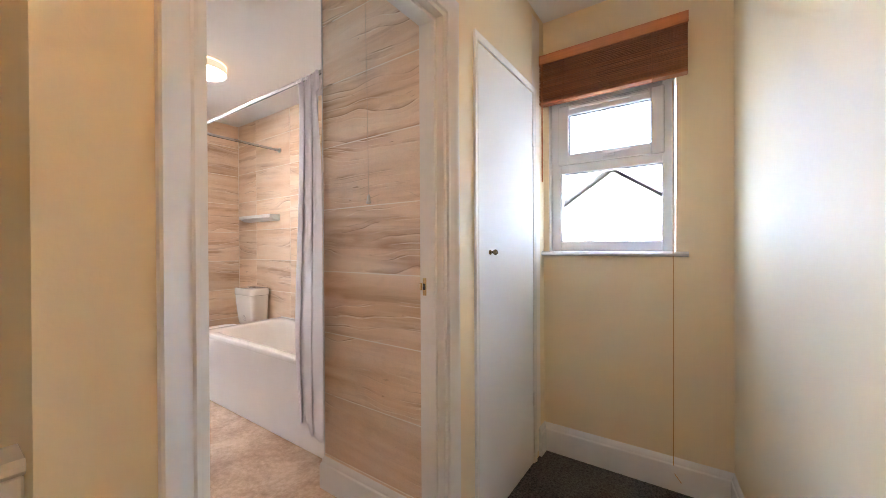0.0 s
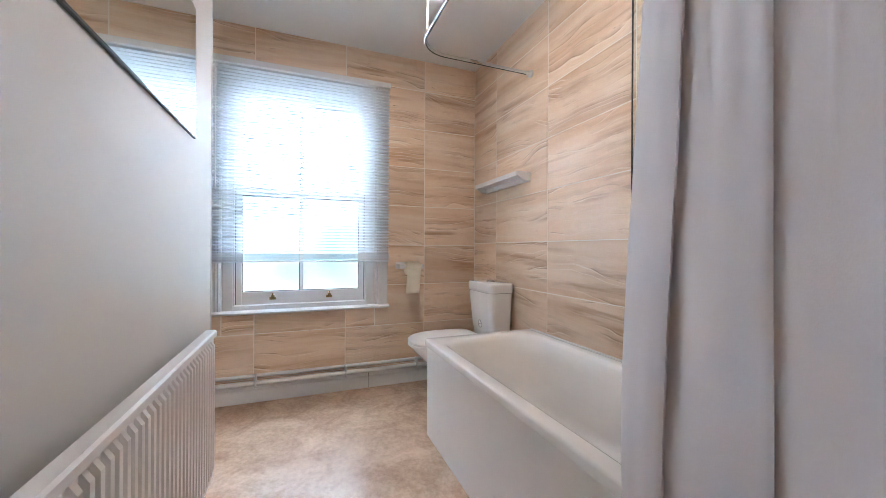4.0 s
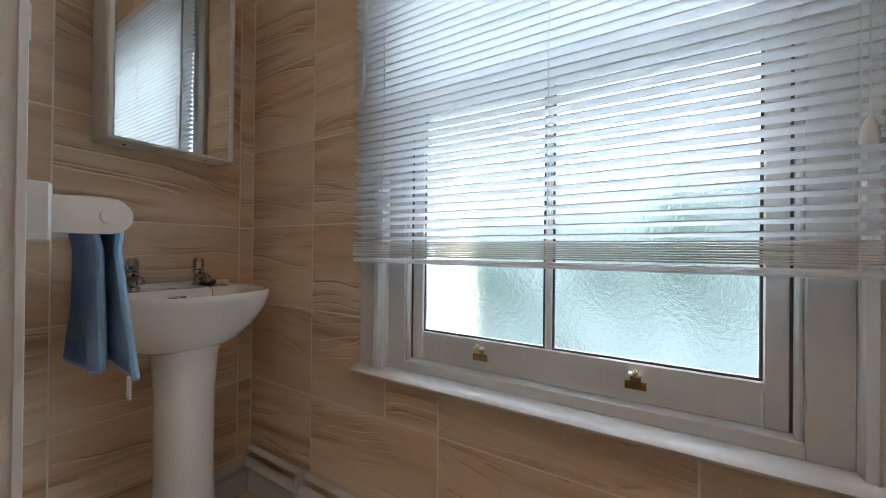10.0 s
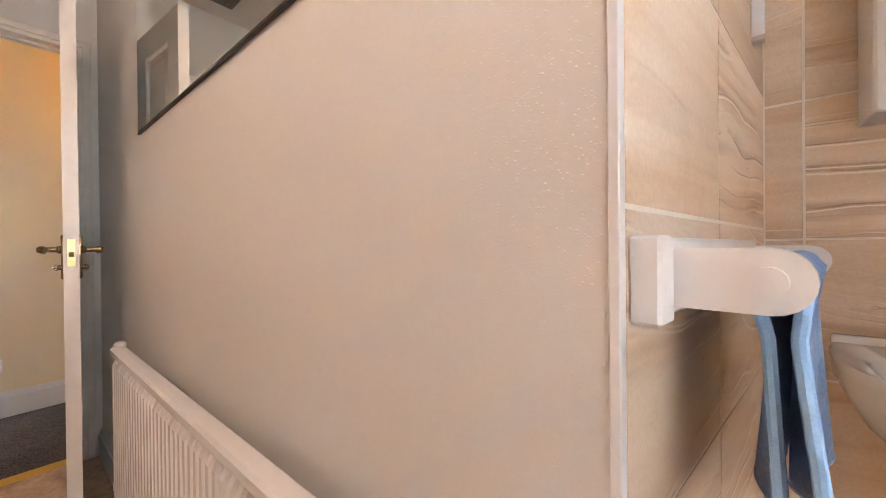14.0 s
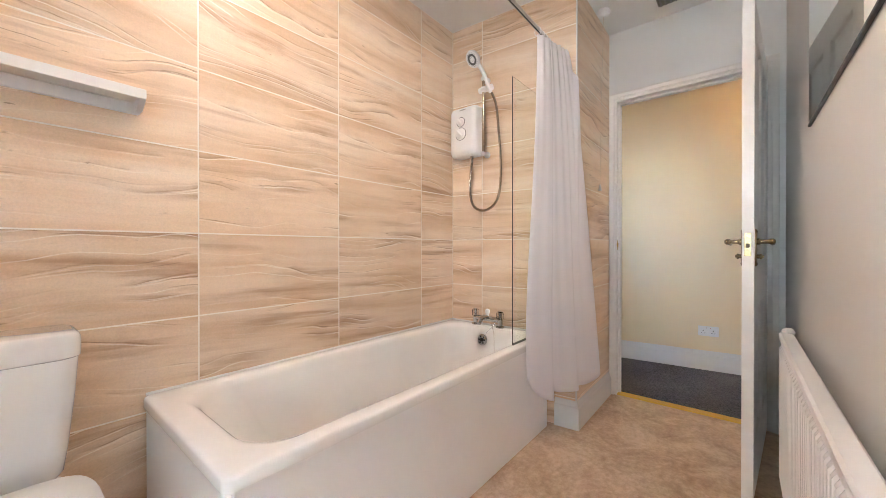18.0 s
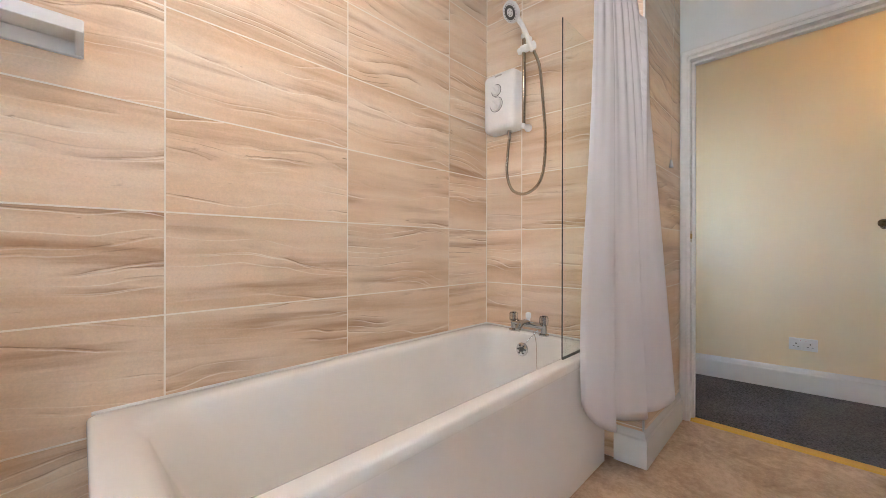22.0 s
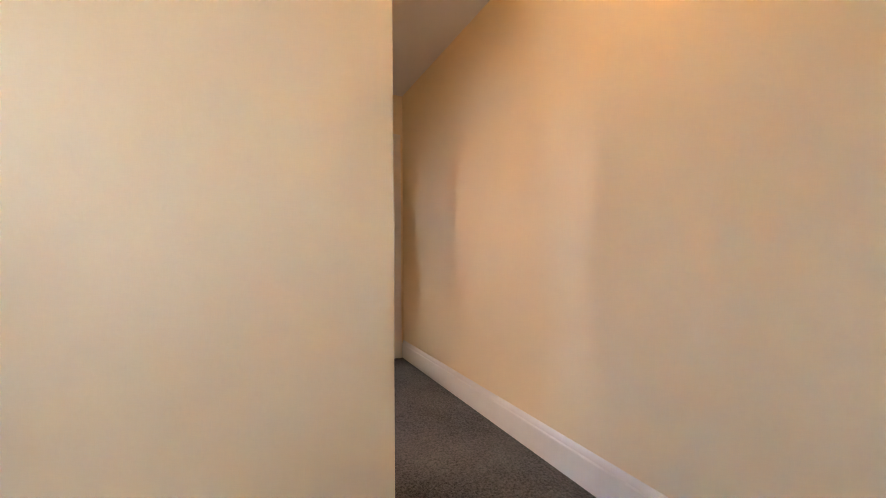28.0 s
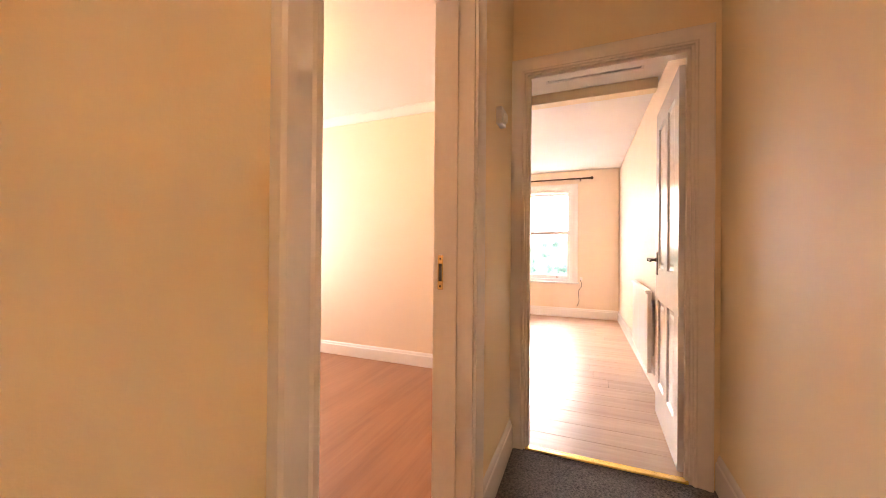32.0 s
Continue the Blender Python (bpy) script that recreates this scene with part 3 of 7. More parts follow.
wall_basin = wall("wall_basin", (XT, YK - R), (XW - 0.28, YK - R), 0.1, GROUT, label="tiled back wall of the basin alcove")
tagged(part("floor_bathroom", box(slab((XW - 0.05, YMO + 0.004, -0.2), (XO - 0.055, YB + 0.05, 0.0)), (XW - 0.05, YK - 0.05, -0.2), (XT + 0.05, YMO + 0.004, 0.0)), VINYL, smooth=0), "mottled beige-brown vinyl floor", "floor", kind="structure")
tagged(part("ceiling", slab((XW - 0.35, YK - 0.2, ZC), (XO - 0.02, YH + 0.25, ZC + 0.12)), CEIL, smooth=0), "white painted ceiling", "ceiling", kind="structure")
tagged(part("ceiling_hall", slab((XO - 0.02, YR - 0.15, ZL), (HA[0] + 0.1, YH + 0.25, ZL + 0.12)), CEIL, smooth=0), "white painted landing ceiling", "ceiling", kind="structure")

tagged(part("ceiling_corridor", slab((HA[0] + 0.1, YR - 0.15, ZC), (XE + 0.1, 0.35, ZC + 0.12)), CEIL, smooth=0), "white painted corridor ceiling", "ceiling", kind="structure")
tagged(part("ceiling_stair", slab((-4.2, YR - 0.15, ZC), (XW - 0.35, YK - 0.2, ZC + 0.1)), CEIL, smooth=0), "white stairwell ceiling", "ceiling", kind="structure")

# ---- structure: landing, corridor and stairwell ----
bm = slab((XO - 0.055, YR, -0.24), (0.75, YH, ZH))
box(bm, (0.75, YR, -0.24), (XE + 0.03, CL + 0.06, ZH))
tagged(part("floor_hall", bm, CARPET, smooth=0), "charcoal cord carpet on landing and corridor", "floor", kind="structure")
wall("wall_hall_end", (XO - 0.2, YH), (HB[0] + 0.35, YH), 0.22, CREAM, holes=[(-0.33 - XO + 0.2, 0.316 - XO + 0.2, 1.165, 2.082)], z0=-0.2, z1=ZL, label="cream wall round the landing window")
wall("wall_hall", HB, HA, 0.1, CREAM, z0=-0.2, z1=ZL, label="cream landing wall opposite the bathroom door")
tagged(part("wall_pier", slab((HA[0] + 0.004, HA[1] - 0.0005, -0.2), (HA[0] + 0.101, HA[1] + 0.05, 2.39)), CREAM, smooth=0), "cream end of the landing wall", "wall", kind="structure")
wall("wall_corridor_left", (HA[0] + 0.1, HA[1] + 0.003), (XE, CL), 0.15, CREAM, holes=[(0.628, 1.485, -1, 2.03)], z0=-0.2, label="cream corridor wall with a bedroom doorway")
wall("wall_corridor_right", (XE, YR), (-4.0, YR), 0.15, CREAM, z0=-2.6, z1=ZL, label="long cream corridor wall")
wall("wall_corridor_end", (XE, 0.44), (XE, YR - 0.15), 0.1, CREAM, holes=[(0.44 - 0.12, 0.44 + 0.685, -1, 2.06)], z0=-0.2, label="cream wall at the corridor's end")
tagged(part("beam_corridor", slab((HA[0] + 0.003, YR, 2.39), (HA[0] + 0.1, HA[1], ZL)), CREAM, smooth=0), "cream downstand over the corridor's mouth", "beam", kind="structure")
wall("wall_stair", (-4.0, -0.013), (XO, -0.013), 0.1, CREAM, z0=-2.6, z1=-0.2, label="cream stairwell wall")
wall("wall_stair_end", (-4.0, YR), (-4.0, 0.1), 0.12, CREAM, z0=-2.6, holes=[(0.03, 0.75, -2.5, -0.48)], label="stairwell end wall over a glazed door")
tagged(part("wall_stair_upper", slab((-2.4, YMO - 0.012, -0.2), (XO, YMO, ZL)), CREAM, smooth=0), "cream plaster over the stairs", "wall", kind="structure")
wall("wall_stair_bulkhead", (-2.4, YR), (-2.4, -0.013), 0.1, CREAM, z0=0.0, z1=ZL, label="cream bulkhead over the stairs")
wall("wall_stair_head", (XO - 0.06, -0.013), (XO - 0.06, YR), 0.05, WHITE, z0=-2.6, z1=-0.01, label="white stair apron below the landing")
tagged(part("floor_stair", slab((-4.2, YR - 0.1, -2.7), (XO, 0.1, -2.6)), CARPET, smooth=0), "dark carpet at the stair foot", "floor", kind="structure")

# ---- structure: bedrooms ----
BX0, BX1, BY0, BY1 = XE + 0.1, 7.5, -0.605, 2.9
BWIN = (0.1, 1.15, 0.56, 2.12)
wall("wall_bedroom_window", (BX1, BY1), (BX1, BY0), 0.28, PEACH, z1=2.42, holes=[(BY1 - BWIN[1], BY1 - BWIN[0], BWIN[2], BWIN[3])], z0=-0.2, label="pale peach wall round the bedroom window")
wall("wall_bedroom_right", (BX1 + 0.28, BY0), (BX0, -0.745), 0.15, PEACH, z1=2.42, z0=-0.2, label="pale peach bedroom wall")
wall("wall_bedroom_left", (BX0 + 1.12, BY1), (BX1, BY1), 0.12, PEACH, z1=2.42, z0=-0.2, label="pale peach bedroom wall")
wall("wall_bedroom_partition", (BX0, 0.34), (BX0 + 1.2, 0.34), 0.1, PEACH, z1=2.42, z0=-0.2, label="pale peach partition between the bedrooms")
tagged(part("ceiling_bedroom", box(slab((BX0, BY0 - 0.3, 2.42), (BX1 + 0.28, 0.44, 2.6)), (BX0 + 1.12, 0.44, 2.42), (BX1 + 0.28, BY1 + 0.12, 2.6)), CEIL, smooth=0), "white bedroom ceiling", "ceiling", kind="structure")
tagged(part("beam_bedroom", slab((4.25, -0.69, 2.335), (4.36, 0.34, 2.42), 0.004), CREAM), "cream boxed beam under the bedroom ceiling", "beam", kind="structure")
floor_bedroom = tagged(part("floor_bedroom", box(slab((XE + 0.03, BY0 - 0.13, -0.24), (BX1, 0.4, ZH - 0.009)), (BX0 + 1.12, 0.4, -0.24), (BX1, BY1, ZH - 0.009)), DARKBRONZE, smooth=0), "pale wood laminate bedroom floor", "floor", kind="structure")
SX1, SY1 = 4.14, 3.2
wall("wall_second_far", (SX1, SY1), (SX1, 0.44), 0.1, PEACH, z1=2.44, z0=-0.2, label="pale peach wall of the second bedroom")
wall("wall_second_left", (0.78, 2.1), (0.78, SY1), 0.12, PEACH, z0=-0.2, label="pale peach wall of the second bedroom")
# the opening is out of view, placed to let daylight onto the far wall
wall("wall_second_back", (0.62, SY1), (SX1 + 0.1, SY1), 0.2, PEACH, holes=[(2.35, 3.45, 0.7, 2.1)], z0=-0.2, label="pale peach wall of the second bedroom with an unseen added window opening")
tagged(part("ceiling_second", slab((0.765, 0.19, 2.44), (SX1 + 0.1, SY1 + 0.2, 2.514)), CEIL, smooth=0), "white second bedroom ceiling", "ceiling", kind="structure")
tagged(part("floor_second", slab((0.75, CL + 0.06, -0.24), (SX1, SY1, ZH)), BOARD, smooth=0), "worn orange-brown floor with scuffs", "floor", kind="structure")
prof = [(0, 0), (0.07, 0.0), (0.066, 0.012), (0.045, 0.02), (0.02, 0.045), (0.012, 0.066), (0, 0.07)]
cove = sweep(bmesh.new(), [(SX1, 0.44), (SX1, SY1)], [(d, h) for d, h in prof], lambda u, v, h: Vector((u, v, 2.44 - h)))
tagged(part("trim_cove", cove, CEIL), "white plaster cove", "cornice", kind="structure")

# ---- trims: skirtings, architraves, door linings ----
SKIRT = [(0, 0), (0.018, 0), (0.018, 0.098), (0.016, 0.108), (0.011, 0.114), (0.009, 0.126), (0.004, 0.136), (0, 0.14)]


def skirting(pts, mat_=None, k=1.0, floor=0.0, name="baseboard", label="white moulded skirting board"):
    """Skirting with the room on the left of the line walked."""
    bm = sweep(bmesh.new(), pts, [(d, h * k) for d, h in SKIRT], lambda u, v, h: Vector((u, v, floor + 0.002 + h)))
    return tagged(part(name, bm, mat_ or WHITE, smooth=25), label, "skirting board", kind="structure")


skirting([(XW, YB - 0.001), (XW, YK), (XB, YK)], SASH, 0.8)
skirting([(XD - 0.004, YM), (XT + 0.002, YM)][::-1], WHITE, 1.0)
skirting([(XB, YK), (XT, YM)], WHITE, 1.0)
skirting([(XD - 0.004, YN), (XN, YN), (XN - 0.01, YN + 0.12)], WHITE, 1.12)
skirting([(XO, 1.95), (XO, YH), (HB[0], YH), HA, (HA[0] + 0.11, HA[1] + 0.003), (1.42, 0.132)][::-1], WHITE, 1.18, ZH)
skirting([(2.415, 0.164), (XE, CL)][::-1], WHITE, 1.18, ZH)
skirting([(-0.3, YR), (XE, YR)], WHITE, 1.18, ZH)
skirting([(BX0 + 0.8, -0.719), (BX1, BY0), (BX1, BY1)], WHITE, 1.1, ZH)
skirting([(BX0 + 1.2, 0.34), (BX0 + 1.2, 0.34 + 0.1), (BX0 + 1.2, BY1)][::-1], WHITE, 1.1, ZH)
skirting([(SX1, 0.44), (SX1, SY1)], WHITE, 0.93, ZH)


def architrave(name, a, b, head, place, width=0.062, deep=0.022, floor=0.0, label="white moulded architrave"):
    """Moulding round three sides of an opening from a to b; place(u, z, h) gives the world point."""
    w, t = width, deep
    prof = [(0, 0), (0, t * 0.55), (w * 0.12, t * 0.62), (w * 0.2, t * 0.5), (w * 0.62, t * 0.75), (w * 0.78, t), (w * 0.94, t), (w, t * 0.75), (w, 0)]
    pts = [(a, floor + 0.003), (a, head), (b, head), (b, floor + 0.003)]
    bm = sweep(bmesh.new(), pts, prof, place)
    return tagged(part(name, bm, WARMWHITE, smooth=30), label, "architrave", kind="structure")


def lining(name, a, b, head, thick, place, stop=None, floor=0.0):
    """Door lining boards and stop inside an opening; place(u, z, depth)."""
    prof = [(0, 0), (0, thick), (-0.018, thick), (-0.018, 0)]
    bm = sweep(bmesh.new(), [(a, floor + 0.003), (a, head), (b, head), (b, floor + 0.003)], prof, place)
    if stop:
        s0, s1 = stop
        sweep(bm, [(a + 0.0181, floor + 0.003), (a + 0.0181, head - 0.0181), (b - 0.0181, head - 0.0181), (b - 0.0181, floor + 0.003)], [(0, s0), (0, s1), (-0.013, s1), (-0.013, s0)], place)
    return tagged(part(name, bm, WARMWHITE, smooth=20), "white painted door lining with stop", "door frame", kind="structure")


# bathroom door: hall side, bathroom side
architrave("trim_door", DOOR[0], DOOR[1], DOOR[2], lambda u, z, h: Vector((XO + h, u, z)), floor=ZH)
architrave("trim_door", DOOR[0] + 0.004, DOOR[1] - 0.004, DOOR[2], lambda u, z, h: Vector((XD - 0.004 - h, u, z)), 0.034, 0.014)
lining("trim_door_lining", DOOR[0], DOOR[1], DOOR[2], XO - XD + 0.006, lambda u, z, h: Vector((XD - 0.005 + h, u, z)), (0.045, 0.08))
# corridor end door
architrave("trim_door", -0.68, 0.113, 2.05, lambda u, z, h: Vector((XE - h, u, z)), 0.078, 0.026, ZH)
lining("trim_door_lining", -0.685, 0.12, 2.06, 0.11, lambda u, z, h: Vector((XE - 0.003 + h, u, z)), (0.02, 0.06), ZH)
# second bedroom door, in the slightly canted corridor wall
CD = Vector((XE - HA[0] - 0.1, CL - HA[1] - 0.003)).normalized()
CN = Vector((-CD.y, CD.x))
C0 = Vector((HA[0] + 0.1, HA[1] + 0.003))


def on_corridor(u, z, h):
    p = C0 + CD * u - CN * h
    return Vector((p.x, p.y, z))


architrave("trim_door", 0.628, 1.485, 2.03, on_corridor, 0.08, 0.024, ZH)
lining("trim_door_lining", 0.628, 1.485, 2.03, 0.157, lambda u, z, h: on_corridor(u, z, 0.003 - h), (0.06, 0.105), ZH)
# airing cupboard frame
architrave("trim_cupboard", 1.23, 1.865, 2.07, lambda u, z, h: Vector((XO + h, u, z)), 0.03, 0.012, ZH)


def threshold(lo, hi, label):
    t = thing("threshold_strip", ((lo[0] + hi[0]) / 2, (lo[1] + hi[1]) / 2, lo[2]), label, "threshold strip")
    part("bed", slab(lo, hi, 0.003), GOLD, t, smooth=30)
    for i in range(7):
        x = lo[0] + (hi[0] - lo[0]) * (i + 0.5) / 7
        part("rib", slab((x - 0.0018, lo[1], hi[2] - 0.001), (x + 0.0018, hi[1], hi[2] + 0.0018)), GOLD, t, smooth=0)


threshold((XO - 0.095, DOOR[0] + 0.018, -0.034), (XO - 0.04, DOOR[1] - 0.018, 0.008), "ribbed gold threshold strip in the bathroom doorway")
threshold((XE - 0.0, -0.666, ZH - 0.006), (XE + 0.04, 0.101, ZH + 0.008), "ribbed gold threshold strip in the bedroom doorway")


# ---- doors ----
def lever_handle(at, plate_n, lever_d, parent, finish_=None, snib=False, name="door_handle"):
    """Backplate with screws and a scrolled lever; plate_n points out of the door, lever_d along the lever."""
    n, d = Vector(plate_n), Vector(lever_d)
    at = Vector(at)
    fin = finish_ or BRASS
    mz = Matrix((d.to_4d(), Vector((0, 0, 1, 0)), n.to_4d(), (0, 0, 0, 1))).transposed()
    mz.translation = at
    rings = []
    for hx, hy, z in ((0.021, 0.076, 0.0), (0.021, 0.076, 0.003), (0.0185, 0.0735, 0.006)):
        rings.append([mz @ Vector((x, y, z)) for x, y in rrect(hx, hy, 0.003, 2)])
    handle = part(name, loops(bmesh.new(), rings), fin, parent, "aged brass lever handle")
    lathe_bm = bmesh.new()
    lathe(lathe_bm, [(0.013, 0.005), (0.0135, 0.012), (0.009, 0.018), (0.0085, 0.04), (0.0115, 0.046), (0.012, 0.055), (0.007, 0.062), (0.0, 0.063)], axis_to(at + Vector((0, 0, 0.025)), n), 16)
    part("spindle", lathe_bm, fin, handle)
    p = at + Vector((0, 0, 0.025)) + n * 0.05
    pts = curve_pts([p, p + d * 0.022 + Vector((0, 0, 0.004)), p + d * 0.05 + Vector((0, 0, -0.002)), p + d * 0.078 + Vector((0, 0, -0.008)), p + d * 0.1 + Vector((0, 0, -0.002))], 5)
    k = len(pts)
    radii = [0.0075 + 0.0028 * math.sin(math.pi * i / (k - 1)) - 0.0025 * (i / (k - 1)) for i in range(k)]
    radii[-1] = 0.003
    part("lever", tube(bmesh.new(), pts, radii, 12), fin, handle)
    for sx in (-1, 1):
        for sy in (-1, 1):
            part("screw", lathe(bmesh.new(), [(0.0035, 0.0), (0.003, 0.0015), (0, 0.0018)], mz @ Matrix.Translation((sx * 0.0145, sy * 0.066, 0.0055)), 8), DARKBRONZE, handle)
    if snib:
        q = at + Vector((0, 0, -0.036))
        kb = bmesh.new()
        lathe(kb, [(0.009, 0.005), (0.009, 0.012), (0.006, 0.016), (0.006, 0.026)], axis_to(q, n), 14)
        box(kb, q + n * 0.018 - Vector((0.004, 0.004, 0.011)), q + n * 0.018 + Vector((0.004, 0.004, 0.011)), 0.002)
        part("turn_button", kb, fin, handle)
    return handle


def panel_door(name, hinge, angle, width, height, label, mat_=None, layout=None, thick=0.038):
    """A four-panel door hung at hinge; angle in degrees gives the way the leaf points from it."""
    mat_ = mat_ or WARMWHITE
    ob = thing(name, hinge, label, "door")
    ORIGIN[ob.name] = Vector((0, 0, 0))
    ob.rotation_euler = (0, 0, radians(angle))
    st, mid = 0.105, 0.1
    pw = (width - 2 * st - mid) / 2
    rows = layout or ((0.22, 0.78), (0.98, height - 0.115))
    holes = []
    for za, zb in rows:
        for k in range(2):
            u = st + k * (pw + mid)
            holes.append((u, u + pw, za, zb))
    bm = panel_wall((0, thick / 2), (width, thick / 2), -thick, 0.006, height, holes)
    part("leaf", bm, mat_, ob, smooth=0)
    for u0, u1, za, zb in holes:
        pb = bmesh.new()
        for s in (-1, 1):
            rings = []
            for inset, y in ((-0.002, 0.0), (0.0, 0.0185), (0.004, 0.0175), (0.012, 0.009), (0.02, 0.0065), (0.034, 0.0062), (0.05, 0.0125), (0.056, 0.013)):
                rings.append([Vector((u, s * y, z)) for u, z in ((u0 + inset, za + inset), (u1 - inset, za + inset), (u1 - inset, zb - inset), (u0 + inset, zb - inset))])
            loops(pb, rings, False, True)
        part("panel", pb, mat_, ob, smooth=20)
    return ob


# bathroom door, standing open into the room
BD = (XD + 0.003, 0.2185, 0.002)
LEAF = 0.815
bath_door = panel_door("door_bathroom", BD, 174.7, LEAF, 2.03, "white glossy four-panel door standing open into the bathroom")
lever_handle((LEAF - 0.055, -0.019, 1.025), (0, -1, 0), (-1, 0, 0), bath_door, snib=True)
lever_handle((LEAF - 0.055, 0.019, 1.025), (0, 1, 0), (-1, 0, 0), bath_door, snib=True)
bm = slab((LEAF - 0.001, -0.011, 0.99), (LEAF + 0.0015, 0.011, 1.085), 0.001)
latch = part("latch_plate", bm, POLISHED, bath_door, "brass latch plate")
part("latch_bolt", slab((LEAF, -0.006, 1.025), (LEAF + 0.009, 0.006, 1.042), 0.002), DARKBRONZE, latch)
for z in (0.22, 1.0, 1.8):
    hb = bmesh.new()
    lathe(hb, [(0.006, z), (0.006, z + 0.09)], Matrix.Translation((-0.004, 0.021, 0)), 10)
    part("hinge", hb, WARMWHITE, bath_door)
# keep in the bathroom door frame
kb = slab((XD + 0.008, DOOR[1] - 0.0205, 1.012), (XD + 0.024, DOOR[1] - 0.0172, 1.078), 0.001)
keep = tagged(new("latch_keep", finish(kb, "latch_keep", POLISHED, 30)), "small brass latch keep in the door frame", "latch")
box_bm = slab((XD - 0.004, DOOR[1] - 0.027, 1.032), (XD + 0.006, DOOR[1] - 0.0175, 1.06), 0.002)
part("lip", box_bm, POLISHED, None).parent = keep
bm = slab((XD + 0.01, DOOR[1] - 0.0212, 1.034), (XD + 0.021, DOOR[1] - 0.0206, 1.058))
part("hole", bm, BLACK, None, smooth=0).parent = keep

# corridor end door, open into the bedroom against its right wall
end_door = panel_door("door_bedroom", (XE + 0.085, -0.652, ZH + 0.004), 359.6, 0.755, 2.03, "white four-panel bedroom door standing open", mat_=WHITE)
lever_handle((0.755 - 0.06, 0.019, 1.02), (0, 1, 0), (-1, 0, 0), end_door, DARKBRONZE)

# keep of the second bedroom's doorway
kp = bmesh.new()
p = on_corridor(1.485 - 0.0195, 0.98, -0.125)
box(kp, p - Vector((0.0015, 0.011, 0.065)), p + Vector((0.0015, 0.011, 0.065)), 0.001)
keep2 = tagged(new("latch_keep", finish(kp, "latch_keep", POLISHED, 30)), "brass mortice keep in the bedroom doorway", "latch")
bm = slab(p - Vector((0.003, 0.006, 0.033)), p + Vector((-0.0012, 0.006, 0.033)))
part("slot", bm, BLACK, None, smooth=0).parent = keep2
for s in (-1, 1):
    part("screw", lathe(bmesh.new(), [(0.004, 0), (0.003, 0.001), (0, 0.0012)], axis_to(p + Vector((-0.0015, 0, s * 0.052)), (-1, 0, 0)), 8), DARKBRONZE, None).parent = keep2

# airing cupboard: flush door with a small knob
cup = thing("cupboard_door", (XO, 1.55, 0), "white flush airing-cupboard door, closed", "door")
part("leaf", slab((XO - 0.03, 1.236, ZH + 0.008), (XO + 0.004, 1.859, 2.064), 0.003), EGGSHELL, cup)
kb = bmesh.new()
lathe(kb, [(0.011, 0.0), (0.011, 0.003), (0.006, 0.006), (0.005, 0.014), (0.009, 0.018), (0.0125, 0.024), (0.0125, 0.03), (0.008, 0.036), (0, 0.037)], axis_to((XO + 0.004, 1.336, 1.172), (1, 0, 0)), 20)
part("knob", kb, BRASS, cup, "small dull brass knob")
for z in (0.3, 1.76):
    part("hinge", slab((XO + 0.003, 1.848, z), (XO + 0.012, 1.866, z + 0.075), 0.002), WHITE, cup)
part("wall_cupboard_back", slab((XO - 0.12, 1.2, 0), (XO - 0.104, 1.87, 2.1)), CEIL, smooth=0)
tagged(bpy.data.objects["wall_cupboard_back"], "plain back of the cupboard", "wall", kind="structure")

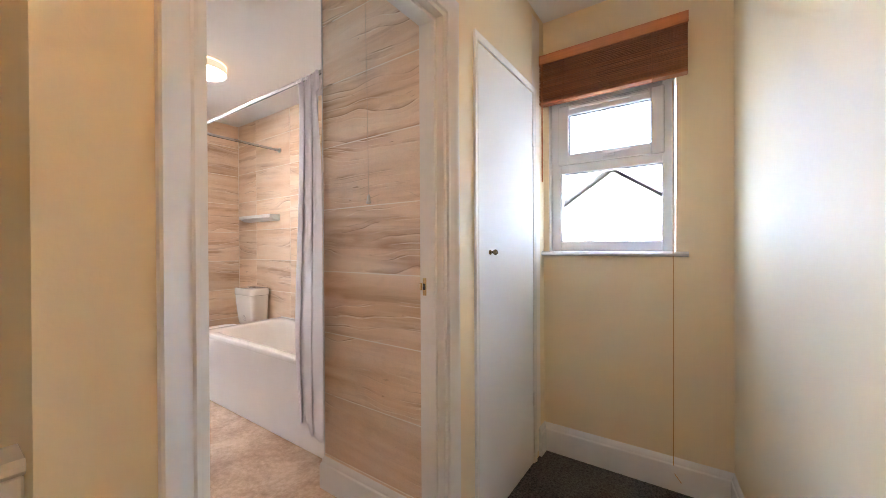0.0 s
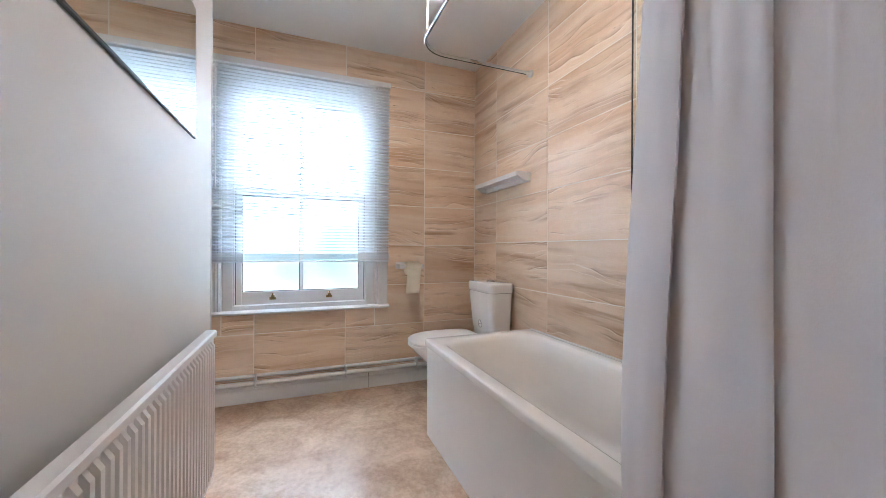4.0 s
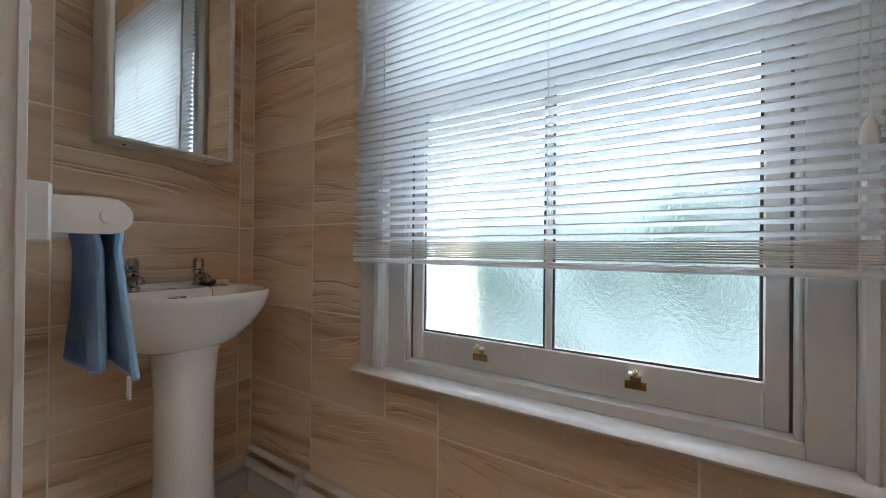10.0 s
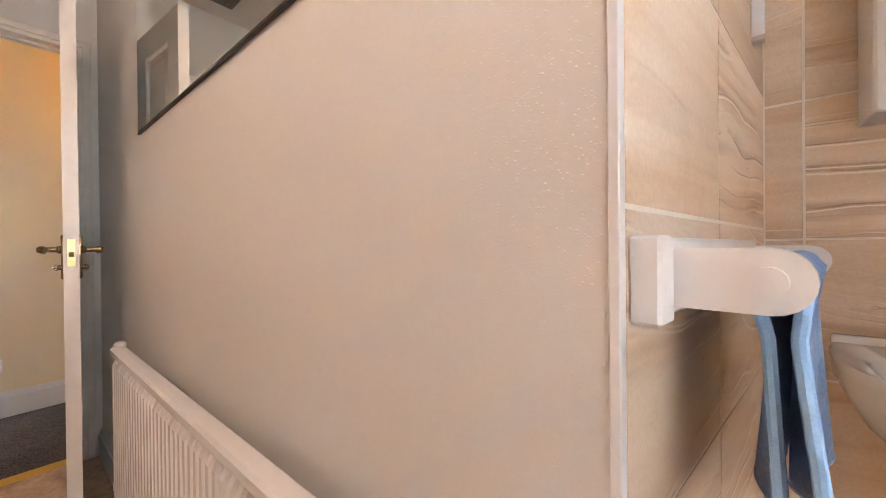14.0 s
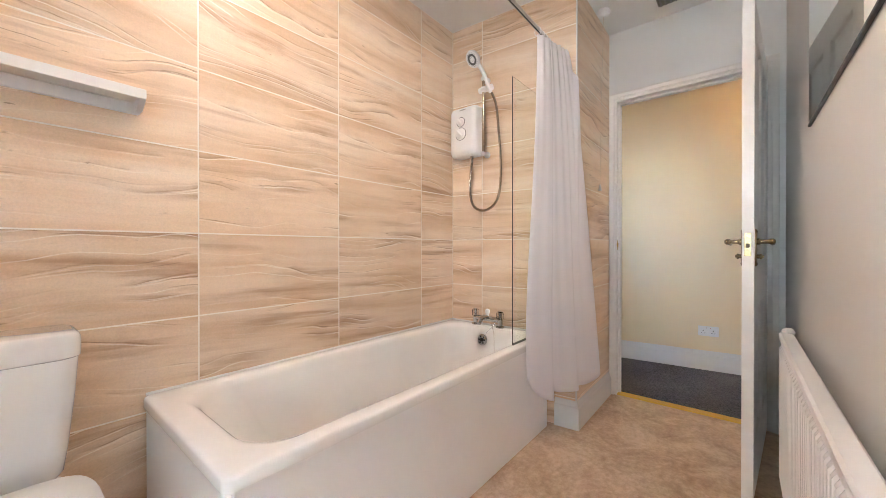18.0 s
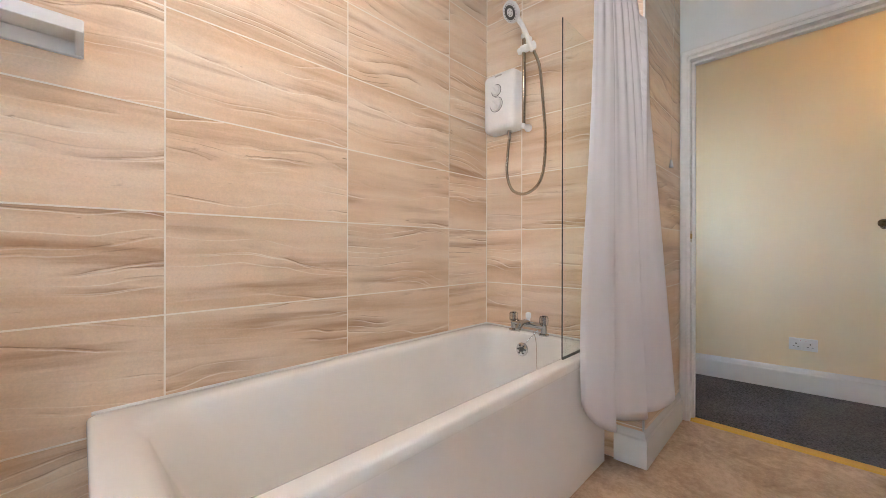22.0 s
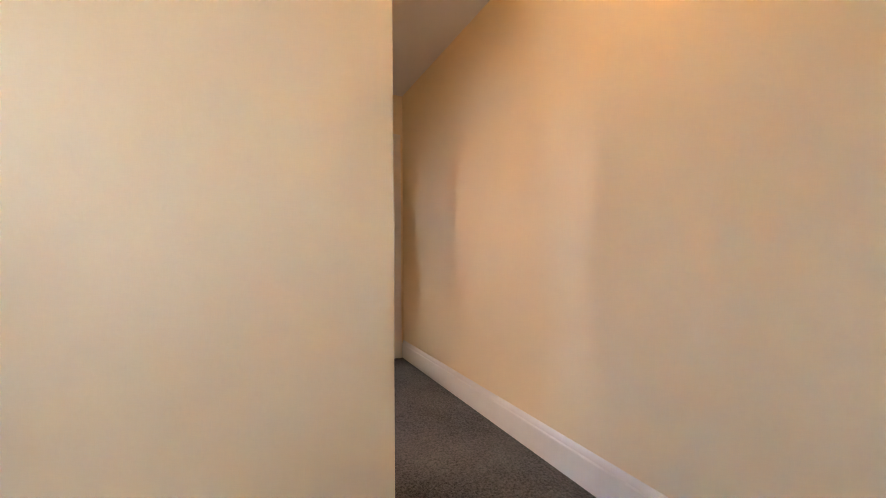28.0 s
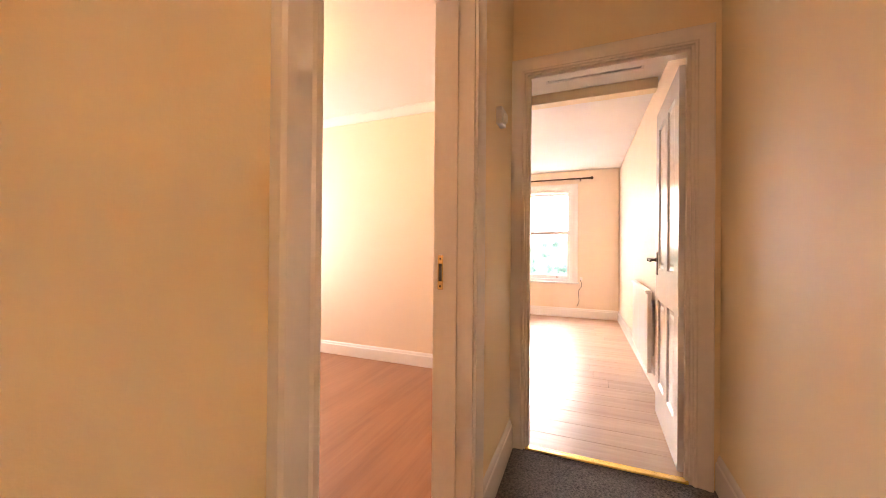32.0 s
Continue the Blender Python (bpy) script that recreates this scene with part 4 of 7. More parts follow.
# ---- bathroom window: casing, two sashes, glass, sill ----
def bathroom_window():
    w = thing("window_1", (XW, 0.53, 0.6), "white timber sash window with obscured glass", "window", kind="structure")
    y0, y1, z0, z1 = WIN
    xf = XW - 0.004
    # casing boards on the wall face, moulded
    prof = [(0, 0), (0, 0.018), (0.012, 0.026), (0.02, 0.018), (0.03, 0.022), (0.04, 0.016), (0.09, 0.016), (0.094, 0.01), (0.094, 0)]
    for a, b in (((y0, z0), (y0, z1 + 0.05)), ((y1, z1 + 0.05), (y1, z0))):
        bm = sweep(bmesh.new(), [a, b], prof, lambda u, v, h: Vector((xf + 0.004 + h, u, v)))
        part("casing", bm, SASH, w, smooth=25)
    bm = sweep(bmesh.new(), [(y0 - 0.094, z1), (y1 + 0.094, z1)], [(0, 0), (0, 0.018), (0.05, 0.018), (0.06, 0)], lambda u, v, h: Vector((xf + 0.004 + h, u, v)))
    part("casing", bm, SASH, w, smooth=25)
    # box frame inside the opening
    bm = bmesh.new()
    for a, b, c, d in ((y0, y0 + 0.0625, z0, z1), (y1 - 0.0625, y1, z0, z1), (y0 + 0.0625, y1 - 0.0625, z1 - 0.06, z1), (y0 + 0.0625, y1 - 0.0625, z0, z0 + 0.03)):
        box(bm, (XW - 0.15, a, c), (XW - 0.012, b, d), 0.002)
    for a, b in ((y0 + 0.0625, y0 + 0.074), (y1 - 0.074, y1 - 0.0625)):
        box(bm, (XW - 0.034, a, z0 + 0.028), (XW - 0.015, b, z1 - 0.058), 0.004)
    part("window_frame", bm, SASH, w)
    # dark strips painting in the shade of the gaps between the beads and sashes
    for a, b in ((y0 + 0.0742, y0 + 0.0785), (y1 - 0.0785, y1 - 0.0742)):
        part("gap_shade", slab((XW - 0.0348, a, z0 + 0.036), (XW - 0.0318, b, 1.438)), RUBBER, w, smooth=0)
    # lower and upper sash
    for nm, x, za, zb, bot, top in (("lower_sash", XW - 0.035, z0 + 0.034, 1.44, 0.085, 0.05), ("upper_sash", XW - 0.085, 1.385, z1 - 0.062, 0.05, 0.075)):
        ya, yb, st = y0 + 0.062, y1 - 0.062, 0.052
        bm = bmesh.new()
        ob_bars = [(ya, ya + st, za, zb), (yb - st, yb, za, zb), (ya + st, yb - st, za, za + bot), (ya + st, yb - st, zb - top, zb)]
        for a, b, c, d in ob_bars:
            box(bm, (x - 0.038, a, c), (x, b, d), 0.0025)
        sash = part(nm, bm, SASH, w)
        mid = (ya + yb) / 2 - 0.015
        part("glazing_bar", slab((x - 0.03, mid - 0.009, za + bot), (x - 0.002, mid + 0.009, zb - top), 0.003), SASH, sash)
        # black glazing gasket lines
        gb = bmesh.new()
        for a, b in ((ya + st, mid - 0.009), (mid + 0.009, yb - st)):
            sweep(gb, [(a, za + bot), (a, zb - top), (b, zb - top), (b, za + bot)], [(0, -0.012), (0, -0.006), (-0.005, -0.006), (-0.005, -0.012)], lambda u, v, h: Vector((x + h, u, v)), True)
        part("gasket", gb, RUBBER, sash)
        for a, b in ((ya + st, mid - 0.009), (mid + 0.009, yb - st)):
            p = part("pane", slab((x - 0.022, a - 0.004, za + bot - 0.004), (x - 0.016, b + 0.004, zb - top + 0.004)), FROST, sash, smooth=0)
            p.visible_shadow = False
        if nm == "lower_sash":
            for yy in (0.333, 0.705):
                lb = bmesh.new()
                box(lb, (x - 0.001, yy - 0.021, za + 0.028), (x + 0.003, yy + 0.021, za + 0.046), 0.001)
                box(lb, (x - 0.001, yy - 0.011, za + 0.044), (x + 0.005, yy + 0.011, za + 0.062), 0.002)
                lathe(lb, [(0.004, 0), (0.006, 0.012), (0.0, 0.02)], Matrix.Translation((x + 0.016, yy, za + 0.058)), 10)
                lift = part("sash_lift", lb, OLDBRASS, sash, "small brass sash lift")
                lb = bmesh.new()
                box(lb, (x + 0.002, yy - 0.014, za + 0.06), (x + 0.02, yy + 0.014, za + 0.068), 0.003)
                part("lift_cap", lb, WHITE, lift)
    # sill with a rounded nose
    sb = bmesh.new()
    rings = []
    for yy in (y0 - 0.1, y1 + 0.1):
        rings.append([Vector((x, yy, z)) for x, z in [(XW - 0.012, 0.592), (XW + 0.035, 0.592), (XW + 0.046, 0.597), (XW + 0.05, 0.604), (XW + 0.046, 0.611), (XW + 0.035, 0.616), (XW - 0.012, 0.616)]])
    loops(sb, rings)
    part("window_sill", sb, SASH, w, smooth=40)
    return w


bathroom_window()


def venetian(name, at, width, top, bottom, pitch, slat_w, tilt, label, x):
    """White aluminium venetian blind, lowered over most of the window."""
    bl = thing(name, (x, at, bottom), label, "blind")
    y0, y1 = at - width / 2, at + width / 2
    part("headrail", slab((x - 0.014, y0 - 0.006, top), (x + 0.016, y1 + 0.006, top + 0.038), 0.002), PLASTIC, bl)
    stack = 9
    part("bottom_rail", slab((x - 0.013, y0, bottom - 0.008), (x + 0.013, y1, bottom + 0.006), 0.004), SLAT, bl)
    # one slat mesh, shared
    bm = bmesh.new()
    a = radians(tilt)
    rings = []
    for yy in (-width / 2, width / 2):
        line = []
        for side in (1, -1):
            ks = range(7) if side > 0 else range(6, -1, -1)
            for k in ks:
                s = (k / 6 - 0.5) * slat_w
                c = 0.0022 * (1 - (2 * s / slat_w) ** 2) + side * (0.0004 + 0.0004 * max(0, k - 4))
                line.append(Vector((s * math.cos(a) - c * math.sin(a), yy, s * math.sin(a) + c * math.cos(a))))
        rings.append(line)
    loops(bm, rings)
    me = finish(bm, "slat", SLAT, 40)
    n = int((top - 0.012 - (bottom + 0.05)) / pitch)
    zs = [bottom + 0.012 + 0.0047 * i for i in range(stack)] + [bottom + 0.062 + pitch * i for i in range(n)]
    for i, zz in enumerate(zs):
        s = new("slat", me)
        s.parent = bl
        s.location = (random.uniform(-0.0003, 0.0003), random.uniform(-0.001, 0.001), zz - bottom)
        s.rotation_euler = (random.uniform(-0.0015, 0.0015), radians(-tilt * 0.9) * (-1 if i < stack else 0) + radians(random.uniform(-0.8, 0.8)), 0)
    for f in (0.1, 0.5, 0.9):
        yy = y0 + width * f
        cb = bmesh.new()
        for dx in (-slat_w / 2 * math.cos(a), slat_w / 2 * math.cos(a)):
            tube(cb, [(x + dx, yy, bottom), (x + dx, yy, top)], 0.0007, 5)
        part("ladder_cord", cb, SLAT, bl)
    # tilt wand, pull cord with its tassel
    part("tilt_wand", tube(bmesh.new(), [(x + 0.02, y0 + 0.05, top), (x + 0.024, y0 + 0.05, top - 0.82)], 0.004, 8), PLASTIC, bl)
    cord = part("pull_cord", tube(bmesh.new(), [(x + 0.02, y1 - 0.11, top), (x + 0.022, y1 - 0.11, 1.174)], 0.0012, 6), SLAT, bl)
    tb = lathe(bmesh.new(), [(0.003, 0.04), (0.007, 0.033), (0.0095, 0.018), (0.011, 0.006), (0.009, 0.0), (0, 0.0)], Matrix.Translation((x + 0.022, y1 - 0.11, 1.136)), 14)
    part("tassel", tb, PLASTIC, cord)
    return bl


venetian("venetian_blind", 0.54, 1.165, 2.222, 0.945, 0.0212, 0.025, 17, "white venetian blind lowered over the sash window", XW + 0.058)


# ---- bath ----
def bathtub():
    x0, x1, y0, y1, rim = -2.885, XS - 0.001, 1.157, YB - 0.001, 0.535
    cx, cy, hx, hy = (x0 + x1) / 2, (y0 + y1) / 2, (x1 - x0) / 2, (y1 - y0) / 2
    t = thing("bathtub", (cx, cy, 0), "white acrylic bathtub with panelled front beside tiled walls", "bathtub")
    rings = []
    # out under the rim, over it, then down the basin: half sizes, corner radius, shift along the bath, height
    for ax, ay, r, sx, sy, z in (
        (hx - 0.012, hy - 0.006, 0.02, 0, 0.004, rim - 0.04), (hx, hy, 0.025, 0, 0, rim - 0.036), (hx, hy, 0.025, 0, 0, rim - 0.01), (hx - 0.003, hy - 0.003, 0.024, 0, 0, rim - 0.003),
        (hx - 0.01, hy - 0.01, 0.02, 0, 0, rim), (hx - 0.06, hy - 0.055, 0.12, 0.01, 0, rim - 0.001), (hx - 0.075, hy - 0.066, 0.14, 0.012, 0, rim - 0.006),
        (hx - 0.088, hy - 0.075, 0.15, 0.018, 0, rim - 0.025), (hx - 0.105, hy - 0.088, 0.16, 0.03, 0, rim - 0.1), (hx - 0.14, hy - 0.1, 0.16, 0.05, 0, rim - 0.22),
        (hx - 0.18, hy - 0.115, 0.16, 0.07, 0, rim - 0.31), (hx - 0.23, hy - 0.14, 0.15, 0.085, 0, rim - 0.36), (hx - 0.29, hy - 0.19, 0.11, 0.09, 0, rim - 0.378), (hx - 0.5, hy - 0.29, 0.04, 0.09, 0, rim - 0.384)):
        rings.append([Vector((cx + sx + px, cy + sy + py, z)) for px, py in rrect(ax, ay, r, 7)])
    part("tub", loops(bmesh.new(), rings, False, True), ACRYLIC, t, smooth=45)
    # front panel, end panel with a sloping lower corner, plinth
    part("front_panel", slab((x0 + 0.02, y0 + 0.012, 0.004), (x1 - 0.01, y0 + 0.026, rim - 0.036), 0.004), PANEL, t)
    part("end_panel", slab((x0 + 0.01, y0 + 0.03, 0.004), (x0 + 0.024, y1 - 0.005, rim - 0.036), 0.003), PANEL, t)
    part("sealant", tube(bmesh.new(), [(x0 + 0.01, y1 - 0.002, rim + 0.001), (x1 - 0.003, y1 - 0.002, rim + 0.001), (x1 - 0.002, y0 + 0.01, rim + 0.001)], 0.005, 8), WHITE, t)
    # overflow on the tap end, waste in the bottom
    ob = bmesh.new()
    m = axis_to((x1 - 0.106, 1.545, rim - 0.075), (-1, 0, 0.18))
    lathe(ob, [(0.034, 0.0), (0.034, 0.004), (0.03, 0.008), (0.016, 0.009), (0.015, 0.005), (0, 0.005)], m, 24)
    ov = part("overflow", ob, CHROME, t)
    gb = bmesh.new()
    for k in range(6):
        aa = math.pi * k / 3
        box_c = m @ Vector((0.021 * math.cos(aa), 0.021 * math.sin(aa), 0.0088))
        lathe(gb, [(0.005, 0), (0.005, 0.001)], axis_to(box_c, (-1, 0, 0.18)), 8)
    lathe(gb, [(0.013, 0.006), (0.012, 0.007), (0, 0.007)], m, 12)
    part("grille", gb, BLACK, ov)
    wb = lathe(bmesh.new(), [(0.033, 0.0), (0.033, 0.003), (0.022, 0.004), (0.02, 0.001), (0, 0.001)], Matrix.Translation((x1 - 0.36, 1.51, rim - 0.3845)), 20)
    part("waste", wb, CHROME, t)
    # plug on its ball chain, hung over the rim
    ch = bmesh.new()
    pts = curve_pts([(x1 - 0.075, 1.5, rim + 0.02), (x1 - 0.09, 1.475, rim - 0.03), (x1 - 0.11, 1.46, rim - 0.12), (x1 - 0.14, 1.44, rim - 0.2)], 6)
    tube(ch, pts, 0.0016, 6)
    chain = part("plug_chain", ch, CHROME, t)
    pb = lathe(bmesh.new(), [(0.012, 0.0), (0.02, 0.004), (0.023, 0.016), (0.019, 0.02), (0.006, 0.022), (0, 0.028)], axis_to((x1 - 0.145, 1.437, rim - 0.235), (0.3, 0.2, 1)), 16)
    part("plug", pb, BLACK, chain)
    oc = curve_pts([(x1 - 0.118, 1.54, rim - 0.062), (x1 - 0.1, 1.515, rim - 0.025), (x1 - 0.075, 1.488, rim + 0.012), (x1 - 0.066, 1.478, rim + 0.03)], 6)
    part("overflow_chain", tube(bmesh.new(), oc, 0.0015, 6), CHROME, ov)
    return t


bathtub()


def bath_mixer():
    x, y, z = XS - 0.05, 1.545, 0.536
    t = thing("bath_mixer_tap", (x, y, z), "chrome bath mixer tap with clear acrylic heads on the bath rim", "tap")
    bm = bmesh.new()
    tube(bm, [(x, y - 0.09, z + 0.045), (x, y + 0.09, z + 0.045)], 0.016, 14)
    for s in (-1, 1):
        lathe(bm, [(0.026, 0), (0.026, 0.006), (0.015, 0.012), (0.015, 0.05)], Matrix.Translation((x, y + s * 0.09, z)), 18)
    part("body", bm, CHROME, t)
    for s in (-1, 1):
        m = Matrix.Translation((x, y + s * 0.09, z))
        hd = part("tap_head", lathe(bmesh.new(), [(0.012, 0.05), (0.019, 0.053), (0.0225, 0.06), (0.0225, 0.09), (0.019, 0.096), (0.01, 0.0965)], m, 8), CLEAR, t, "clear fluted acrylic tap head", smooth=20)
        part("stem", lathe(bmesh.new(), [(0.007, 0.048), (0.007, 0.09)], m, 12), CHROME, hd)
        part("head_cap", lathe(bmesh.new(), [(0.0105, 0.0955), (0.0115, 0.099), (0.008, 0.102), (0, 0.1025)], m, 16), CHROME, hd)
    pts = curve_pts([(x, y, z + 0.05), (x - 0.03, y, z + 0.06), (x - 0.075, y, z + 0.052), (x - 0.1, y, z + 0.03)], 5)
    part("spout", tube(bmesh.new(), pts, 0.0145, 14), CHROME, t)
    db = lathe(bmesh.new(), [(0.009, 0.05), (0.01, 0.075), (0.014, 0.08), (0.014, 0.1), (0.009, 0.106), (0, 0.107)], Matrix.Translation((x, y, z)), 14)
    part("diverter", db, PLASTIC, t, "white diverter knob")


bath_mixer()


def glass_screen():
    t = thing("shower_screen", (-1.37, 1.2, 0.536), "clear frameless glass shower screen on the bath rim", "shower screen")
    p = part("pane", slab((-1.557, 1.1988, 0.545), (XS - 0.016, 1.2012, 1.885)), SCREEN, t, smooth=0)
    p.visible_shadow = False
    # black strip paints in the dark internal reflections of the pane's end
    part("edge_dark_strip", slab((-1.5576, 1.1975, 0.545), (-1.5571, 1.2025, 1.885)), BLACK, t, "black strip for the dark reflections in the glass edge", smooth=0)
    part("seal", slab((-1.555, 1.1955, 0.536), (XS - 0.016, 1.2045, 0.546), 0.002), RUBBER, t)
    part("wall_channel", slab((XS - 0.017, 1.19, 0.537), (XS, 1.21, 1.89), 0.002), CHROME, t)


glass_screen()


def shower():
    t = thing("electric_shower", (XS, 1.715, 1.625), "white electric shower unit with two round dials on the tiled wall", "shower")
    y0, y1, z0, z1 = 1.608, 1.822, 1.622, 1.945
    cy, cz = (y0 + y1) / 2, (z0 + z1) / 2
    rings = []
    for k, x in ((1.0, 0.0), (1.0, 0.05), (0.97, 0.068), (0.9, 0.08), (0.6, 0.086)):
        hy, hz = (y1 - y0) / 2 * k, (z1 - z0) / 2 * (1 - (1 - k) * 0.6)
        rings.append([Vector((XS - x, cy + a, cz + b)) for a, b in rrect(hy, hz, 0.03 * k, 6)])
    part("case", loops(bmesh.new(), rings), PLASTIC, t, smooth=50)
    for zz, r in ((1.845, 0.024), (1.768, 0.033)):
        db = lathe(bmesh.new(), [(r + 0.006, 0.0), (r + 0.005, 0.004), (r, 0.005), (r, 0.016), (r - 0.006, 0.02), (0, 0.02)], axis_to((XS - 0.083, cy + 0.012, zz), (-1, 0, 0)), 28)
        d = part("dial", db, PLASTIC, t)
        rb = lathe(bmesh.new(), [(r + 0.009, 0.0), (r + 0.009, 0.0045), (r + 0.0055, 0.0048), (r + 0.0055, 0.001)], axis_to((XS - 0.083, cy + 0.012, zz), (-1, 0, 0)), 28)
        part("dial_ring", rb, GREY, d)
        part("pointer", tube(bmesh.new(), [(XS - 0.104, cy + 0.012 + r * 0.55, zz + r * 0.6), (XS - 0.104, cy + 0.012 - r * 0.55, zz - r * 0.6)], 0.006, 10), PLASTIC, d)
    part("name_bar", slab((XS - 0.0872, cy - 0.024, 1.918), (XS - 0.0855, cy + 0.02, 1.925)), STEEL, t)
    nb = lathe(bmesh.new(), [(0.012, 0), (0.012, 0.02), (0.009, 0.024), (0.009, 0.05)], axis_to((XS - 0.04, 1.672, 1.625), (0, 0, -1)), 14)
    part("outlet", nb, CHROME, t)

    r = thing("shower_riser_rail", (XS, 1.58, 1.62), "chrome riser rail with white handset and hose", "shower rail")
    part("rail", tube(bmesh.new(), [(XS - 0.05, 1.575, 1.62), (XS - 0.05, 1.575, 2.1)], 0.0095, 14), RAILCHROME, r)
    for zz in (1.622, 2.095):
        eb = bmesh.new()
        lathe(eb, [(0.02, 0), (0.02, 0.01), (0.014, 0.02), (0.014, 0.06), (0.0, 0.066)], axis_to((XS, 1.575, zz), (-1, 0, 0)), 16)
        part("end_bracket", eb, PLASTIC, r)
    sb = bmesh.new()
    tube(sb, [(XS - 0.05, 1.605, 2.025), (XS - 0.055, 1.51, 2.025)], [0.017, 0.02], 14)
    box(sb, (XS - 0.08, 1.545, 2.012), (XS - 0.03, 1.59, 2.04), 0.01)
    part("slider", sb, PLASTIC, r)
    hb = bmesh.new()
    tube(hb, curve_pts([(XS - 0.065, 1.515, 1.99), (XS - 0.08, 1.53, 2.05), (XS - 0.1, 1.552, 2.12), (XS - 0.125, 1.58, 2.18)], 5), [0.011] * 6 + [0.012] * 6 + [0.013] * 4, 14)
    hand = part("handset", hb, PLASTIC, r)
    m = axis_to((XS - 0.135, 1.59, 2.195), (-0.62, 0.22, -0.5))
    part("head", lathe(bmesh.new(), [(0.012, -0.026), (0.035, -0.016), (0.05, 0.0), (0.053, 0.01), (0.05, 0.018), (0, 0.019)], m, 26), PLASTIC, hand)
    jb = bmesh.new()
    for rr, nn in ((0.012, 6), (0.026, 12), (0.04, 18)):
        for k in range(nn):
            aa = 2 * math.pi * k / nn
            lathe(jb, [(0.0027, 0.0), (0.0022, 0.002)], m @ Matrix.Translation((rr * math.cos(aa), rr * math.sin(aa), 0.018)), 6)
    lathe(jb, [(0.033, 0.0186), (0.0345, 0.0195), (0.0345, 0.0186)], m, 26)
    part("spray_nozzles", jb, RUBBER, hand)
    pts = curve_pts([(XS - 0.04, 1.672, 1.585), (XS - 0.046, 1.678, 1.5), (XS - 0.05, 1.68, 1.385), (XS - 0.055, 1.645, 1.295), (XS - 0.058, 1.57, 1.262), (XS - 0.06, 1.49, 1.295), (XS - 0.06, 1.452, 1.38), (XS - 0.06, 1.444, 1.54), (XS - 0.06, 1.46, 1.75), (XS - 0.062, 1.476, 1.9), (XS - 0.066, 1.505, 1.985)], 14)
    rad = [0.0072 + 0.0012 * (i % 2) for i in range(len(pts))]
    part("hose", tube(bmesh.new(), pts, rad, 10), RAILCHROME, r, "ribbed steel hose")


shower()


def curtain():
    t = thing("shower_curtain", (-1.25, 1.07, 0.2), "plain white shower curtain gathered at the end of its rail", "shower curtain")
    rows, top = 52, 2.112
    # the fold across its width: flat panels, each lapping over the next; (along, towards the room, steps)
    fold = [(0.0, -0.3, 6), (0.03, 0.2, 14), (0.3, 0.62, 3), (0.318, 0.5, 2), (0.312, 0.2, 10), (0.2, -0.5, 4), (0.19, -0.62, 2), (0.2, -0.7, 18),
            (0.44, -0.1, 14), (0.66, 0.3, 3), (0.676, 0.18, 2), (0.668, -0.05, 10), (0.54, -0.5, 3), (0.532, -0.5, 2), (0.545, -0.42, 20), (0.78, -0.05, 14), (0.9, 0.05, 6), (1.0, 0.0, 1)]
    line = []
    for (u0, d0, k), (u1, d1, _) in zip(fold, fold[1:]):
        line += [(u0 + (u1 - u0) * j / k, d0 + (d1 - d0) * j / k) for j in range(k)]
    line.append(fold[-1][:2])
    n = len(line) - 1
    bm = bmesh.new()
    grid = []
    for r in range(rows + 1):
        f = r / rows
        left = Vector((-1.452 - 0.08 * math.sin(2.356 * f * f), 1.113 + 0.026 * f))
        right = Vector((-1.19 + 0.18 * f ** 0.6, 1.05 - 0.112 * f ** 0.8))
        d = right - left
        nrm = Vector((-d.y, d.x)).normalized()
        amp = 0.015 + 0.003 * f
        row = []
        for i, (u, deep) in enumerate(line):
            wave = 0.003 * math.sin(9 * u + 2.2 * f + 0.4) * f + 0.001 * math.sin(37 * u - 5 * f) + 0.0035 * (1 - f) ** 2 * math.sin(46 * u)
            p = left + d * (u + 0.012 * math.sin(3 * f + 4 * u)) + nrm * (-amp * deep + wave - 0.006 * f * math.sin(math.pi * u))
            limit = 1.146 if p.x < -1.16 else 1.012
            hem = 0.252 + 0.1 * (1 - u) ** 7 + 0.05 * u ** 5 - 0.045 * deep
            row.append(bm.verts.new((p.x, min(p.y, limit), top + (hem - top) * f)))
        grid.append(row)
    for a, b in zip(grid, grid[1:]):
        for i in range(n):
            bm.faces.new((a[i], a[i + 1], b[i + 1], b[i]))
    cl = part("cloth", bm, CLOTH, t, smooth=80)
    sol = cl.modifiers.new("thickness", "SOLIDIFY")
    sol.thickness, sol.offset = 0.0012, 0
    for k in range(7):
        x = -1.445 + k * 0.04
        rb = bmesh.new()
        pts = [(x + 0.004 * math.sin(k), 1.117 + 0.017 * math.cos(a), 2.128 + 0.021 * math.sin(a)) for a in [2 * math.pi * j / 16 for j in range(17)]]
        tube(rb, pts, 0.0022, 6)
        part("curtain_ring", rb, PLASTIC, t)


curtain()


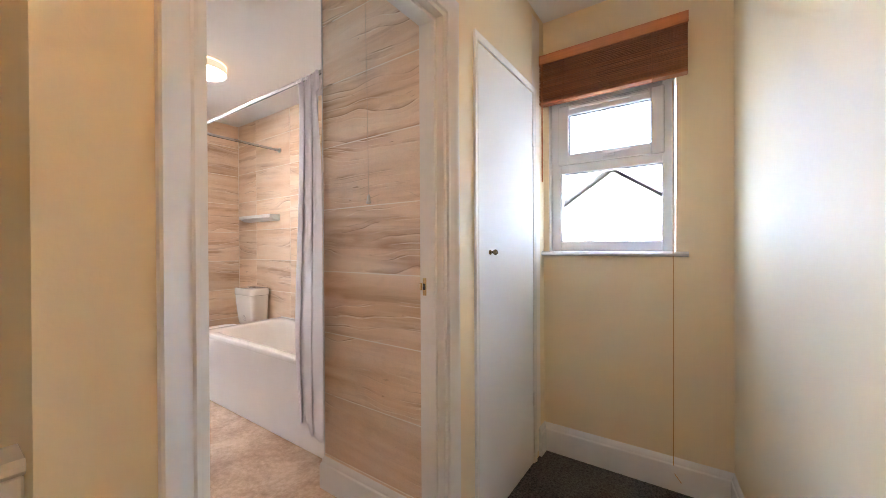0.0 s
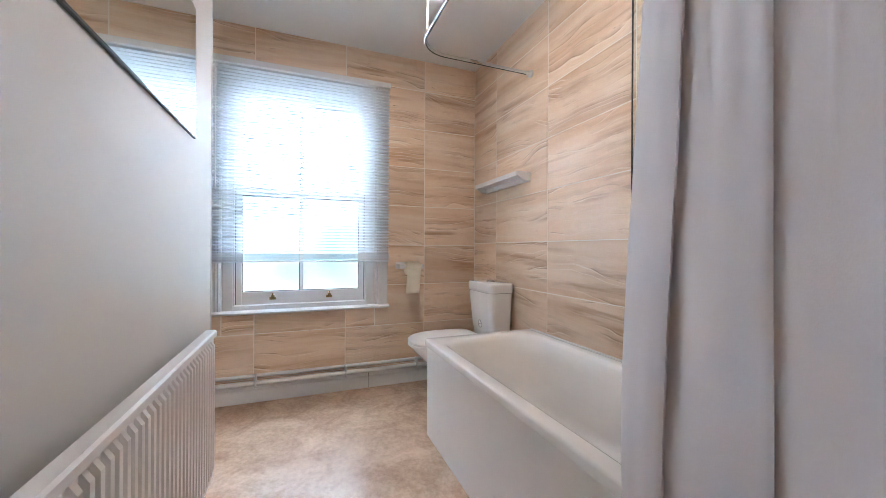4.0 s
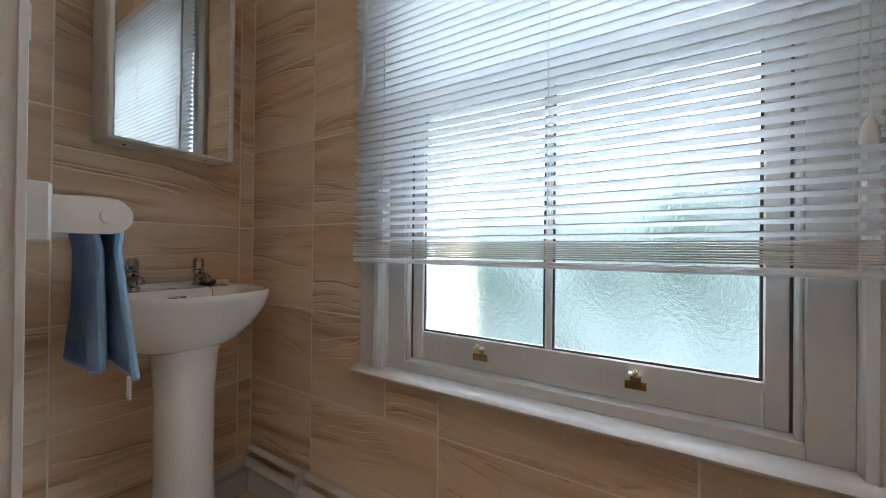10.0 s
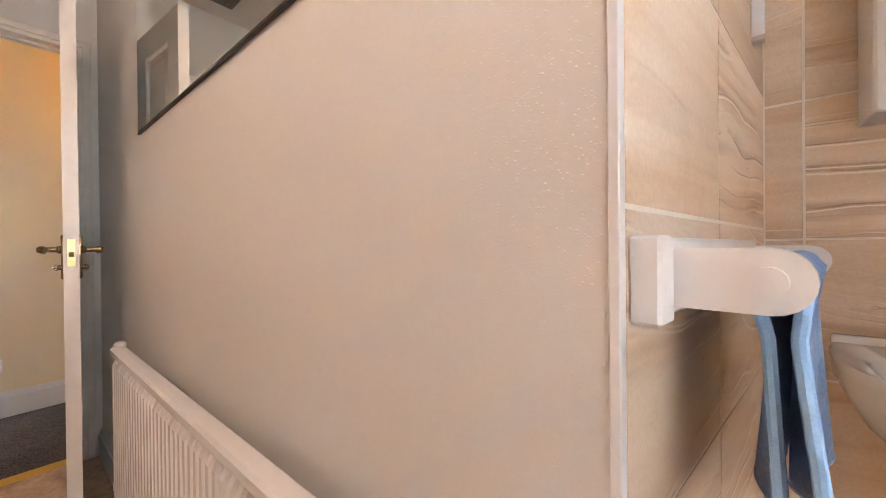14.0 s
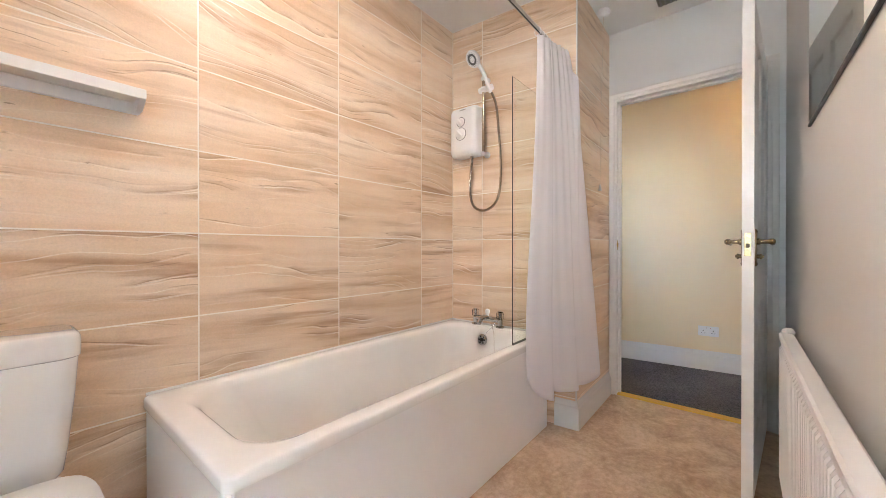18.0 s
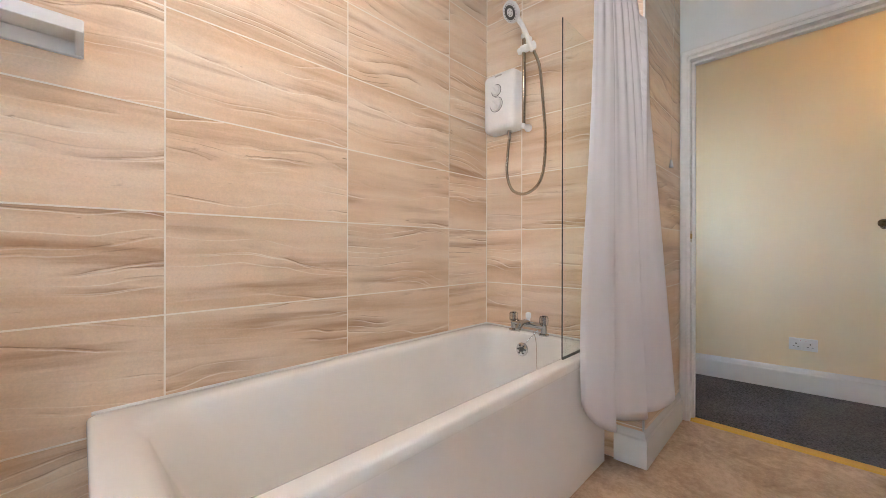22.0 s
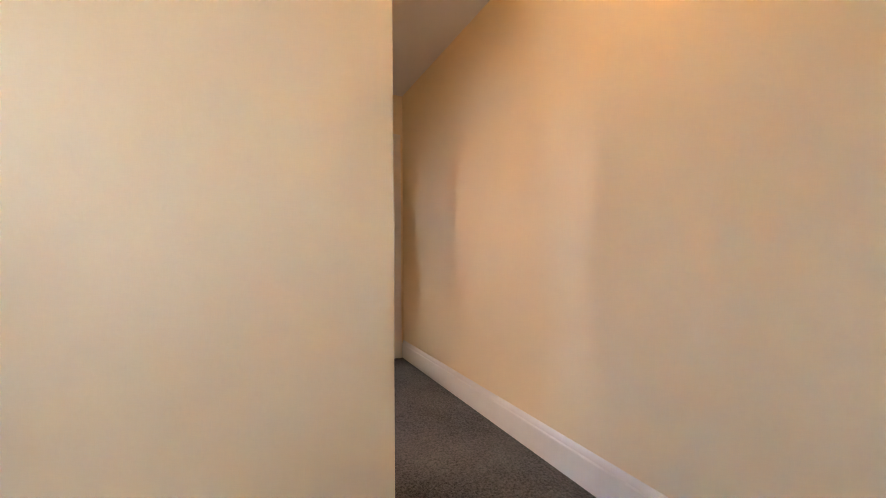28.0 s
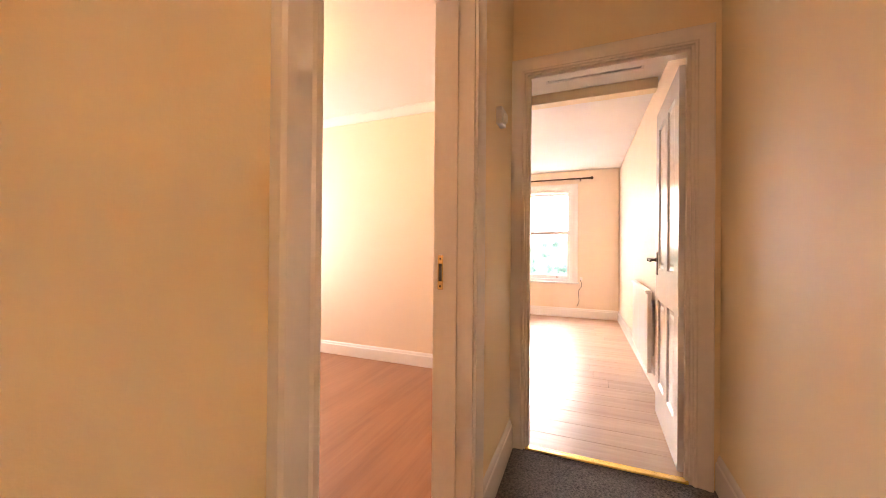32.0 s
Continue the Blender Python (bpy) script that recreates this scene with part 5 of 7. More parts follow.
def curtain_rail():
    t = thing("curtain_rail", (-2.0, 1.12, 2.155), "L-shaped chrome shower-curtain rail hung from wall and ceiling", "curtain rail")
    yb, xc, r, z = 1.115, -2.89, 0.16, 2.138
    arc = [(xc + r - r * math.cos(a), yb + r - r * math.sin(a), z) for a in [math.pi / 2 * k / 10 for k in range(11)]]
    line = [(xc, YB - 0.001, z), (xc, yb + r + 0.2, z), *arc, (-2.0, yb, z), (XN - 0.01, yb, z)]
    rail = part("rail", tube(bmesh.new(), line, 0.0105, 14), STEEL, t)
    part("track_slot", tube(bmesh.new(), [(px, py, pz - 0.0072) for px, py, pz in line], 0.0048, 8), BLACK, rail)
    fb = lathe(bmesh.new(), [(0.024, 0), (0.024, 0.008), (0.014, 0.014), (0.013, 0.04)], axis_to((xc, YB, z), (0, -1, 0)), 16)
    part("flange", fb, STEEL, t)
    fb = lathe(bmesh.new(), [(0.024, 0), (0.024, 0.008), (0.014, 0.014), (0.013, 0.03)], axis_to((XN - 0.008, yb, z), (-1, 0, 0)), 16)
    part("flange", fb, STEEL, t)
    part("ceiling_hanger", tube(bmesh.new(), [(-2.74, yb + 0.005, z), (-2.74, yb + 0.005, ZC)], 0.005, 8), PLASTIC, t, "white ceiling hanger")


curtain_rail()


# ---- toilet ----
def toilet():
    cx = -3.222
    t = thing("toilet", (cx, 1.55, 0), "white close-coupled toilet with closed seat beside the bath", "toilet")

    def ring(yb, yf, hw, z, n=36, sq=2.6):
        """Egg-shaped ring: square at the back, rounded in front."""
        out = []
        my, hl = (yb + yf) / 2, (yb - yf) / 2
        for k in range(n):
            a = 2 * math.pi * k / n
            c, s = math.cos(a), math.sin(a)
            e = sq if s > 0 else 2.05
            x = hw * math.copysign(abs(c) ** (2 / e), c)
            y = my + hl * math.copysign(abs(s) ** (2 / e), s)
            out.append(Vector((cx + x, y, z)))
        return out

    pan = [ring(1.84, 1.30, 0.115, 0.0), ring(1.84, 1.30, 0.115, 0.02), ring(1.84, 1.335, 0.1, 0.06), ring(1.84, 1.36, 0.095, 0.16), ring(1.84, 1.33, 0.11, 0.24), ring(1.84, 1.25, 0.15, 0.32),
           ring(1.84, 1.2, 0.178, 0.37), ring(1.84, 1.19, 0.184, 0.392), ring(1.84, 1.192, 0.182, 0.4)]
    part("pan", loops(bmesh.new(), pan), CERAMIC, t, smooth=50)
    seat = [ring(1.64, 1.172, 0.186, 0.401, sq=5.0), ring(1.64, 1.166, 0.192, 0.406, sq=5.0), ring(1.64, 1.166, 0.193, 0.418, sq=5.0), ring(1.64, 1.172, 0.188, 0.422, sq=5.0)]
    part("seat", loops(bmesh.new(), seat), PLASTIC, t, smooth=50)
    lid = [ring(1.65, 1.174, 0.186, 0.425, sq=5.0), ring(1.656, 1.166, 0.193, 0.43, sq=5.0), ring(1.656, 1.166, 0.194, 0.441, sq=5.0), ring(1.65, 1.174, 0.188, 0.449, sq=5.0), ring(1.62, 1.23, 0.145, 0.454), ring(1.5, 1.38, 0.03, 0.456)]
    part("lid", loops(bmesh.new(), lid), PLASTIC, t, smooth=50)
    for s in (-1, 1):
        part("seat_hinge", tube(bmesh.new(), [(cx + s * 0.09, 1.645, 0.425), (cx + s * 0.05, 1.645, 0.425)], 0.011, 12), PLASTIC, t)
    rings = []
    for hx, hy, z in ((0.13, 0.07, 0.4), (0.148, 0.078, 0.43), (0.156, 0.084, 0.5), (0.168, 0.09, 0.64), (0.174, 0.093, 0.738)):
        rings.append([Vector((cx + a, YB - 0.012 - 0.093 + b + (0.093 - hy), z)) for a, b in rrect(hx, hy, 0.045, 6)])
    part("cistern", loops(bmesh.new(), rings), CERAMIC, t, smooth=50)
    rings = []
    for k, z in ((0.96, 0.739), (0.995, 0.742), (1.0, 0.76), (1.0, 0.782), (0.992, 0.793), (0.972, 0.801), (0.93, 0.805)):
        rings.append([Vector((cx + a * k, YB - 0.105 + b * k, z)) for a, b in rrect(0.1785, 0.096, 0.042, 6)])
    part("cistern_lid", loops(bmesh.new(), rings), CERAMIC, t, smooth=50)
    b = lathe(bmesh.new(), [(0.03, 0.0), (0.03, 0.006), (0.027, 0.01), (0.024, 0.009), (0.012, 0.011), (0, 0.0115)], Matrix.Translation((cx, YB - 0.1, 0.803)), 24)
    btn = part("flush_button", b, CHROME, t)
    part("button_split", slab((cx - 0.001, YB - 0.122, 0.811), (cx + 0.001, YB - 0.078, 0.8147)), BLACK, btn, smooth=0)
    # round water-saving sticker: plain rings and a cross
    y = YB - 0.012 - 0.186 - 0.0006
    m = axis_to((cx + 0.005, y + 0.0155, 0.515), (0, -1, -0.1))
    sb = bmesh.new()
    lathe(sb, [(0.029, 0.0), (0.029, 0.0006), (0, 0.0007)], m, 24)
    st = part("sticker", sb, PLASTIC, t, "round white and black sticker")
    sb = bmesh.new()
    for ra, rb_ in ((0.0255, 0.028), (0.0175, 0.02)):
        lathe(sb, [(ra, 0.0006), (ra, 0.0011), (rb_, 0.0011), (rb_, 0.0006)], m, 24)
    for v0, v1 in (((-0.012, -0.002), (0.012, 0.002)), ((-0.002, -0.012), (0.002, 0.003))):
        q = slab((v0[0], v0[1], 0.0006), (v1[0], v1[1], 0.0011))
        bmesh.ops.transform(q, matrix=m, verts=q.verts)
        tmp = bpy.data.meshes.new("tmp")
        q.to_mesh(tmp)
        q.free()
        sb.from_mesh(tmp)
        bpy.data.meshes.remove(tmp)
    part("sticker_print", sb, BLACK, st, smooth=0)
    for s in (-1, 1):
        part("floor_bolt", lathe(bmesh.new(), [(0.009, 0), (0.009, 0.004), (0, 0.008)], axis_to((cx + s * 0.1, 1.42, 0.045), (s, 0, 0.2)), 10), RUBBER, t)
    # soil pipe behind the pan
    part("soil_pipe", tube(bmesh.new(), [(cx + 0.3, YB - 0.06, 0.1), (cx, YB - 0.06, 0.14)], 0.05, 16), PLASTIC, t)


toilet()


# ---- basin ----
def basin():
    cx, back = -3.366, YK
    t = thing("washbasin", (cx, back + 0.2, 0), "white pedestal washbasin with two chrome taps in the alcove", "washbasin")

    def ring(hw, depth, z, pull=0.0, n=40):
        out = []
        for k in range(n):
            a = 2 * math.pi * k / n
            c, s = math.cos(a), math.sin(a)
            e = 7 if s < 0 else 2.2
            x = hw * math.copysign(abs(c) ** (2 / e), c)
            y = depth / 2 * math.copysign(abs(s) ** (2 / e), s)
            out.append(Vector((cx + x, back + 0.002 + depth / 2 + y + pull, z)))
        return out

    outer = [ring(0.10, 0.22, 0.665, 0.03), ring(0.155, 0.29, 0.69, 0.01), ring(0.2, 0.345, 0.74), ring(0.222, 0.378, 0.79), ring(0.228, 0.39, 0.825), ring(0.228, 0.392, 0.838), ring(0.224, 0.388, 0.844),
             ring(0.2, 0.25, 0.842, 0.118), ring(0.19, 0.24, 0.836, 0.12), ring(0.175, 0.222, 0.8, 0.125), ring(0.13, 0.17, 0.745, 0.13), ring(0.05, 0.08, 0.722, 0.15), ring(0.02, 0.03, 0.72, 0.175)]
    part("bowl", loops(bmesh.new(), outer), CERAMIC, t, smooth=50)
    ub = bmesh.new()
    rings = [[Vector((cx + a, back + 0.014 + b, z)) for a, b in rrect(hx, hy, 0.01, 4)] for hx, hy, z in ((0.216, 0.013, 0.842), (0.216, 0.013, 0.855), (0.213, 0.01, 0.858))]
    part("upstand", loops(ub, rings), CERAMIC, t, smooth=50)
    ped = []
    for r, d, z in ((0.098, 0.1, 0.0), (0.096, 0.098, 0.02), (0.084, 0.09, 0.06), (0.076, 0.085, 0.3), (0.078, 0.087, 0.55), (0.086, 0.094, 0.65), (0.1, 0.1, 0.69)):
        ped.append([Vector((cx + r * math.cos(2 * math.pi * k / 32), back + 0.185 + d * math.sin(2 * math.pi * k / 32), z)) for k in range(32)])
    part("pedestal", loops(bmesh.new(), ped), CERAMIC, t, smooth=50)
    ov = part("overflow", slab((cx - 0.021, back + 0.124, 0.803), (cx + 0.021, back + 0.134, 0.818), 0.004, 2), BLACK, t)
    part("overflow_rim", slab((cx - 0.025, back + 0.12, 0.7995), (cx + 0.025, back + 0.1325, 0.8215), 0.004, 2), CHROME, ov)
    mb = bmesh.new()
    for k in range(2):
        box(mb, (cx - 0.018 + 0.003 * k, back + 0.098, 0.8435), (cx + 0.014, back + 0.1 + 0.0, 0.8445))
        bmesh.ops.translate(mb, verts=mb.verts[-8:], vec=(0, -0.006 * k, 0))
    part("maker_mark", mb, RUBBER, t, smooth=0)
    pl = lathe(bmesh.new(), [(0.024, 0.0), (0.028, 0.009), (0.022, 0.016), (0.007, 0.017), (0.007, 0.025), (0, 0.026)], axis_to((cx - 0.115, back + 0.07, 0.846), (0.15, 0.1, 1)), 16)
    part("plug", pl, BLACK, t)
    ch = curve_pts([(cx - 0.085, back + 0.09, 0.846), (cx - 0.095, back + 0.14, 0.838), (cx - 0.088, back + 0.16, 0.79), (cx - 0.09, back + 0.17, 0.75)], 5)
    part("chain", tube(bmesh.new(), ch, 0.0016, 6), CHROME, t)
    for s in (-1, 1):
        x, y = cx + s * 0.092, back + 0.055
        tp = thing("basin_tap", (x, y, 0.843), "small chrome pillar tap on the washbasin", "tap", "pair of basin taps")
        part("body", lathe(bmesh.new(), [(0.022, 0.0), (0.021, 0.008), (0.014, 0.014), (0.0135, 0.045), (0.017, 0.05), (0.017, 0.056)], Matrix.Translation((x, y, 0.843)), 18), CHROME, tp)
        part("head", lathe(bmesh.new(), [(0.015, 0.056), (0.019, 0.062), (0.0175, 0.085), (0.014, 0.096), (0, 0.099)], Matrix.Translation((x, y, 0.843)), 8), CHROME, tp)
        pts = curve_pts([(x, y, 0.873), (x, y + 0.03, 0.882), (x, y + 0.06, 0.878), (x, y + 0.072, 0.866)], 5)
        part("spout", tube(bmesh.new(), pts, 0.0095, 12), CHROME, tp)


basin()


def cabinet():
    x0, x1, y0, y1, z0, z1 = -3.537, -3.192, YK, YK + 0.12, 1.283, 1.93
    t = thing("mirror_cabinet", (-3.365, YK, z0), "white wall cabinet with a mirrored door above the basin", "cabinet")
    part("body", slab((x0, y0, z0), (x1, y1 - 0.02, z1), 0.002), PLASTIC, t)
    d = part("door", slab((x0, y1 - 0.018, z0 - 0.002), (x1, y1 - 0.004, z1), 0.002), PLASTIC, t)
    part("mirror", slab((x0 + 0.016, y1 - 0.004, z0 + 0.004), (x1 - 0.016, y1 - 0.001, z1 - 0.004), 0.001), MIRROR, d, smooth=0)
    for x in (x0, x1 - 0.015):
        part("edge_strip", slab((x, y1 - 0.004, z0 - 0.002), (x + 0.015, y1 + 0.003, z1), 0.003), PLASTIC, d)
    for x in (x0 + 0.06, x1 - 0.06):
        part("screw_cap", lathe(bmesh.new(), [(0.005, 0), (0.004, 0.002), (0, 0.002)], axis_to((x, y0 + 0.05, z0), (0, 0, -1)), 10), RUBBER, t)


cabinet()


CANT = math.atan2(XT - XB, YM - YK)     # the towel wall's cant


def towel_rail():
    t = thing("towel_rail", (XT, 0.112, 0.99), "white plastic towel rail with rounded arms on a back board", "towel rail")
    za, zb = 0.987, 1.05
    part("back_board", slab((XT - 0.016, -0.46, za - 0.006), (XT, 0.092, zb + 0.004), 0.003), PLASTIC, t)
    part("board_end", slab((XT - 0.026, 0.066, za - 0.007), (XT, 0.1, zb + 0.005), 0.003), PLASTIC, t)
    for y in (0.052, -0.425):
        bm = bmesh.new()
        pts = [(XT - 0.02, zb - 0.006), (XT - 0.086, zb - 0.006)] + [(XT - 0.086 - 0.026 * math.sin(a), 1.0185 + 0.0255 * math.cos(a)) for a in [math.pi * k / 10 for k in range(1, 10)]] + [(XT - 0.086, za + 0.006), (XT - 0.02, za + 0.006)]
        loops(bm, [[Vector((x, y - 0.008, z)) for x, z in pts], [Vector((x, y + 0.008, z)) for x, z in pts]])
        part("arm", bm, PLASTIC, t)
    part("bar", tube(bmesh.new(), [(XT - 0.086, 0.07, 1.0185), (XT - 0.086, -0.412, 1.0185)], 0.0115, 16), PLASTIC, t)
    t.rotation_euler = (0, 0, -CANT)
    part("end_cap", lathe(bmesh.new(), [(0.014, 0), (0.014, 0.004), (0, 0.006)], axis_to((XT - 0.086, -0.434, 1.0185), (0, -1, 0)), 14), PLASTIC, t)


towel_rail()


def towel():
    t = thing("hand_towel", (XT, 0.112, 0.74), "blue terry hand towel hung over the white rail", "towel")
    bm = bmesh.new()
    bx, bz, r = XT - 0.086, 1.0185, 0.0145
    nu, rows = 40, []
    prof = []
    for k in range(22):
        prof.append(("f", k / 21))
    for k in range(1, 12):
        prof.append(("t", k / 12))
    for k in range(20):
        prof.append(("b", k / 19))
    for kind, f in prof:
        row = []
        for i in range(nu + 1):
            u = i / nu
            y = 0.02 - 0.27 * u
            fold = 0.012 * math.sin(8 * u + 0.6) + 0.006 * math.sin(19 * u + 1.7)
            if kind == "f":
                d = (1 - f)
                z = bz - 0.25 * d + 0.012 * math.sin(6 * u) * d
                x = bx - r * (1 - 0.75 * min(1, 5 * d)) - 0.004 - fold * d - 0.016 * d * (1 - u)
                yy = y - 0.03 * d * math.sin(3 * u) + (0.012 - 0.05 * u) * d
            elif kind == "t":
                a = math.pi * f
                x, z, yy = bx - r * math.cos(a), bz + r * math.sin(a), y
            else:
                d = f
                z = bz - 0.235 * d - 0.01 * math.sin(7 * u) * d
                x = bx + r * (1 - 0.75 * min(1, 5 * d)) + 0.004 - fold * 0.8 * d + 0.012 * d * u
                yy = y + 0.012 * d * math.sin(4 * u) - 0.02 * d
            row.append(bm.verts.new((x, yy, z)))
        rows.append(row)
    for a, b in zip(rows, rows[1:]):
        for i in range(nu):
            bm.faces.new((a[i], a[i + 1], b[i + 1], b[i]))
    t.rotation_euler = (0, 0, -CANT)
    edges = [[tuple(row[i].co) for row in rows] for i in (0, nu)] + [[tuple(v.co) for v in rows[k]] for k in (0, -1)]
    c = part("cloth", bm, TOWEL, t, smooth=80)
    for line in edges:
        part("hem", tube(bmesh.new(), line, 0.0052, 8), HEM, t, "paler stitched hem")
    s = c.modifiers.new("thickness", "SOLIDIFY")
    s.thickness, s.offset = 0.009, 0
    part("label_tag", slab((bx - 0.034, -0.004, 0.73), (bx - 0.031, 0.016, 0.765), 0.0005), PLASTIC, t)


towel()


def wall_shelf():
    x0, x1, y0, z = -3.47, -2.892, YB - 0.1, 1.497
    t = thing("wall_shelf", (-3.18, YB, z), "narrow white wall shelf above the toilet", "shelf")
    part("board", slab((x0, y0, z + 0.002), (x1, YB, z + 0.02), 0.002), PLASTIC, t)
    part("front_lip", slab((x0, y0 - 0.004, z - 0.007), (x1, y0, z + 0.024), 0.0015), PLASTIC, t)
    part("back", slab((x0, YB - 0.012, z - 0.034), (x1, YB, z + 0.002), 0.002), PLASTIC, t)
    for x in (x0, x1 - 0.012):
        bm = bmesh.new()
        pts = [(y0 + 0.002, z + 0.02), (y0 + 0.002, z + 0.0), (YB - 0.05, z - 0.03), (YB, z - 0.03), (YB, z + 0.024), (y0 + 0.002, z + 0.024)]
        loops(bm, [[Vector((x - 0.002, y, zz)) for y, zz in pts], [Vector((x + 0.014, y, zz)) for y, zz in pts]])
        part("bracket", bm, PLASTIC, t)


wall_shelf()


def paper_holder():
    x, y, z = XW, 1.288, 0.9
    t = thing("toilet_roll_holder", (x, y, z), "white plastic toilet-roll holder on the tiled wall", "toilet roll holder")
    part("plate", slab((x, y - 0.1, z - 0.022), (x + 0.012, y + 0.1, z + 0.03), 0.003), PLASTIC, t)
    for s in (-1, 1):
        part("arm", slab((x + 0.01, y + s * 0.088 - 0.007, z - 0.018), (x + 0.1, y + s * 0.088 + 0.007, z + 0.016), 0.006), PLASTIC, t)
    part("spindle", tube(bmesh.new(), [(x + 0.085, y - 0.084, z), (x + 0.085, y + 0.084, z)], 0.012, 14), PLASTIC, t)
    r = thing("toilet_roll", (x + 0.085, y, z - 0.02), "half-used cream toilet roll with its end hanging", "toilet roll")
    m = axis_to((x + 0.085, y - 0.043, z - 0.012), (0, 1, 0))
    part("roll", lathe(bmesh.new(), [(0.02, 0.0), (0.048, 0.0), (0.05, 0.002), (0.05, 0.108), (0.048, 0.11), (0.02, 0.11), (0.02, 0.0)], m, 32), PAPER, r)
    part("core", lathe(bmesh.new(), [(0.0205, 0.001), (0.0205, 0.109), (0.0185, 0.109), (0.0185, 0.001), (0.0205, 0.001)], m, 24), RING, r)
    bm = bmesh.new()
    xs = x + 0.085 + 0.0488
    rings = []
    for k in range(10):
        f = k / 9
        rings.append([Vector((xs + 0.006 * f + 0.003 * math.sin(5 * f), yy, z - 0.012 - 0.185 * f)) for yy in (y - 0.042 - 0.012 * f, y + 0.01 - 0.006 * f, y + 0.062 - 0.012 * f)])
    loops(bm, rings, False, False, False)
    sh = part("loose_sheet", bm, PAPER, r, smooth=60)
    so = sh.modifiers.new("thickness", "SOLIDIFY")
    so.thickness = 0.0008


paper_holder()


def radiator(name, x0, x1, wy, z0, z1, out, label, valve=True, press=0.012):
    """Single convector panel with pressed flutes, a top rail and a valve; out: +1 or -1, the way it faces in y."""
    t = thing(name, ((x0 + x1) / 2, wy, z0), label, "radiator")
    yb, yf = wy + out * 0.035, wy + out * 0.078
    n = int((x1 - x0 - 0.05) / 0.0335)
    pitch = (x1 - x0 - 0.05) / n
    bm = bmesh.new()
    line = [(x0, 0.0)]
    for i in range(n):
        a = x0 + 0.025 + i * pitch
        line += [(a + pitch * 0.1, 0.0), (a + pitch * 0.28, press), (a + pitch * 0.72, press), (a + pitch * 0.9, 0.0)]
    line += [(x1, 0.0)]
    rings = []
    for z, k in ((z0, 0.0), (z0 + 0.03, 0.0), (z0 + 0.05, 1.0), (z1 - 0.055, 1.0), (z1 - 0.035, 0.0), (z1 - 0.004, 0.0)):
        rings.append([Vector((x, yf - out * (0.012 - d * k), z)) for x, d in line])
    loops(bm, rings, False, False, False)
    part("front_panel", bm, ENAMEL, t, smooth=30)
    part("back_panel", slab((x0, min(yb, yf - out * 0.014), z0), (x1, max(yb, yf - out * 0.014), z1 - 0.006), 0.004), ENAMEL, t)
    part("top_rail", slab((x0 - 0.003, min(yb, yf), z1 - 0.03), (x1 + 0.003, max(yb, yf), z1), 0.006), ENAMEL, t)
    for x in (x0 + 0.15, x1 - 0.15):
        part("wall_bracket", slab((x, min(wy, yb), z0 + 0.1), (x + 0.03, max(wy, yb), z1 - 0.1)), ENAMEL, t)
    if valve:
        m = axis_to((x1 - 0.005, wy + out * 0.05, z1 - 0.01), (0.45, 0, 1))
        part("air_valve", lathe(bmesh.new(), [(0.01, 0.0), (0.018, 0.006), (0.02, 0.016), (0.014, 0.026), (0, 0.029)], m, 16), PLASTIC, t)
        vb = bmesh.new()
        tube(vb, [(x1 + 0.0, wy + out * 0.05, z0 + 0.045), (x1 + 0.045, wy + out * 0.05, z0 + 0.045), (x1 + 0.045, wy + out * 0.05, 0.0)], 0.0085, 10)
        v = part("pipe", vb, WHITE, t)
        part("valve_cap", lathe(bmesh.new(), [(0.014, 0), (0.019, 0.01), (0.019, 0.035), (0.012, 0.042)], Matrix.Translation((x1 + 0.045, wy + out * 0.05, z0 + 0.05)), 16), PLASTIC, v)
    return t


radiator("radiator", -2.66, -1.275, YM, 0.11, 0.702, 1, "white fluted panel radiator under the wall mirror")
radiator("radiator", 4.25, 5.4, -0.69, 0.13, 0.77, 1, "white panel radiator on the bedroom wall", False, 0.0025)


def wall_mirror_thing():
    t = thing("wall_mirror", (-2.0, YM, 1.46), "frameless rectangular mirror on the painted wall", "mirror")
    x0, x1, z0, z1 = -2.63, -1.36, 1.462, 1.962
    part("backing", slab((x0, YM, z0), (x1, YM + 0.004, z1)), BLACK, t, smooth=0)
    part("glass", slab((x0, YM + 0.004, z0), (x1, YM + 0.0065, z1)), MIRROR, t, smooth=0)
    part("bottom_channel", slab((x0 - 0.001, YM, z0 - 0.006), (x1 + 0.001, YM + 0.009, z0 + 0.002), 0.001), BLACK, t, "black bottom channel")


wall_mirror_thing()


def ceiling_lamp():
    c = Vector((-2.482, 1.045, ZC))
    t = thing("ceiling_lamp", c, "round flush ceiling lamp, lit, with an added ring for its glow", "lamp")
    m = Matrix.Translation(c) @ Matrix.Scale(-1, 4, (0, 0, 1))
    part("back_plate", lathe(bmesh.new(), [(0.12, 0.0), (0.12, 0.012)], m, 40), PLASTIC, t)
    # emissive ring stands in for the orange glow on the ceiling round the lamp
    part("glow_ring", lathe(bmesh.new(), [(0.121, 0.002), (0.139, 0.002), (0.141, 0.005), (0.139, 0.008), (0.121, 0.008)], m, 48), HALO, t, "glowing ring drawn for the lamp's warm light on the ceiling")
    part("band", lathe(bmesh.new(), [(0.137, 0.009), (0.1395, 0.011), (0.1395, 0.058), (0.137, 0.06)], m, 48), LITBAND, t, "peach-tinted side band")
    part("diffuser", lathe(bmesh.new(), [(0.1365, 0.0605), (0.1345, 0.064), (0.11, 0.068), (0, 0.07)], m, 48), DIFFUSER, t, "glowing opal diffuser")


ceiling_lamp()

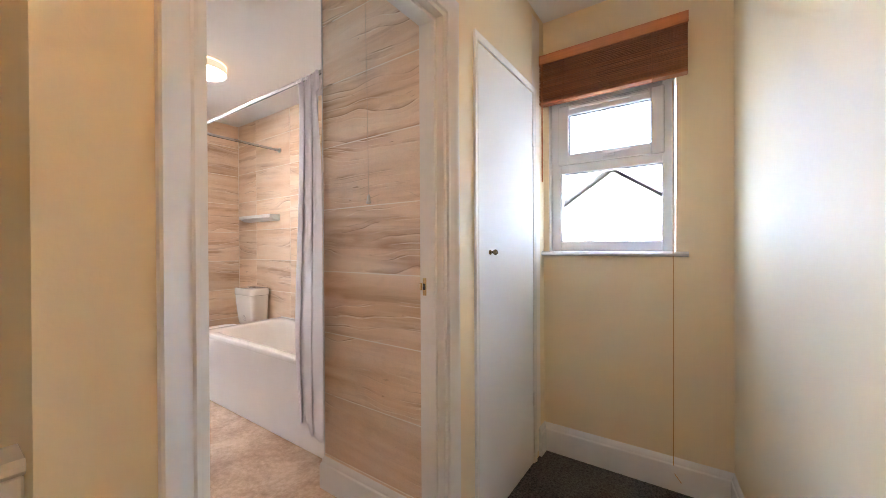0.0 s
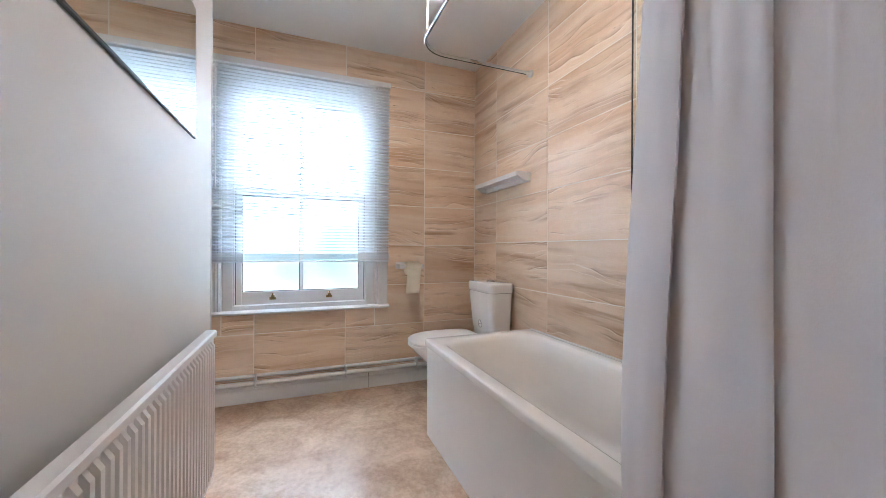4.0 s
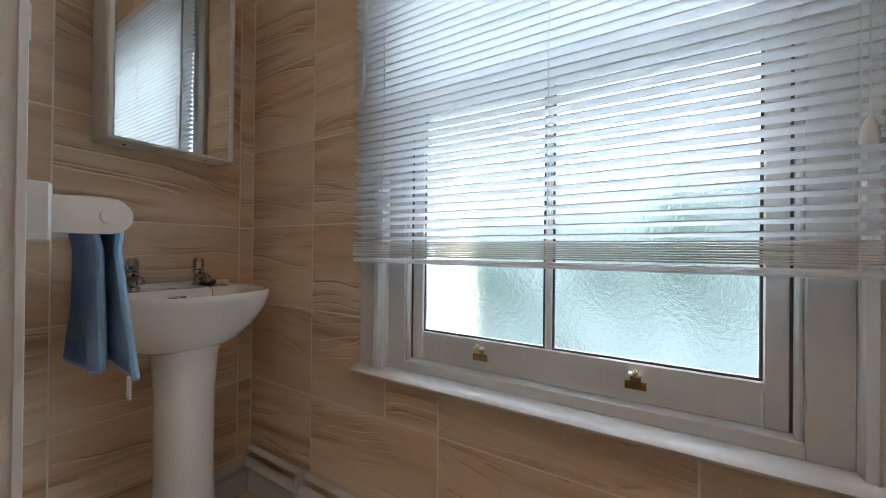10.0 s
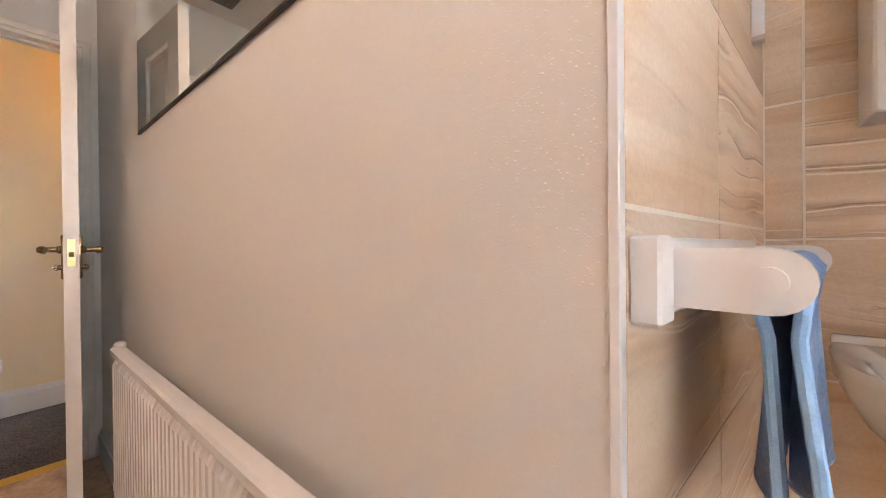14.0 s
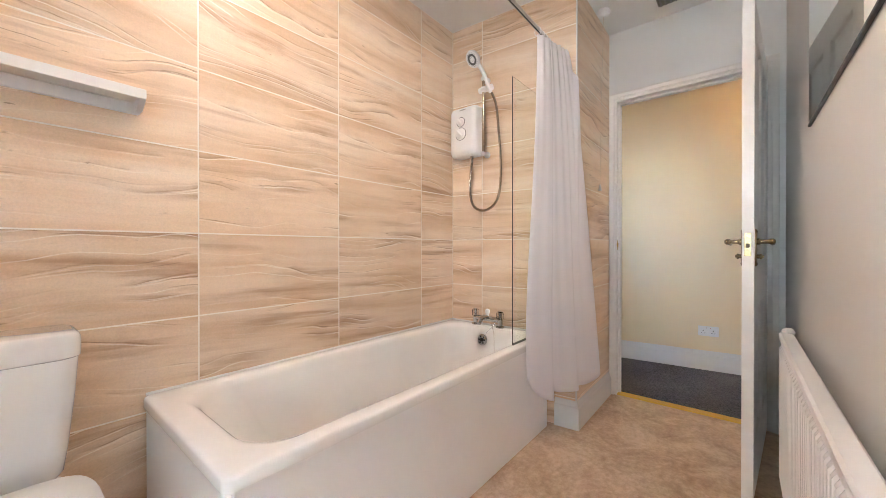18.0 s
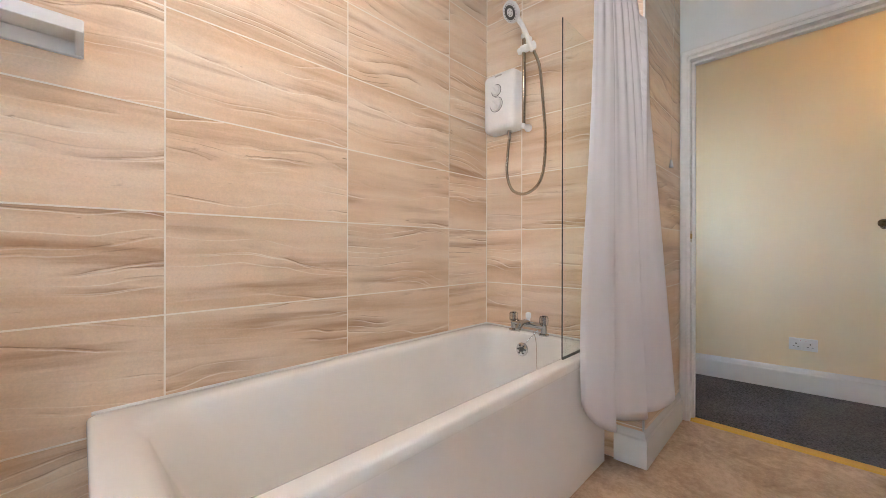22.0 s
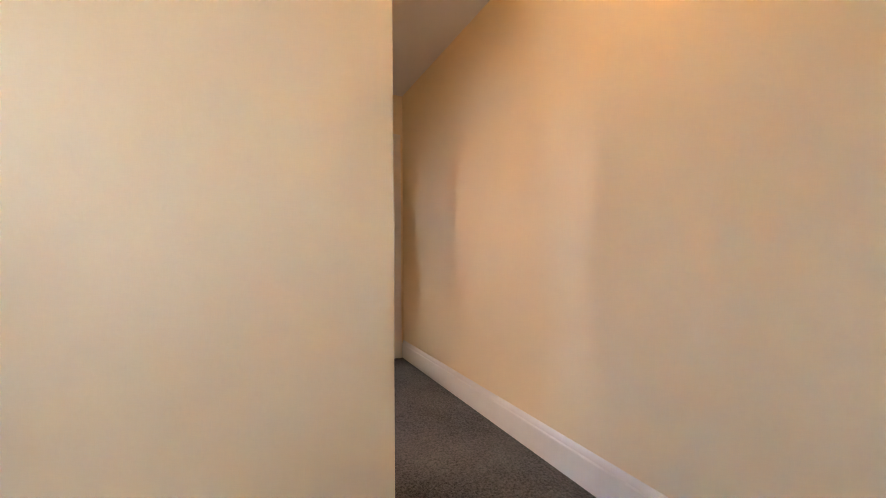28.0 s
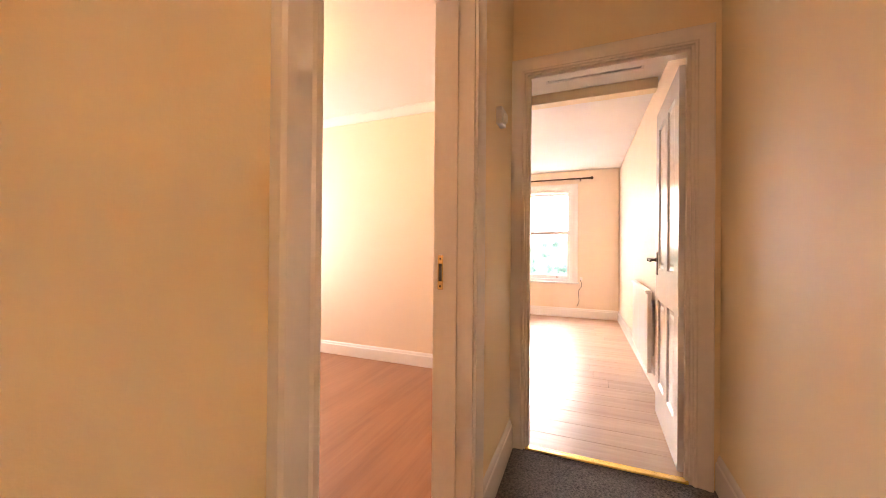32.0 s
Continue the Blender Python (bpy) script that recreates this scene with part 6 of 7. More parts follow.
# extractor vent, pull switch with its cord
vent = thing("extractor_vent", (-0.76, 0.62, ZC), "grey square extractor vent on the ceiling", "vent")
part("frame", slab((-0.835, 0.545, ZC - 0.02), (-0.685, 0.695, ZC), 0.004), PLASTIC, vent)
part("cover", slab((-0.84, 0.54, ZC - 0.05), (-0.68, 0.7, ZC - 0.028), 0.006), VENTGREY, vent)
for k in range(6):
    part("slat", slab((-0.835, 0.553 + 0.025 * k, ZC - 0.0535), (-0.685, 0.561 + 0.025 * k, ZC - 0.049), 0.001), GREY, vent)
part("neck", slab((-0.82, 0.56, ZC - 0.03), (-0.7, 0.68, ZC - 0.018)), BLACK, vent, smooth=0)
pull = thing("pull_switch", (-0.775, 0.99, ZC), "white ceiling pull switch with a long cord", "switch")
part("base", lathe(bmesh.new(), [(0.04, 0.0), (0.04, 0.012), (0.034, 0.024), (0.014, 0.03), (0.008, 0.036), (0, 0.036)], Matrix.Translation((-0.775, 0.985, ZC)) @ Matrix.Scale(-1, 4, (0, 0, 1)), 24), PLASTIC, pull)
cd = part("cord", tube(bmesh.new(), [(-0.775, 0.985, ZC - 0.034), (-0.775, 0.998, 1.9), (-0.775, 1.004, 1.425)], 0.001, 6), CORD, pull)
part("bob", lathe(bmesh.new(), [(0.003, 0.04), (0.006, 0.03), (0.0095, 0.008), (0.0095, 0.0), (0, 0.0)], Matrix.Translation((-0.775, 1.004, 1.388)), 14), PLASTIC, cd)
hk2 = thing("clip_holder", (-3.02, -0.534, 1.495), "small white plastic clip on the alcove tiles", "holder")
part("clip", slab((-3.045, -0.548, 1.46), (-3.022, -0.522, 1.55), 0.003), PLASTIC, hk2)
part("clip_end", slab((-3.046, -0.546, 1.452), (-3.023, -0.524, 1.464), 0.002), STEEL, hk2)

# heating pipes and clips along the window wall
pp = thing("heating_pipes", (XW + 0.03, 0.5, 0.12), "pair of white painted heating pipes above the skirting", "pipe")
part("upper_pipe", tube(bmesh.new(), [(XW + 0.014, YK + 0.02, 0.178), (XW + 0.014, YB - 0.01, 0.178)], 0.0125, 12), SASH, pp)
part("lower_pipe", tube(bmesh.new(), [(XW + 0.034, YK + 0.03, 0.136), (XW + 0.034, YB - 0.01, 0.136)], 0.0175, 14), SASH, pp)
part("lower_pipe", tube(bmesh.new(), [(XW + 0.034, YK + 0.034, 0.136), (XT - 0.03, YK + 0.034, 0.136)], 0.0175, 14), SASH, pp)
for y in (-0.32, 0.235, 0.818, 1.35):
    part("pipe_clip", slab((XW + 0.002, y - 0.008, 0.112), (XW + 0.055, y + 0.008, 0.192), 0.004), SASH, pp)
part("joint_cover", slab((XW + 0.012, 0.985, 0.004), (XW + 0.02, 0.988, 0.115)), RUBBER, pp, smooth=0)


# ---- landing: window, wooden blind, socket, thermostat, alarm ----
def hall_window():
    w = thing("window_2", (0, YH, 1.17), "white uPVC window with an opening top light", "window", kind="structure")
    x0, x1, z0, z1 = -0.325, 0.311, 1.169, 2.077
    y0, y1 = YH + 0.045, YH + 0.105
    bm = bmesh.new()
    for a, b, c, d in ((x0, x0 + 0.055, z0, z1), (x1 - 0.055, x1, z0, z1), (x0 + 0.055, x1 - 0.055, z0, z0 + 0.055), (x0 + 0.055, x1 - 0.055, z1 - 0.055, z1), (x0 + 0.055, x1 - 0.055, 1.631, 1.688)):
        box(bm, (a, y0, c), (b, y1, d), 0.004)
    part("window_frame", bm, UPVC, w)
    bm = bmesh.new()
    ax, bx, az, bz = x0 + 0.045, x1 - 0.045, 1.681, z1 - 0.045
    for a, b, c, d in ((ax, ax + 0.06, az, bz), (bx - 0.06, bx, az, bz), (ax + 0.06, bx - 0.06, az, az + 0.06), (ax + 0.06, bx - 0.06, bz - 0.06, bz)):
        box(bm, (a, y0 - 0.018, c), (b, y1 - 0.02, d), 0.005)
    tl = part("top_light", bm, UPVC, w)
    part("trickle_vent", slab((ax + 0.07, y0 - 0.028, bz - 0.032), (bx - 0.07, y0 - 0.018, bz - 0.012), 0.004), UPVC, tl)
    hb = bmesh.new()
    box(hb, (-0.03, y0 - 0.034, az + 0.018), (0.035, y0 - 0.018, az + 0.046), 0.005)
    tube(hb, [(0.0, y0 - 0.04, az + 0.03), (0.03, y0 - 0.05, az + 0.036), (0.11, y0 - 0.048, az + 0.04)], [0.009, 0.0095, 0.006], 10)
    part("window_handle", hb, UPVC, tl)
    for a, b, c, d, par, yy in ((x0 + 0.055, x1 - 0.055, z0 + 0.055, 1.631, w, y0 + 0.02), (ax + 0.06, bx - 0.06, az + 0.06, bz - 0.06, tl, y0 + 0.005)):
        gb = sweep(bmesh.new(), [(a, c), (a, d), (b, d), (b, c)], [(0, 0), (0, 0.006), (-0.004, 0.006), (-0.004, 0)], lambda u, v, h: Vector((u, yy - h, v)), True)
        part("gasket", gb, RUBBER, par)
        p = part("pane", slab((a - 0.005, yy + 0.004, c - 0.005), (b + 0.005, yy + 0.008, d + 0.005)), PANE, par, smooth=0)
        p.visible_shadow = False
    part("reveal", panel_wall((x0 - 0.002, YH + 0.002), (x1 + 0.002, YH + 0.002), 0.043, z0 - 0.002, z1 + 0.002, [(0.004, x1 - x0, z0 + 0.002, z1)]), WHITE, w, smooth=0)
    sb = bmesh.new()
    prof = [(YH + 0.04, 1.143), (YH - 0.03, 1.143), (YH - 0.042, 1.147), (YH - 0.046, 1.155), (YH - 0.042, 1.164), (YH - 0.03, 1.168), (YH + 0.04, 1.168)]
    loops(sb, [[Vector((x, y, z)) for y, z in prof] for x in (-0.392, 0.37)])
    part("window_sill", sb, WHITE, w, smooth=40)


hall_window()


def wooden_blind():
    y = YH - 0.04
    t = thing("wooden_blind", (0, y, 2.01), "stained wooden venetian blind drawn up above the landing window", "blind")
    x0, x1 = -0.388, 0.368
    part("valance", slab((x0 - 0.004, y - 0.038, 2.262), (x1 + 0.004, y - 0.03, 2.318), 0.002), BLINDWOOD, t)
    part("headrail", slab((x0, y - 0.028, 2.277), (x1, y + 0.03, 2.316), 0.002), BLINDWOOD, t)
    bm = slab((-(x1 - x0) / 2, -0.025, -0.0015), ((x1 - x0) / 2, 0.025, 0.0015), 0.001, 1)
    me = finish(bm, "slat", BLINDWOOD, 30)
    for i in range(24):
        s = new("slat", me)
        s.parent = t
        z = 2.05 + 0.0094 * i
        s.location = ((x0 + x1) / 2, random.uniform(-0.002, 0.002) - 0.004, z - 2.01)
        s.rotation_euler = (radians(random.uniform(-5, 5) + 4), 0, radians(random.uniform(-0.3, 0.3)))
    part("bottom_rail", slab((x0, y - 0.03, 2.032), (x1, y + 0.022, 2.046), 0.003), BLINDWOOD, t)
    for x in (-0.22, 0.22):
        part("tape", slab((x - 0.002, y - 0.034, 2.012), (x + 0.002, y - 0.031, 2.268)), BLINDWOOD, t, smooth=0)
    part("tilt_wand", tube(bmesh.new(), [(x0 + 0.05, y - 0.045, 2.268), (x0 + 0.05, y - 0.045, 1.575)], 0.0045, 8), BLINDWOOD, t)
    part("pull_cord", tube(bmesh.new(), [(x1 - 0.06, y - 0.03, 2.0), (x1 - 0.062, YH - 0.05, 1.17), (x1 - 0.062, YH - 0.016, 1.1), (x1 - 0.064, YH - 0.014, 0.06), (x1 - 0.03, YH - 0.04, 0.03)], 0.0022, 6), RING, t, "thin cord hanging to the floor")


wooden_blind()


def on_hall(y, off=0.0, z=0.0):
    f = (y - HA[1]) / (HB[1] - HA[1])
    d = Vector((HB[0] - HA[0], HB[1] - HA[1])).normalized()
    n = Vector((-d.y, d.x))
    return Vector((HA[0] + (HB[0] - HA[0]) * f + n.x * off, y + n.y * off, z))


def socket(y, z):
    t = thing("double_socket", on_hall(y, 0, z), "white double wall socket above the skirting", "socket")
    a = math.atan2(HB[0] - HA[0], HB[1] - HA[1])
    t.rotation_euler = (0, 0, -a)
    ORIGIN[t.name] = Vector((0, 0, 0))
    part("plate", slab((-0.01, -0.073, -0.043), (0, 0.073, 0.043), 0.003), PLASTIC, t)
    for s in (-1, 1):
        hb = bmesh.new()
        cy = s * 0.036
        box(hb, (-0.0108, cy - 0.003, 0.0), (-0.0098, cy + 0.003, 0.009))
        for k in (-1, 1):
            box(hb, (-0.0108, cy + k * 0.011 - 0.004, -0.018), (-0.0098, cy + k * 0.011 + 0.004, -0.014))
        part("pin_holes", hb, BLACK, t, smooth=0)
        part("rocker", slab((-0.014, s * 0.014 - 0.006, 0.014), (-0.009, s * 0.014 + 0.006, 0.032), 0.002), PLASTIC, t)
        part("rocker_mark", slab((-0.0145, s * 0.014 - 0.003, 0.027), (-0.0138, s * 0.014 + 0.003, 0.03)), surface("red_mark", (0.5, 0.03, 0.03), 0.4, bstrength=0), t, smooth=0)


socket(0.528, 0.303)

th = thing("thermostat", on_corridor(1.87, 1.69, 0), "white room thermostat on the corridor wall", "thermostat")
p = on_corridor(1.87, 1.69, 0.0)
part("body", slab(p + Vector((-0.04, -0.03, -0.04)), p + Vector((0.04, 0.0, 0.04)), 0.004), PLASTIC, th)
part("dial", lathe(bmesh.new(), [(0.024, 0), (0.024, 0.008), (0.02, 0.011), (0, 0.011)], axis_to(p + Vector((0.008, -0.03, -0.004)), (0, -1, 0)), 24), PLASTIC, th)
bx = thing("switch_box", on_corridor(0.235, 1.4, 0), "white wall box on the corridor wall", "wall box")
p = on_corridor(0.235, 1.4, 0.0)
part("body", slab(p + Vector((-0.055, -0.02, -0.066)), p + Vector((0.068, 0.001, 0.075)), 0.004), PLASTIC, bx)
al = thing("smoke_alarm", (1.76, -0.25, ZC), "white round smoke alarm on the corridor ceiling", "smoke alarm")
part("base", lathe(bmesh.new(), [(0.052, 0.0), (0.052, 0.01), (0.05, 0.012)], Matrix.Translation((1.76, -0.25, ZC)) @ Matrix.Scale(-1, 4, (0, 0, 1)), 32), PLASTIC, al)
part("cover", lathe(bmesh.new(), [(0.047, 0.012), (0.05, 0.016), (0.05, 0.028), (0.044, 0.036), (0.02, 0.04), (0, 0.04)], Matrix.Translation((1.76, -0.25, ZC)) @ Matrix.Scale(-1, 4, (0, 0, 1)), 32), PLASTIC, al)

# bare bulb on a short pendant over the landing, above the view
PB = Vector((0.52, -0.24, 2.3))
bl = thing("pendant_bulb", (PB.x, PB.y, ZL), "lit bare bulb on a short white pendant flex", "lamp")
part("rose", lathe(bmesh.new(), [(0.045, 0.0), (0.045, 0.01), (0.03, 0.022), (0.02, 0.024)], Matrix.Translation((PB.x, PB.y, ZL)) @ Matrix.Scale(-1, 4, (0, 0, 1)), 24), PLASTIC, bl)
part("flex", tube(bmesh.new(), [(PB.x, PB.y, ZL - 0.02), (PB.x, PB.y, PB.z + 0.05)], 0.003, 8), PLASTIC, bl)
part("lampholder", lathe(bmesh.new(), [(0.006, 0.06), (0.014, 0.052), (0.017, 0.03), (0.017, 0.0)], Matrix.Translation(PB), 18), PLASTIC, bl)
part("bulb", lathe(bmesh.new(), [(0.012, 0.0), (0.016, 0.01), (0.026, 0.028), (0.03, 0.044), (0.026, 0.06), (0.012, 0.071), (0, 0.073)], Matrix.Translation(PB) @ Matrix.Scale(-1, 4, (0, 0, 1)), 20), BULB, bl, "glowing warm bulb")

# unseen bulbs in short ceiling holders in the bedrooms
def ceiling_bulb(x, y, z, watts):
    t = thing("ceiling_bulb", (x, y, z), "unseen lit bare bulb in a short white ceiling holder", "lamp", "bedroom lamps")
    m = Matrix.Translation((x, y, z)) @ Matrix.Scale(-1, 4, (0, 0, 1))
    part("rose", lathe(bmesh.new(), [(0.04, 0.0), (0.04, 0.01), (0.024, 0.02), (0.018, 0.026), (0.018, 0.046)], m, 24), PLASTIC, t)
    part("bulb", lathe(bmesh.new(), [(0.012, 0.046), (0.016, 0.054), (0.026, 0.072), (0.029, 0.086), (0.025, 0.102), (0.012, 0.112), (0, 0.114)], m, 20), ROOM_BULB, t, "glowing warm bulb")
    lamp = bpy.data.lights.new("bulb_light", "POINT")
    lamp.energy, lamp.color, lamp.shadow_soft_size = watts, (1.0, 0.55, 0.24), 0.02
    new("bulb_light", lamp).location = (x, y, z - 0.138)


# this bulb throws the warm patch on the corridor wall
ceiling_bulb(2.66, 1.75, 2.44, ROOM_WATTS[0])
# added lamp, out of view, only to brighten the front bedroom
ceiling_bulb(6.0, 1.75, 2.42, ROOM_WATTS[1])

# stair newel and a few steps going down
nw = thing("newel_post", (-0.46, -0.06, -0.2), "white square newel post at the stair head", "newel post")
part("post", slab((-0.495, -0.095, -0.2), (-0.425, -0.025, 0.86), 0.004), WHITE, nw)
part("cap", slab((-0.503, -0.103, 0.86), (-0.417, -0.017, 0.885), 0.008), WHITE, nw)
st = thing("staircase", (-1.6, -0.4, -2.6), "dark carpeted straight stairs going down", "stairs")
for i in range(12):
    x = XO - 0.06 - 0.235 * i
    z = -0.2 * (i + 1)
    part("step", slab((x - 0.26, YR + 0.02, z - 0.2), (x, -0.02, z), 0.008), CARPET, st)
hr = thing("handrail", (-1.2, YR + 0.06, 0.3), "white sloping handrail on the stair wall", "handrail")
part("rail", tube(bmesh.new(), [(-0.6, YR + 0.06, 0.62), (-3.2, YR + 0.06, -1.6)], 0.024, 12), WHITE, hr)


# ---- bedrooms ----
def bedroom_window():
    w = thing("window_3", (BX1, 0.6, 0.6), "white sash window in the front bedroom", "window", kind="structure")
    y0, y1, z0, z1 = BWIN
    prof = [(0, 0), (0, 0.016), (0.02, 0.022), (0.07, 0.018), (0.085, 0.01), (0.085, 0)]
    bm = sweep(bmesh.new(), [(y0, z0), (y0, z1), (y1, z1), (y1, z0)], prof, lambda u, v, h: Vector((BX1 - 0.002 - h, u, v)))
    part("casing", bm, WHITE, w)
    bm = bmesh.new()
    for a, b, c, d in ((y0, y0 + 0.04, z0, z1), (y1 - 0.04, y1, z0, z1), (y0 + 0.04, y1 - 0.04, z1 - 0.05, z1), (y0 + 0.04, y1 - 0.04, z0, z0 + 0.04)):
        box(bm, (BX1 + 0.01, a, c), (BX1 + 0.14, b, d), 0.003)
    part("window_frame", bm, WHITE, w)
    for nm, x, za, zb in (("lower_sash", BX1 + 0.03, z0 + 0.042, 1.4), ("upper_sash", BX1 + 0.08, 1.36, z1 - 0.052)):
        ya, yb, s = y0 + 0.042, y1 - 0.042, 0.045
        bm = bmesh.new()
        for a, b, c, d in ((ya, ya + s, za, zb), (yb - s, yb, za, zb), (ya + s, yb - s, za, za + 0.06), (ya + s, yb - s, zb - 0.045, zb)):
            box(bm, (x, a, c), (x + 0.036, b, d), 0.003)
        sh = part(nm, bm, WHITE, w)
        pn = part("pane", slab((x + 0.016, ya + s - 0.004, za + 0.056), (x + 0.02, yb - s + 0.004, zb - 0.041)), PANE, sh, smooth=0)
        pn.visible_shadow = False
        if nm == "lower_sash":
            part("sash_lift", slab((x - 0.012, 0.32, za + 0.02), (x, 0.37, za + 0.035), 0.004), BRASS, sh)
    part("window_sill", slab((BX1 - 0.06, y0 - 0.11, z0 - 0.03), (BX1 + 0.012, y1 + 0.11, z0), 0.008), WHITE, w)


bedroom_window()
rod = thing("curtain_pole", (BX1 - 0.08, 0.6, 2.275), "dark wooden curtain pole above the bedroom window", "curtain pole")
part("pole", tube(bmesh.new(), [(BX1 - 0.08, -0.16, 2.275), (BX1 - 0.08, 1.4, 2.275)], 0.0135, 12), DARKBRONZE, rod)
part("finial", lathe(bmesh.new(), [(0.014, 0), (0.02, 0.01), (0.016, 0.022), (0.026, 0.04), (0.02, 0.06), (0, 0.066)], axis_to((BX1 - 0.08, -0.155, 2.275), (0, -1, 0)), 14), DARKBRONZE, rod)
for y in (-0.02, 1.3):
    part("bracket", slab((BX1 - 0.085, y - 0.01, 2.252), (BX1, y + 0.01, 2.28), 0.004), DARKBRONZE, rod)
cb = thing("loose_cable", (BX1 - 0.02, -0.04, 0.3), "thin cable hanging under the bedroom window", "cable")
part("cable", tube(bmesh.new(), curve_pts([(BX1 - 0.05, -0.03, 0.6), (BX1 - 0.02, -0.05, 0.5), (BX1 - 0.012, 0.0, 0.4), (BX1 - 0.012, -0.01, 0.25), (BX1 - 0.02, 0.02, 0.16)], 6), 0.004, 6), RUBBER, cb)
part("plug", slab((BX1 - 0.05, -0.06, 0.59), (BX1 - 0.0, -0.02, 0.64), 0.006), PLASTIC, cb)
hatch = thing("loft_hatch", (3.77, -0.22, 2.42), "white loft hatch in the bedroom ceiling", "hatch")
part("panel", slab((3.53, -0.53, 2.414), (4.01, 0.08, 2.42), 0.002), CEIL, hatch)
part("hatch_trim", sweep(bmesh.new(), [(3.51, -0.55), (3.51, 0.1), (4.03, 0.1), (4.03, -0.55)], [(0, 0), (0, 0.012), (0.02, 0.012), (0.02, 0)], lambda u, v, h: Vector((u, v, 2.42 - h)), True), WHITE, hatch)
part("catch", slab((3.975, -0.275, 2.402), (4.005, -0.245, 2.414), 0.003), PLASTIC, hatch)

# ---- outdoors ----
tagged(part("ground", slab((-60, -60, -3.0), (60, 60, -2.8)), EARTH, smooth=0), "paved yards round the house", "ground", kind="structure")


def backdrop(name, lo, hi, strength, label, ground, **looks):
    m = far_view(name + "_view", strength, ground, **looks)
    return tagged(part(name, slab(lo, hi), m, smooth=0), label, "backdrop", kind="structure")


backdrop("backdrop_rear", (-5.62, -2.4, -0.6), (-5.6, 3.6, 5.2), BATH_SKY, "bright hazy garden and sky behind the house", 2.35, dark=(0.003, 0.0055, 0.005), mid=(0.017, 0.022, 0.024), grain=2.2)
backdrop("backdrop_front", (11.5, -6, -1.2), (11.52, 6, 5.5), BED_SKY, "bright hazy street trees and sky", 2.1, dark=(0.0016, 0.0045, 0.0042), mid=(0.011, 0.021, 0.02), grain=2.5)
# unseen glowing sheet that lights the second bedroom through its added opening
backdrop("backdrop_side", (0.4, 4.6, -0.5), (7.4, 4.62, 7.0), ROOM_SKY, "unseen glowing sky added to light the second bedroom", 0.2)
backdrop("backdrop_stair", (-4.6, -1.0, -2.7), (-4.58, 0.3, -0.4), 0.9, "daylight beyond the glazed stair-foot door", -2.0)


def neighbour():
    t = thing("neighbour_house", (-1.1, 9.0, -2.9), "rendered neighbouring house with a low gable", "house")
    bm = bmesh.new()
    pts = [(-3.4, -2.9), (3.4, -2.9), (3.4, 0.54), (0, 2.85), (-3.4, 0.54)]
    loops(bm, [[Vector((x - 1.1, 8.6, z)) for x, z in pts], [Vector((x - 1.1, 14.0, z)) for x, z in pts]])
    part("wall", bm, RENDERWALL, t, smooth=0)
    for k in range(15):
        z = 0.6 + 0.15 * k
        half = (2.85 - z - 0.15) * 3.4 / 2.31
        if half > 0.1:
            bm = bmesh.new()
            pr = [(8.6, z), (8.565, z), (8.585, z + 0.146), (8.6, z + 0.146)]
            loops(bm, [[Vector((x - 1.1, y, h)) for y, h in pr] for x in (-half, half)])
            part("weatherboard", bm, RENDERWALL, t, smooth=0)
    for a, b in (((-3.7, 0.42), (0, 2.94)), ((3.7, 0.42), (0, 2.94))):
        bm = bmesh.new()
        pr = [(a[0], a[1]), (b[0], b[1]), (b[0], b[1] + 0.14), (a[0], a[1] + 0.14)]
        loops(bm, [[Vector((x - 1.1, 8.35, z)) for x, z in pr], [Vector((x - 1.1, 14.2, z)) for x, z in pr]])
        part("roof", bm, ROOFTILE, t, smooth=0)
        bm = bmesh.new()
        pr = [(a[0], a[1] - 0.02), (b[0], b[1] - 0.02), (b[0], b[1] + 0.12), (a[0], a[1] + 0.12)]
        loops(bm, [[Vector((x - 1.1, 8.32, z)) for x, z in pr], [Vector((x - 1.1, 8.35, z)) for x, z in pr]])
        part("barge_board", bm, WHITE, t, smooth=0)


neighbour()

# ---- pieces: wall tiles, laminate planks ----
TILES = {}


def tile_mesh(w, h):
    key = (round(w, 4), round(h, 4))
    if key not in TILES:
        g, c, d = 0.0025, 0.0005, 0.006
        bm = bmesh.new()
        rings = [[Vector((x, y, z)) for x, z in ((e, e), (w - e, e), (w - e, h - e), (e, h - e))] for e, y in ((g, d), (g, c), (g + c, 0.0))]
        loops(bm, rings, False, True)
        TILES[key] = finish(bm, "tile", TILE, 0)
    return TILES[key]


def cut(rect, hole):
    a, b, c, d = rect
    e, f, g, h = hole
    if b <= e or a >= f or d <= g or c >= h:
        return [rect]
    out = []
    if a < e:
        out.append((a, e, c, d))
    if b > f:
        out.append((f, b, c, d))
    a, b = max(a, e), min(b, f)
    if c < g:
        out.append((a, b, c, g))
    if d > h:
        out.append((a, b, h, d))
    return out


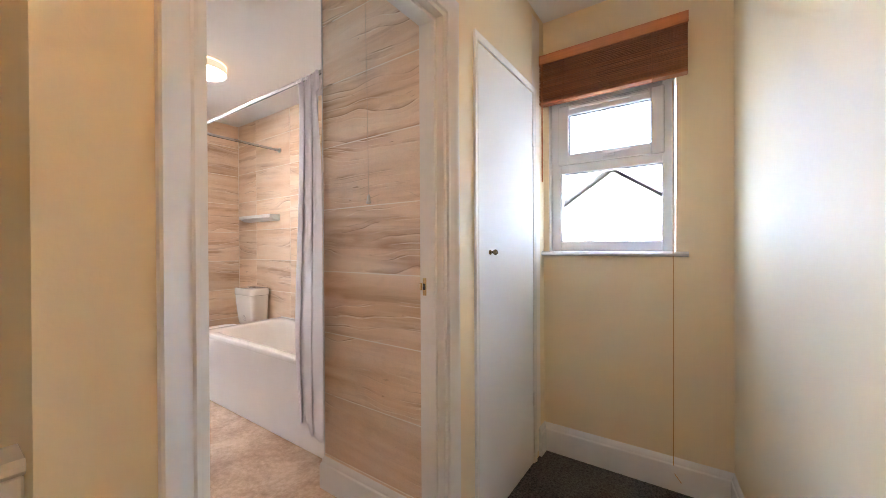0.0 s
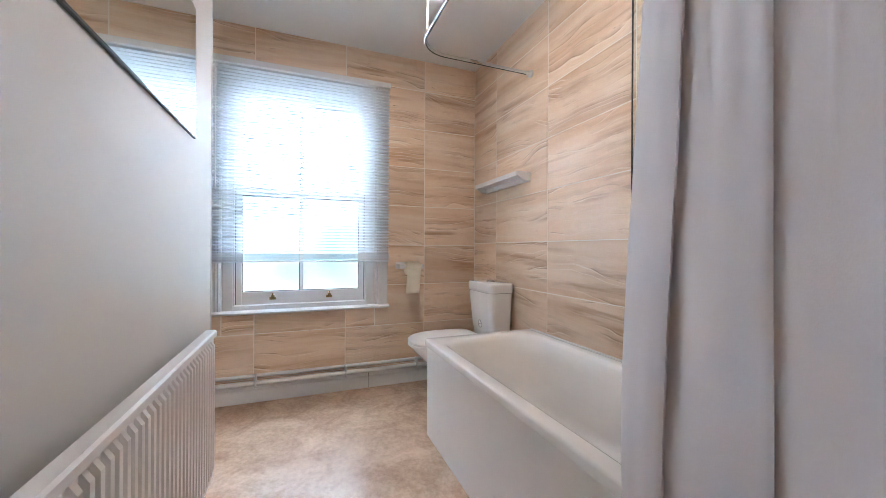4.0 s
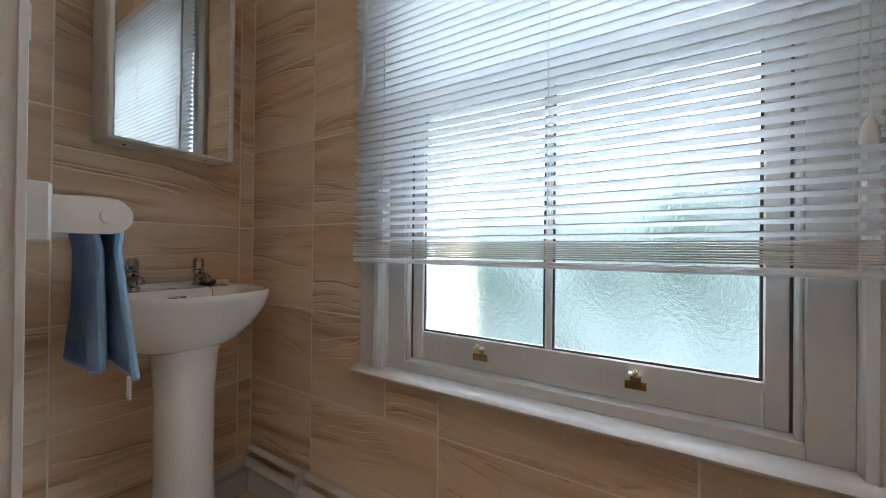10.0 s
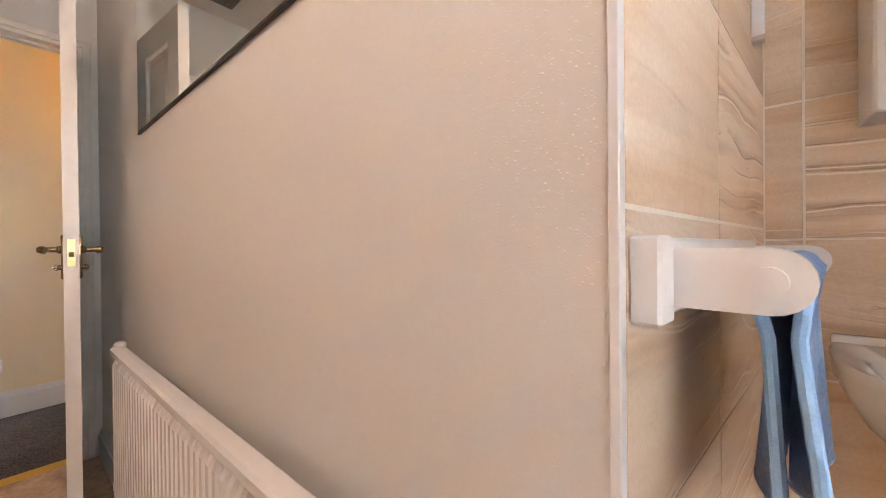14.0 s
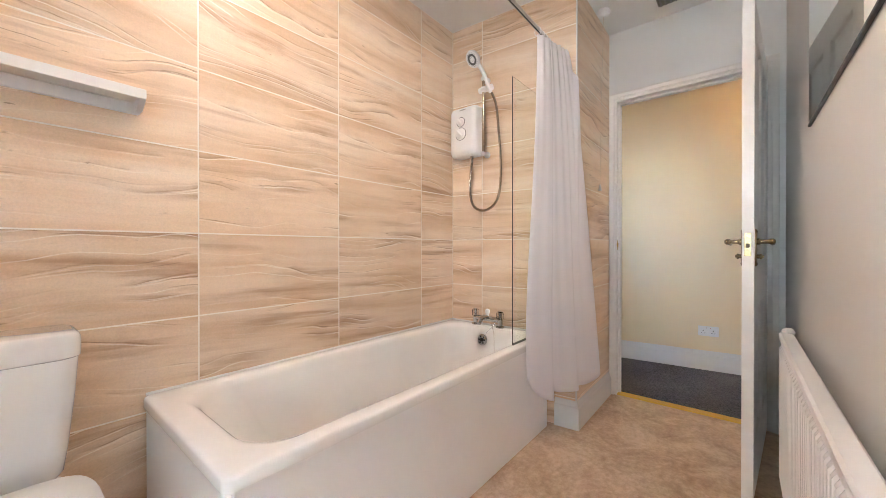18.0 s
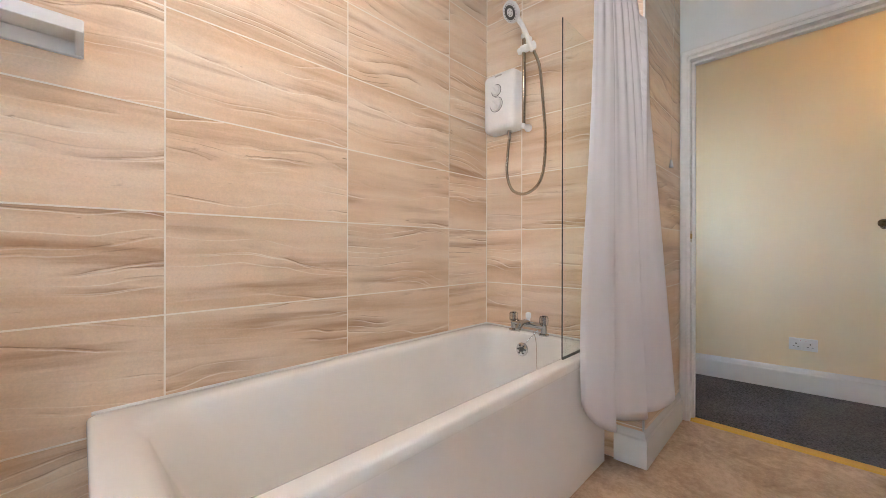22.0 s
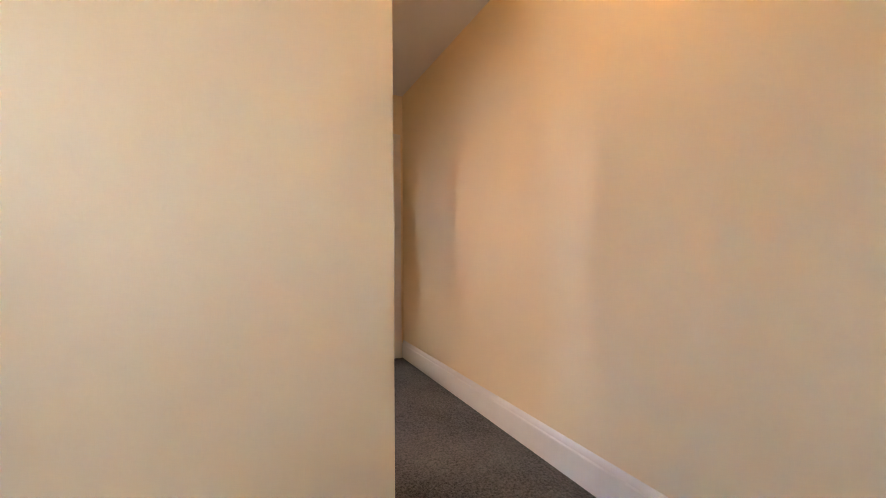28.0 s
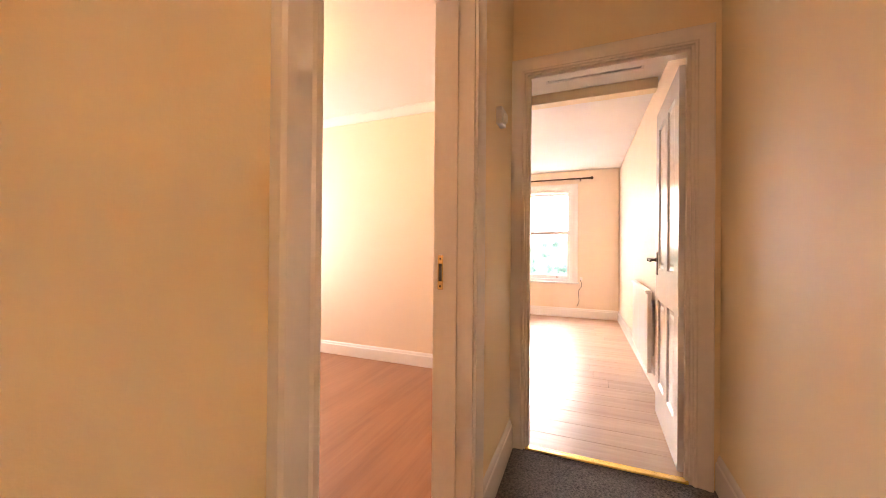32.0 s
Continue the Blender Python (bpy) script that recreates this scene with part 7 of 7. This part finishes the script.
def tile_wall(parent, start, way, us, hole=None, low=0.0, joint=TZ):
    """Courses of tiles on a wall: start and way on plan (the room on the right of the way), upright joints us."""
    way = Vector(way)
    zs = [low] + [joint + TH * k for k in range(-4, 6) if low + 0.02 < joint + TH * k < ZC - 0.01] + [ZC]
    rot = Matrix.Rotation(math.atan2(way.y, way.x), 4, "Z")
    for a, b in zip(us, us[1:]):
        for c, d in zip(zs, zs[1:]):
            rects = [(a, b, c, d)]
            if hole:
                rects = cut(rects[0], hole)
            for u0, u1, z0, z1 in rects:
                if u1 - u0 < 0.006 or z1 - z0 < 0.006:
                    continue
                ob = new("tile", tile_mesh(u1 - u0, z1 - z0))
                p = Vector(start) + way * u0
                ob.parent = parent
                ob.matrix_basis = Matrix.Translation((p.x, p.y, z0)) @ rot


tile_wall(wall_bath, (XW, YB), (1, 0), [0, -3.323 - XW, -2.72 - XW, -2.117 - XW, -1.514 - XW, XS - XW])
tile_wall(wall_window, (XW, YK), (0, 1), [0, -0.312 - YK, 0.222 - YK, 0.817 - YK, 1.42 - YK, YB - YK], (WIN[0] - YK, WIN[1] - YK, WIN[2] - 0.02, WIN[3]), joint=1.061)
tile_wall(wall_shower, (XS, YB), Vector((XN - XS, YN - YB)).normalized(), [0, YB - 1.63, math.hypot(XN - XS, YB - YN)])
tile_wall(wall_nib, (XN, YN), (1, 0), [0.0, XD - XN])
tile_wall(wall_towel, (XT - 0.002, YM - 0.018), Vector((XB - XT, YK - YM)).normalized(), [0, YM - 0.018 + 0.24, math.hypot(XB - XT, YM - 0.018 - YK)])
tile_wall(wall_basin, (XB, YK), (-1, 0), [0, XB + 3.113, XB + 3.63, XB - XW], joint=1.056)
for nm, lo, hi in (("trim_tile", (XN - 0.003, YN - 0.003, 0.16), (XN + 0.005, YN + 0.005, ZC)), ("trim_tile", (XT - 0.003, YM - 0.014, 0.0), (XT + 0.006, YM + 0.003, ZC)), ("trim_tile", (XD - 0.008, YN - 0.006, 0.16), (XD - 0.002, YN - 0.0005, 2.0))):
    tagged(part(nm, slab(lo, hi, 0.001), SASH), "slim white tile edge trim", "trim", kind="structure")

PLANKS = {}
rng = random.Random(4)
x = XE + 0.042
while x < BX1 - 0.01:
    w = min(0.192, BX1 - x)
    y = BY0 - 0.12 - rng.uniform(0.0, 1.0)
    far = BY1 if x > BX0 + 1.19 else 0.36
    while y < far:
        a, b = max(y, BY0 - 0.12), min(y + 1.285, far)
        if b - a > 0.02:
            key = (round(w, 3), round(b - a, 3))
            if key not in PLANKS:
                bm = bmesh.new()
                g = 0.0012
                rings = [[Vector((px, py, z)) for px, py in ((e, e), (w - e, e), (w - e, b - a - e), (e, b - a - e))] for e, z in ((g, -0.008), (g, -0.0012), (g + 0.0015, 0.0))]
                loops(bm, rings, False, True)
                PLANKS[key] = finish(bm, "plank", LAMINATE, 0)
            ob = new("plank", PLANKS[key])
            ob.parent = floor_bedroom
            ob.location = (x, a, ZH)
        y += 1.285
    x += 0.192
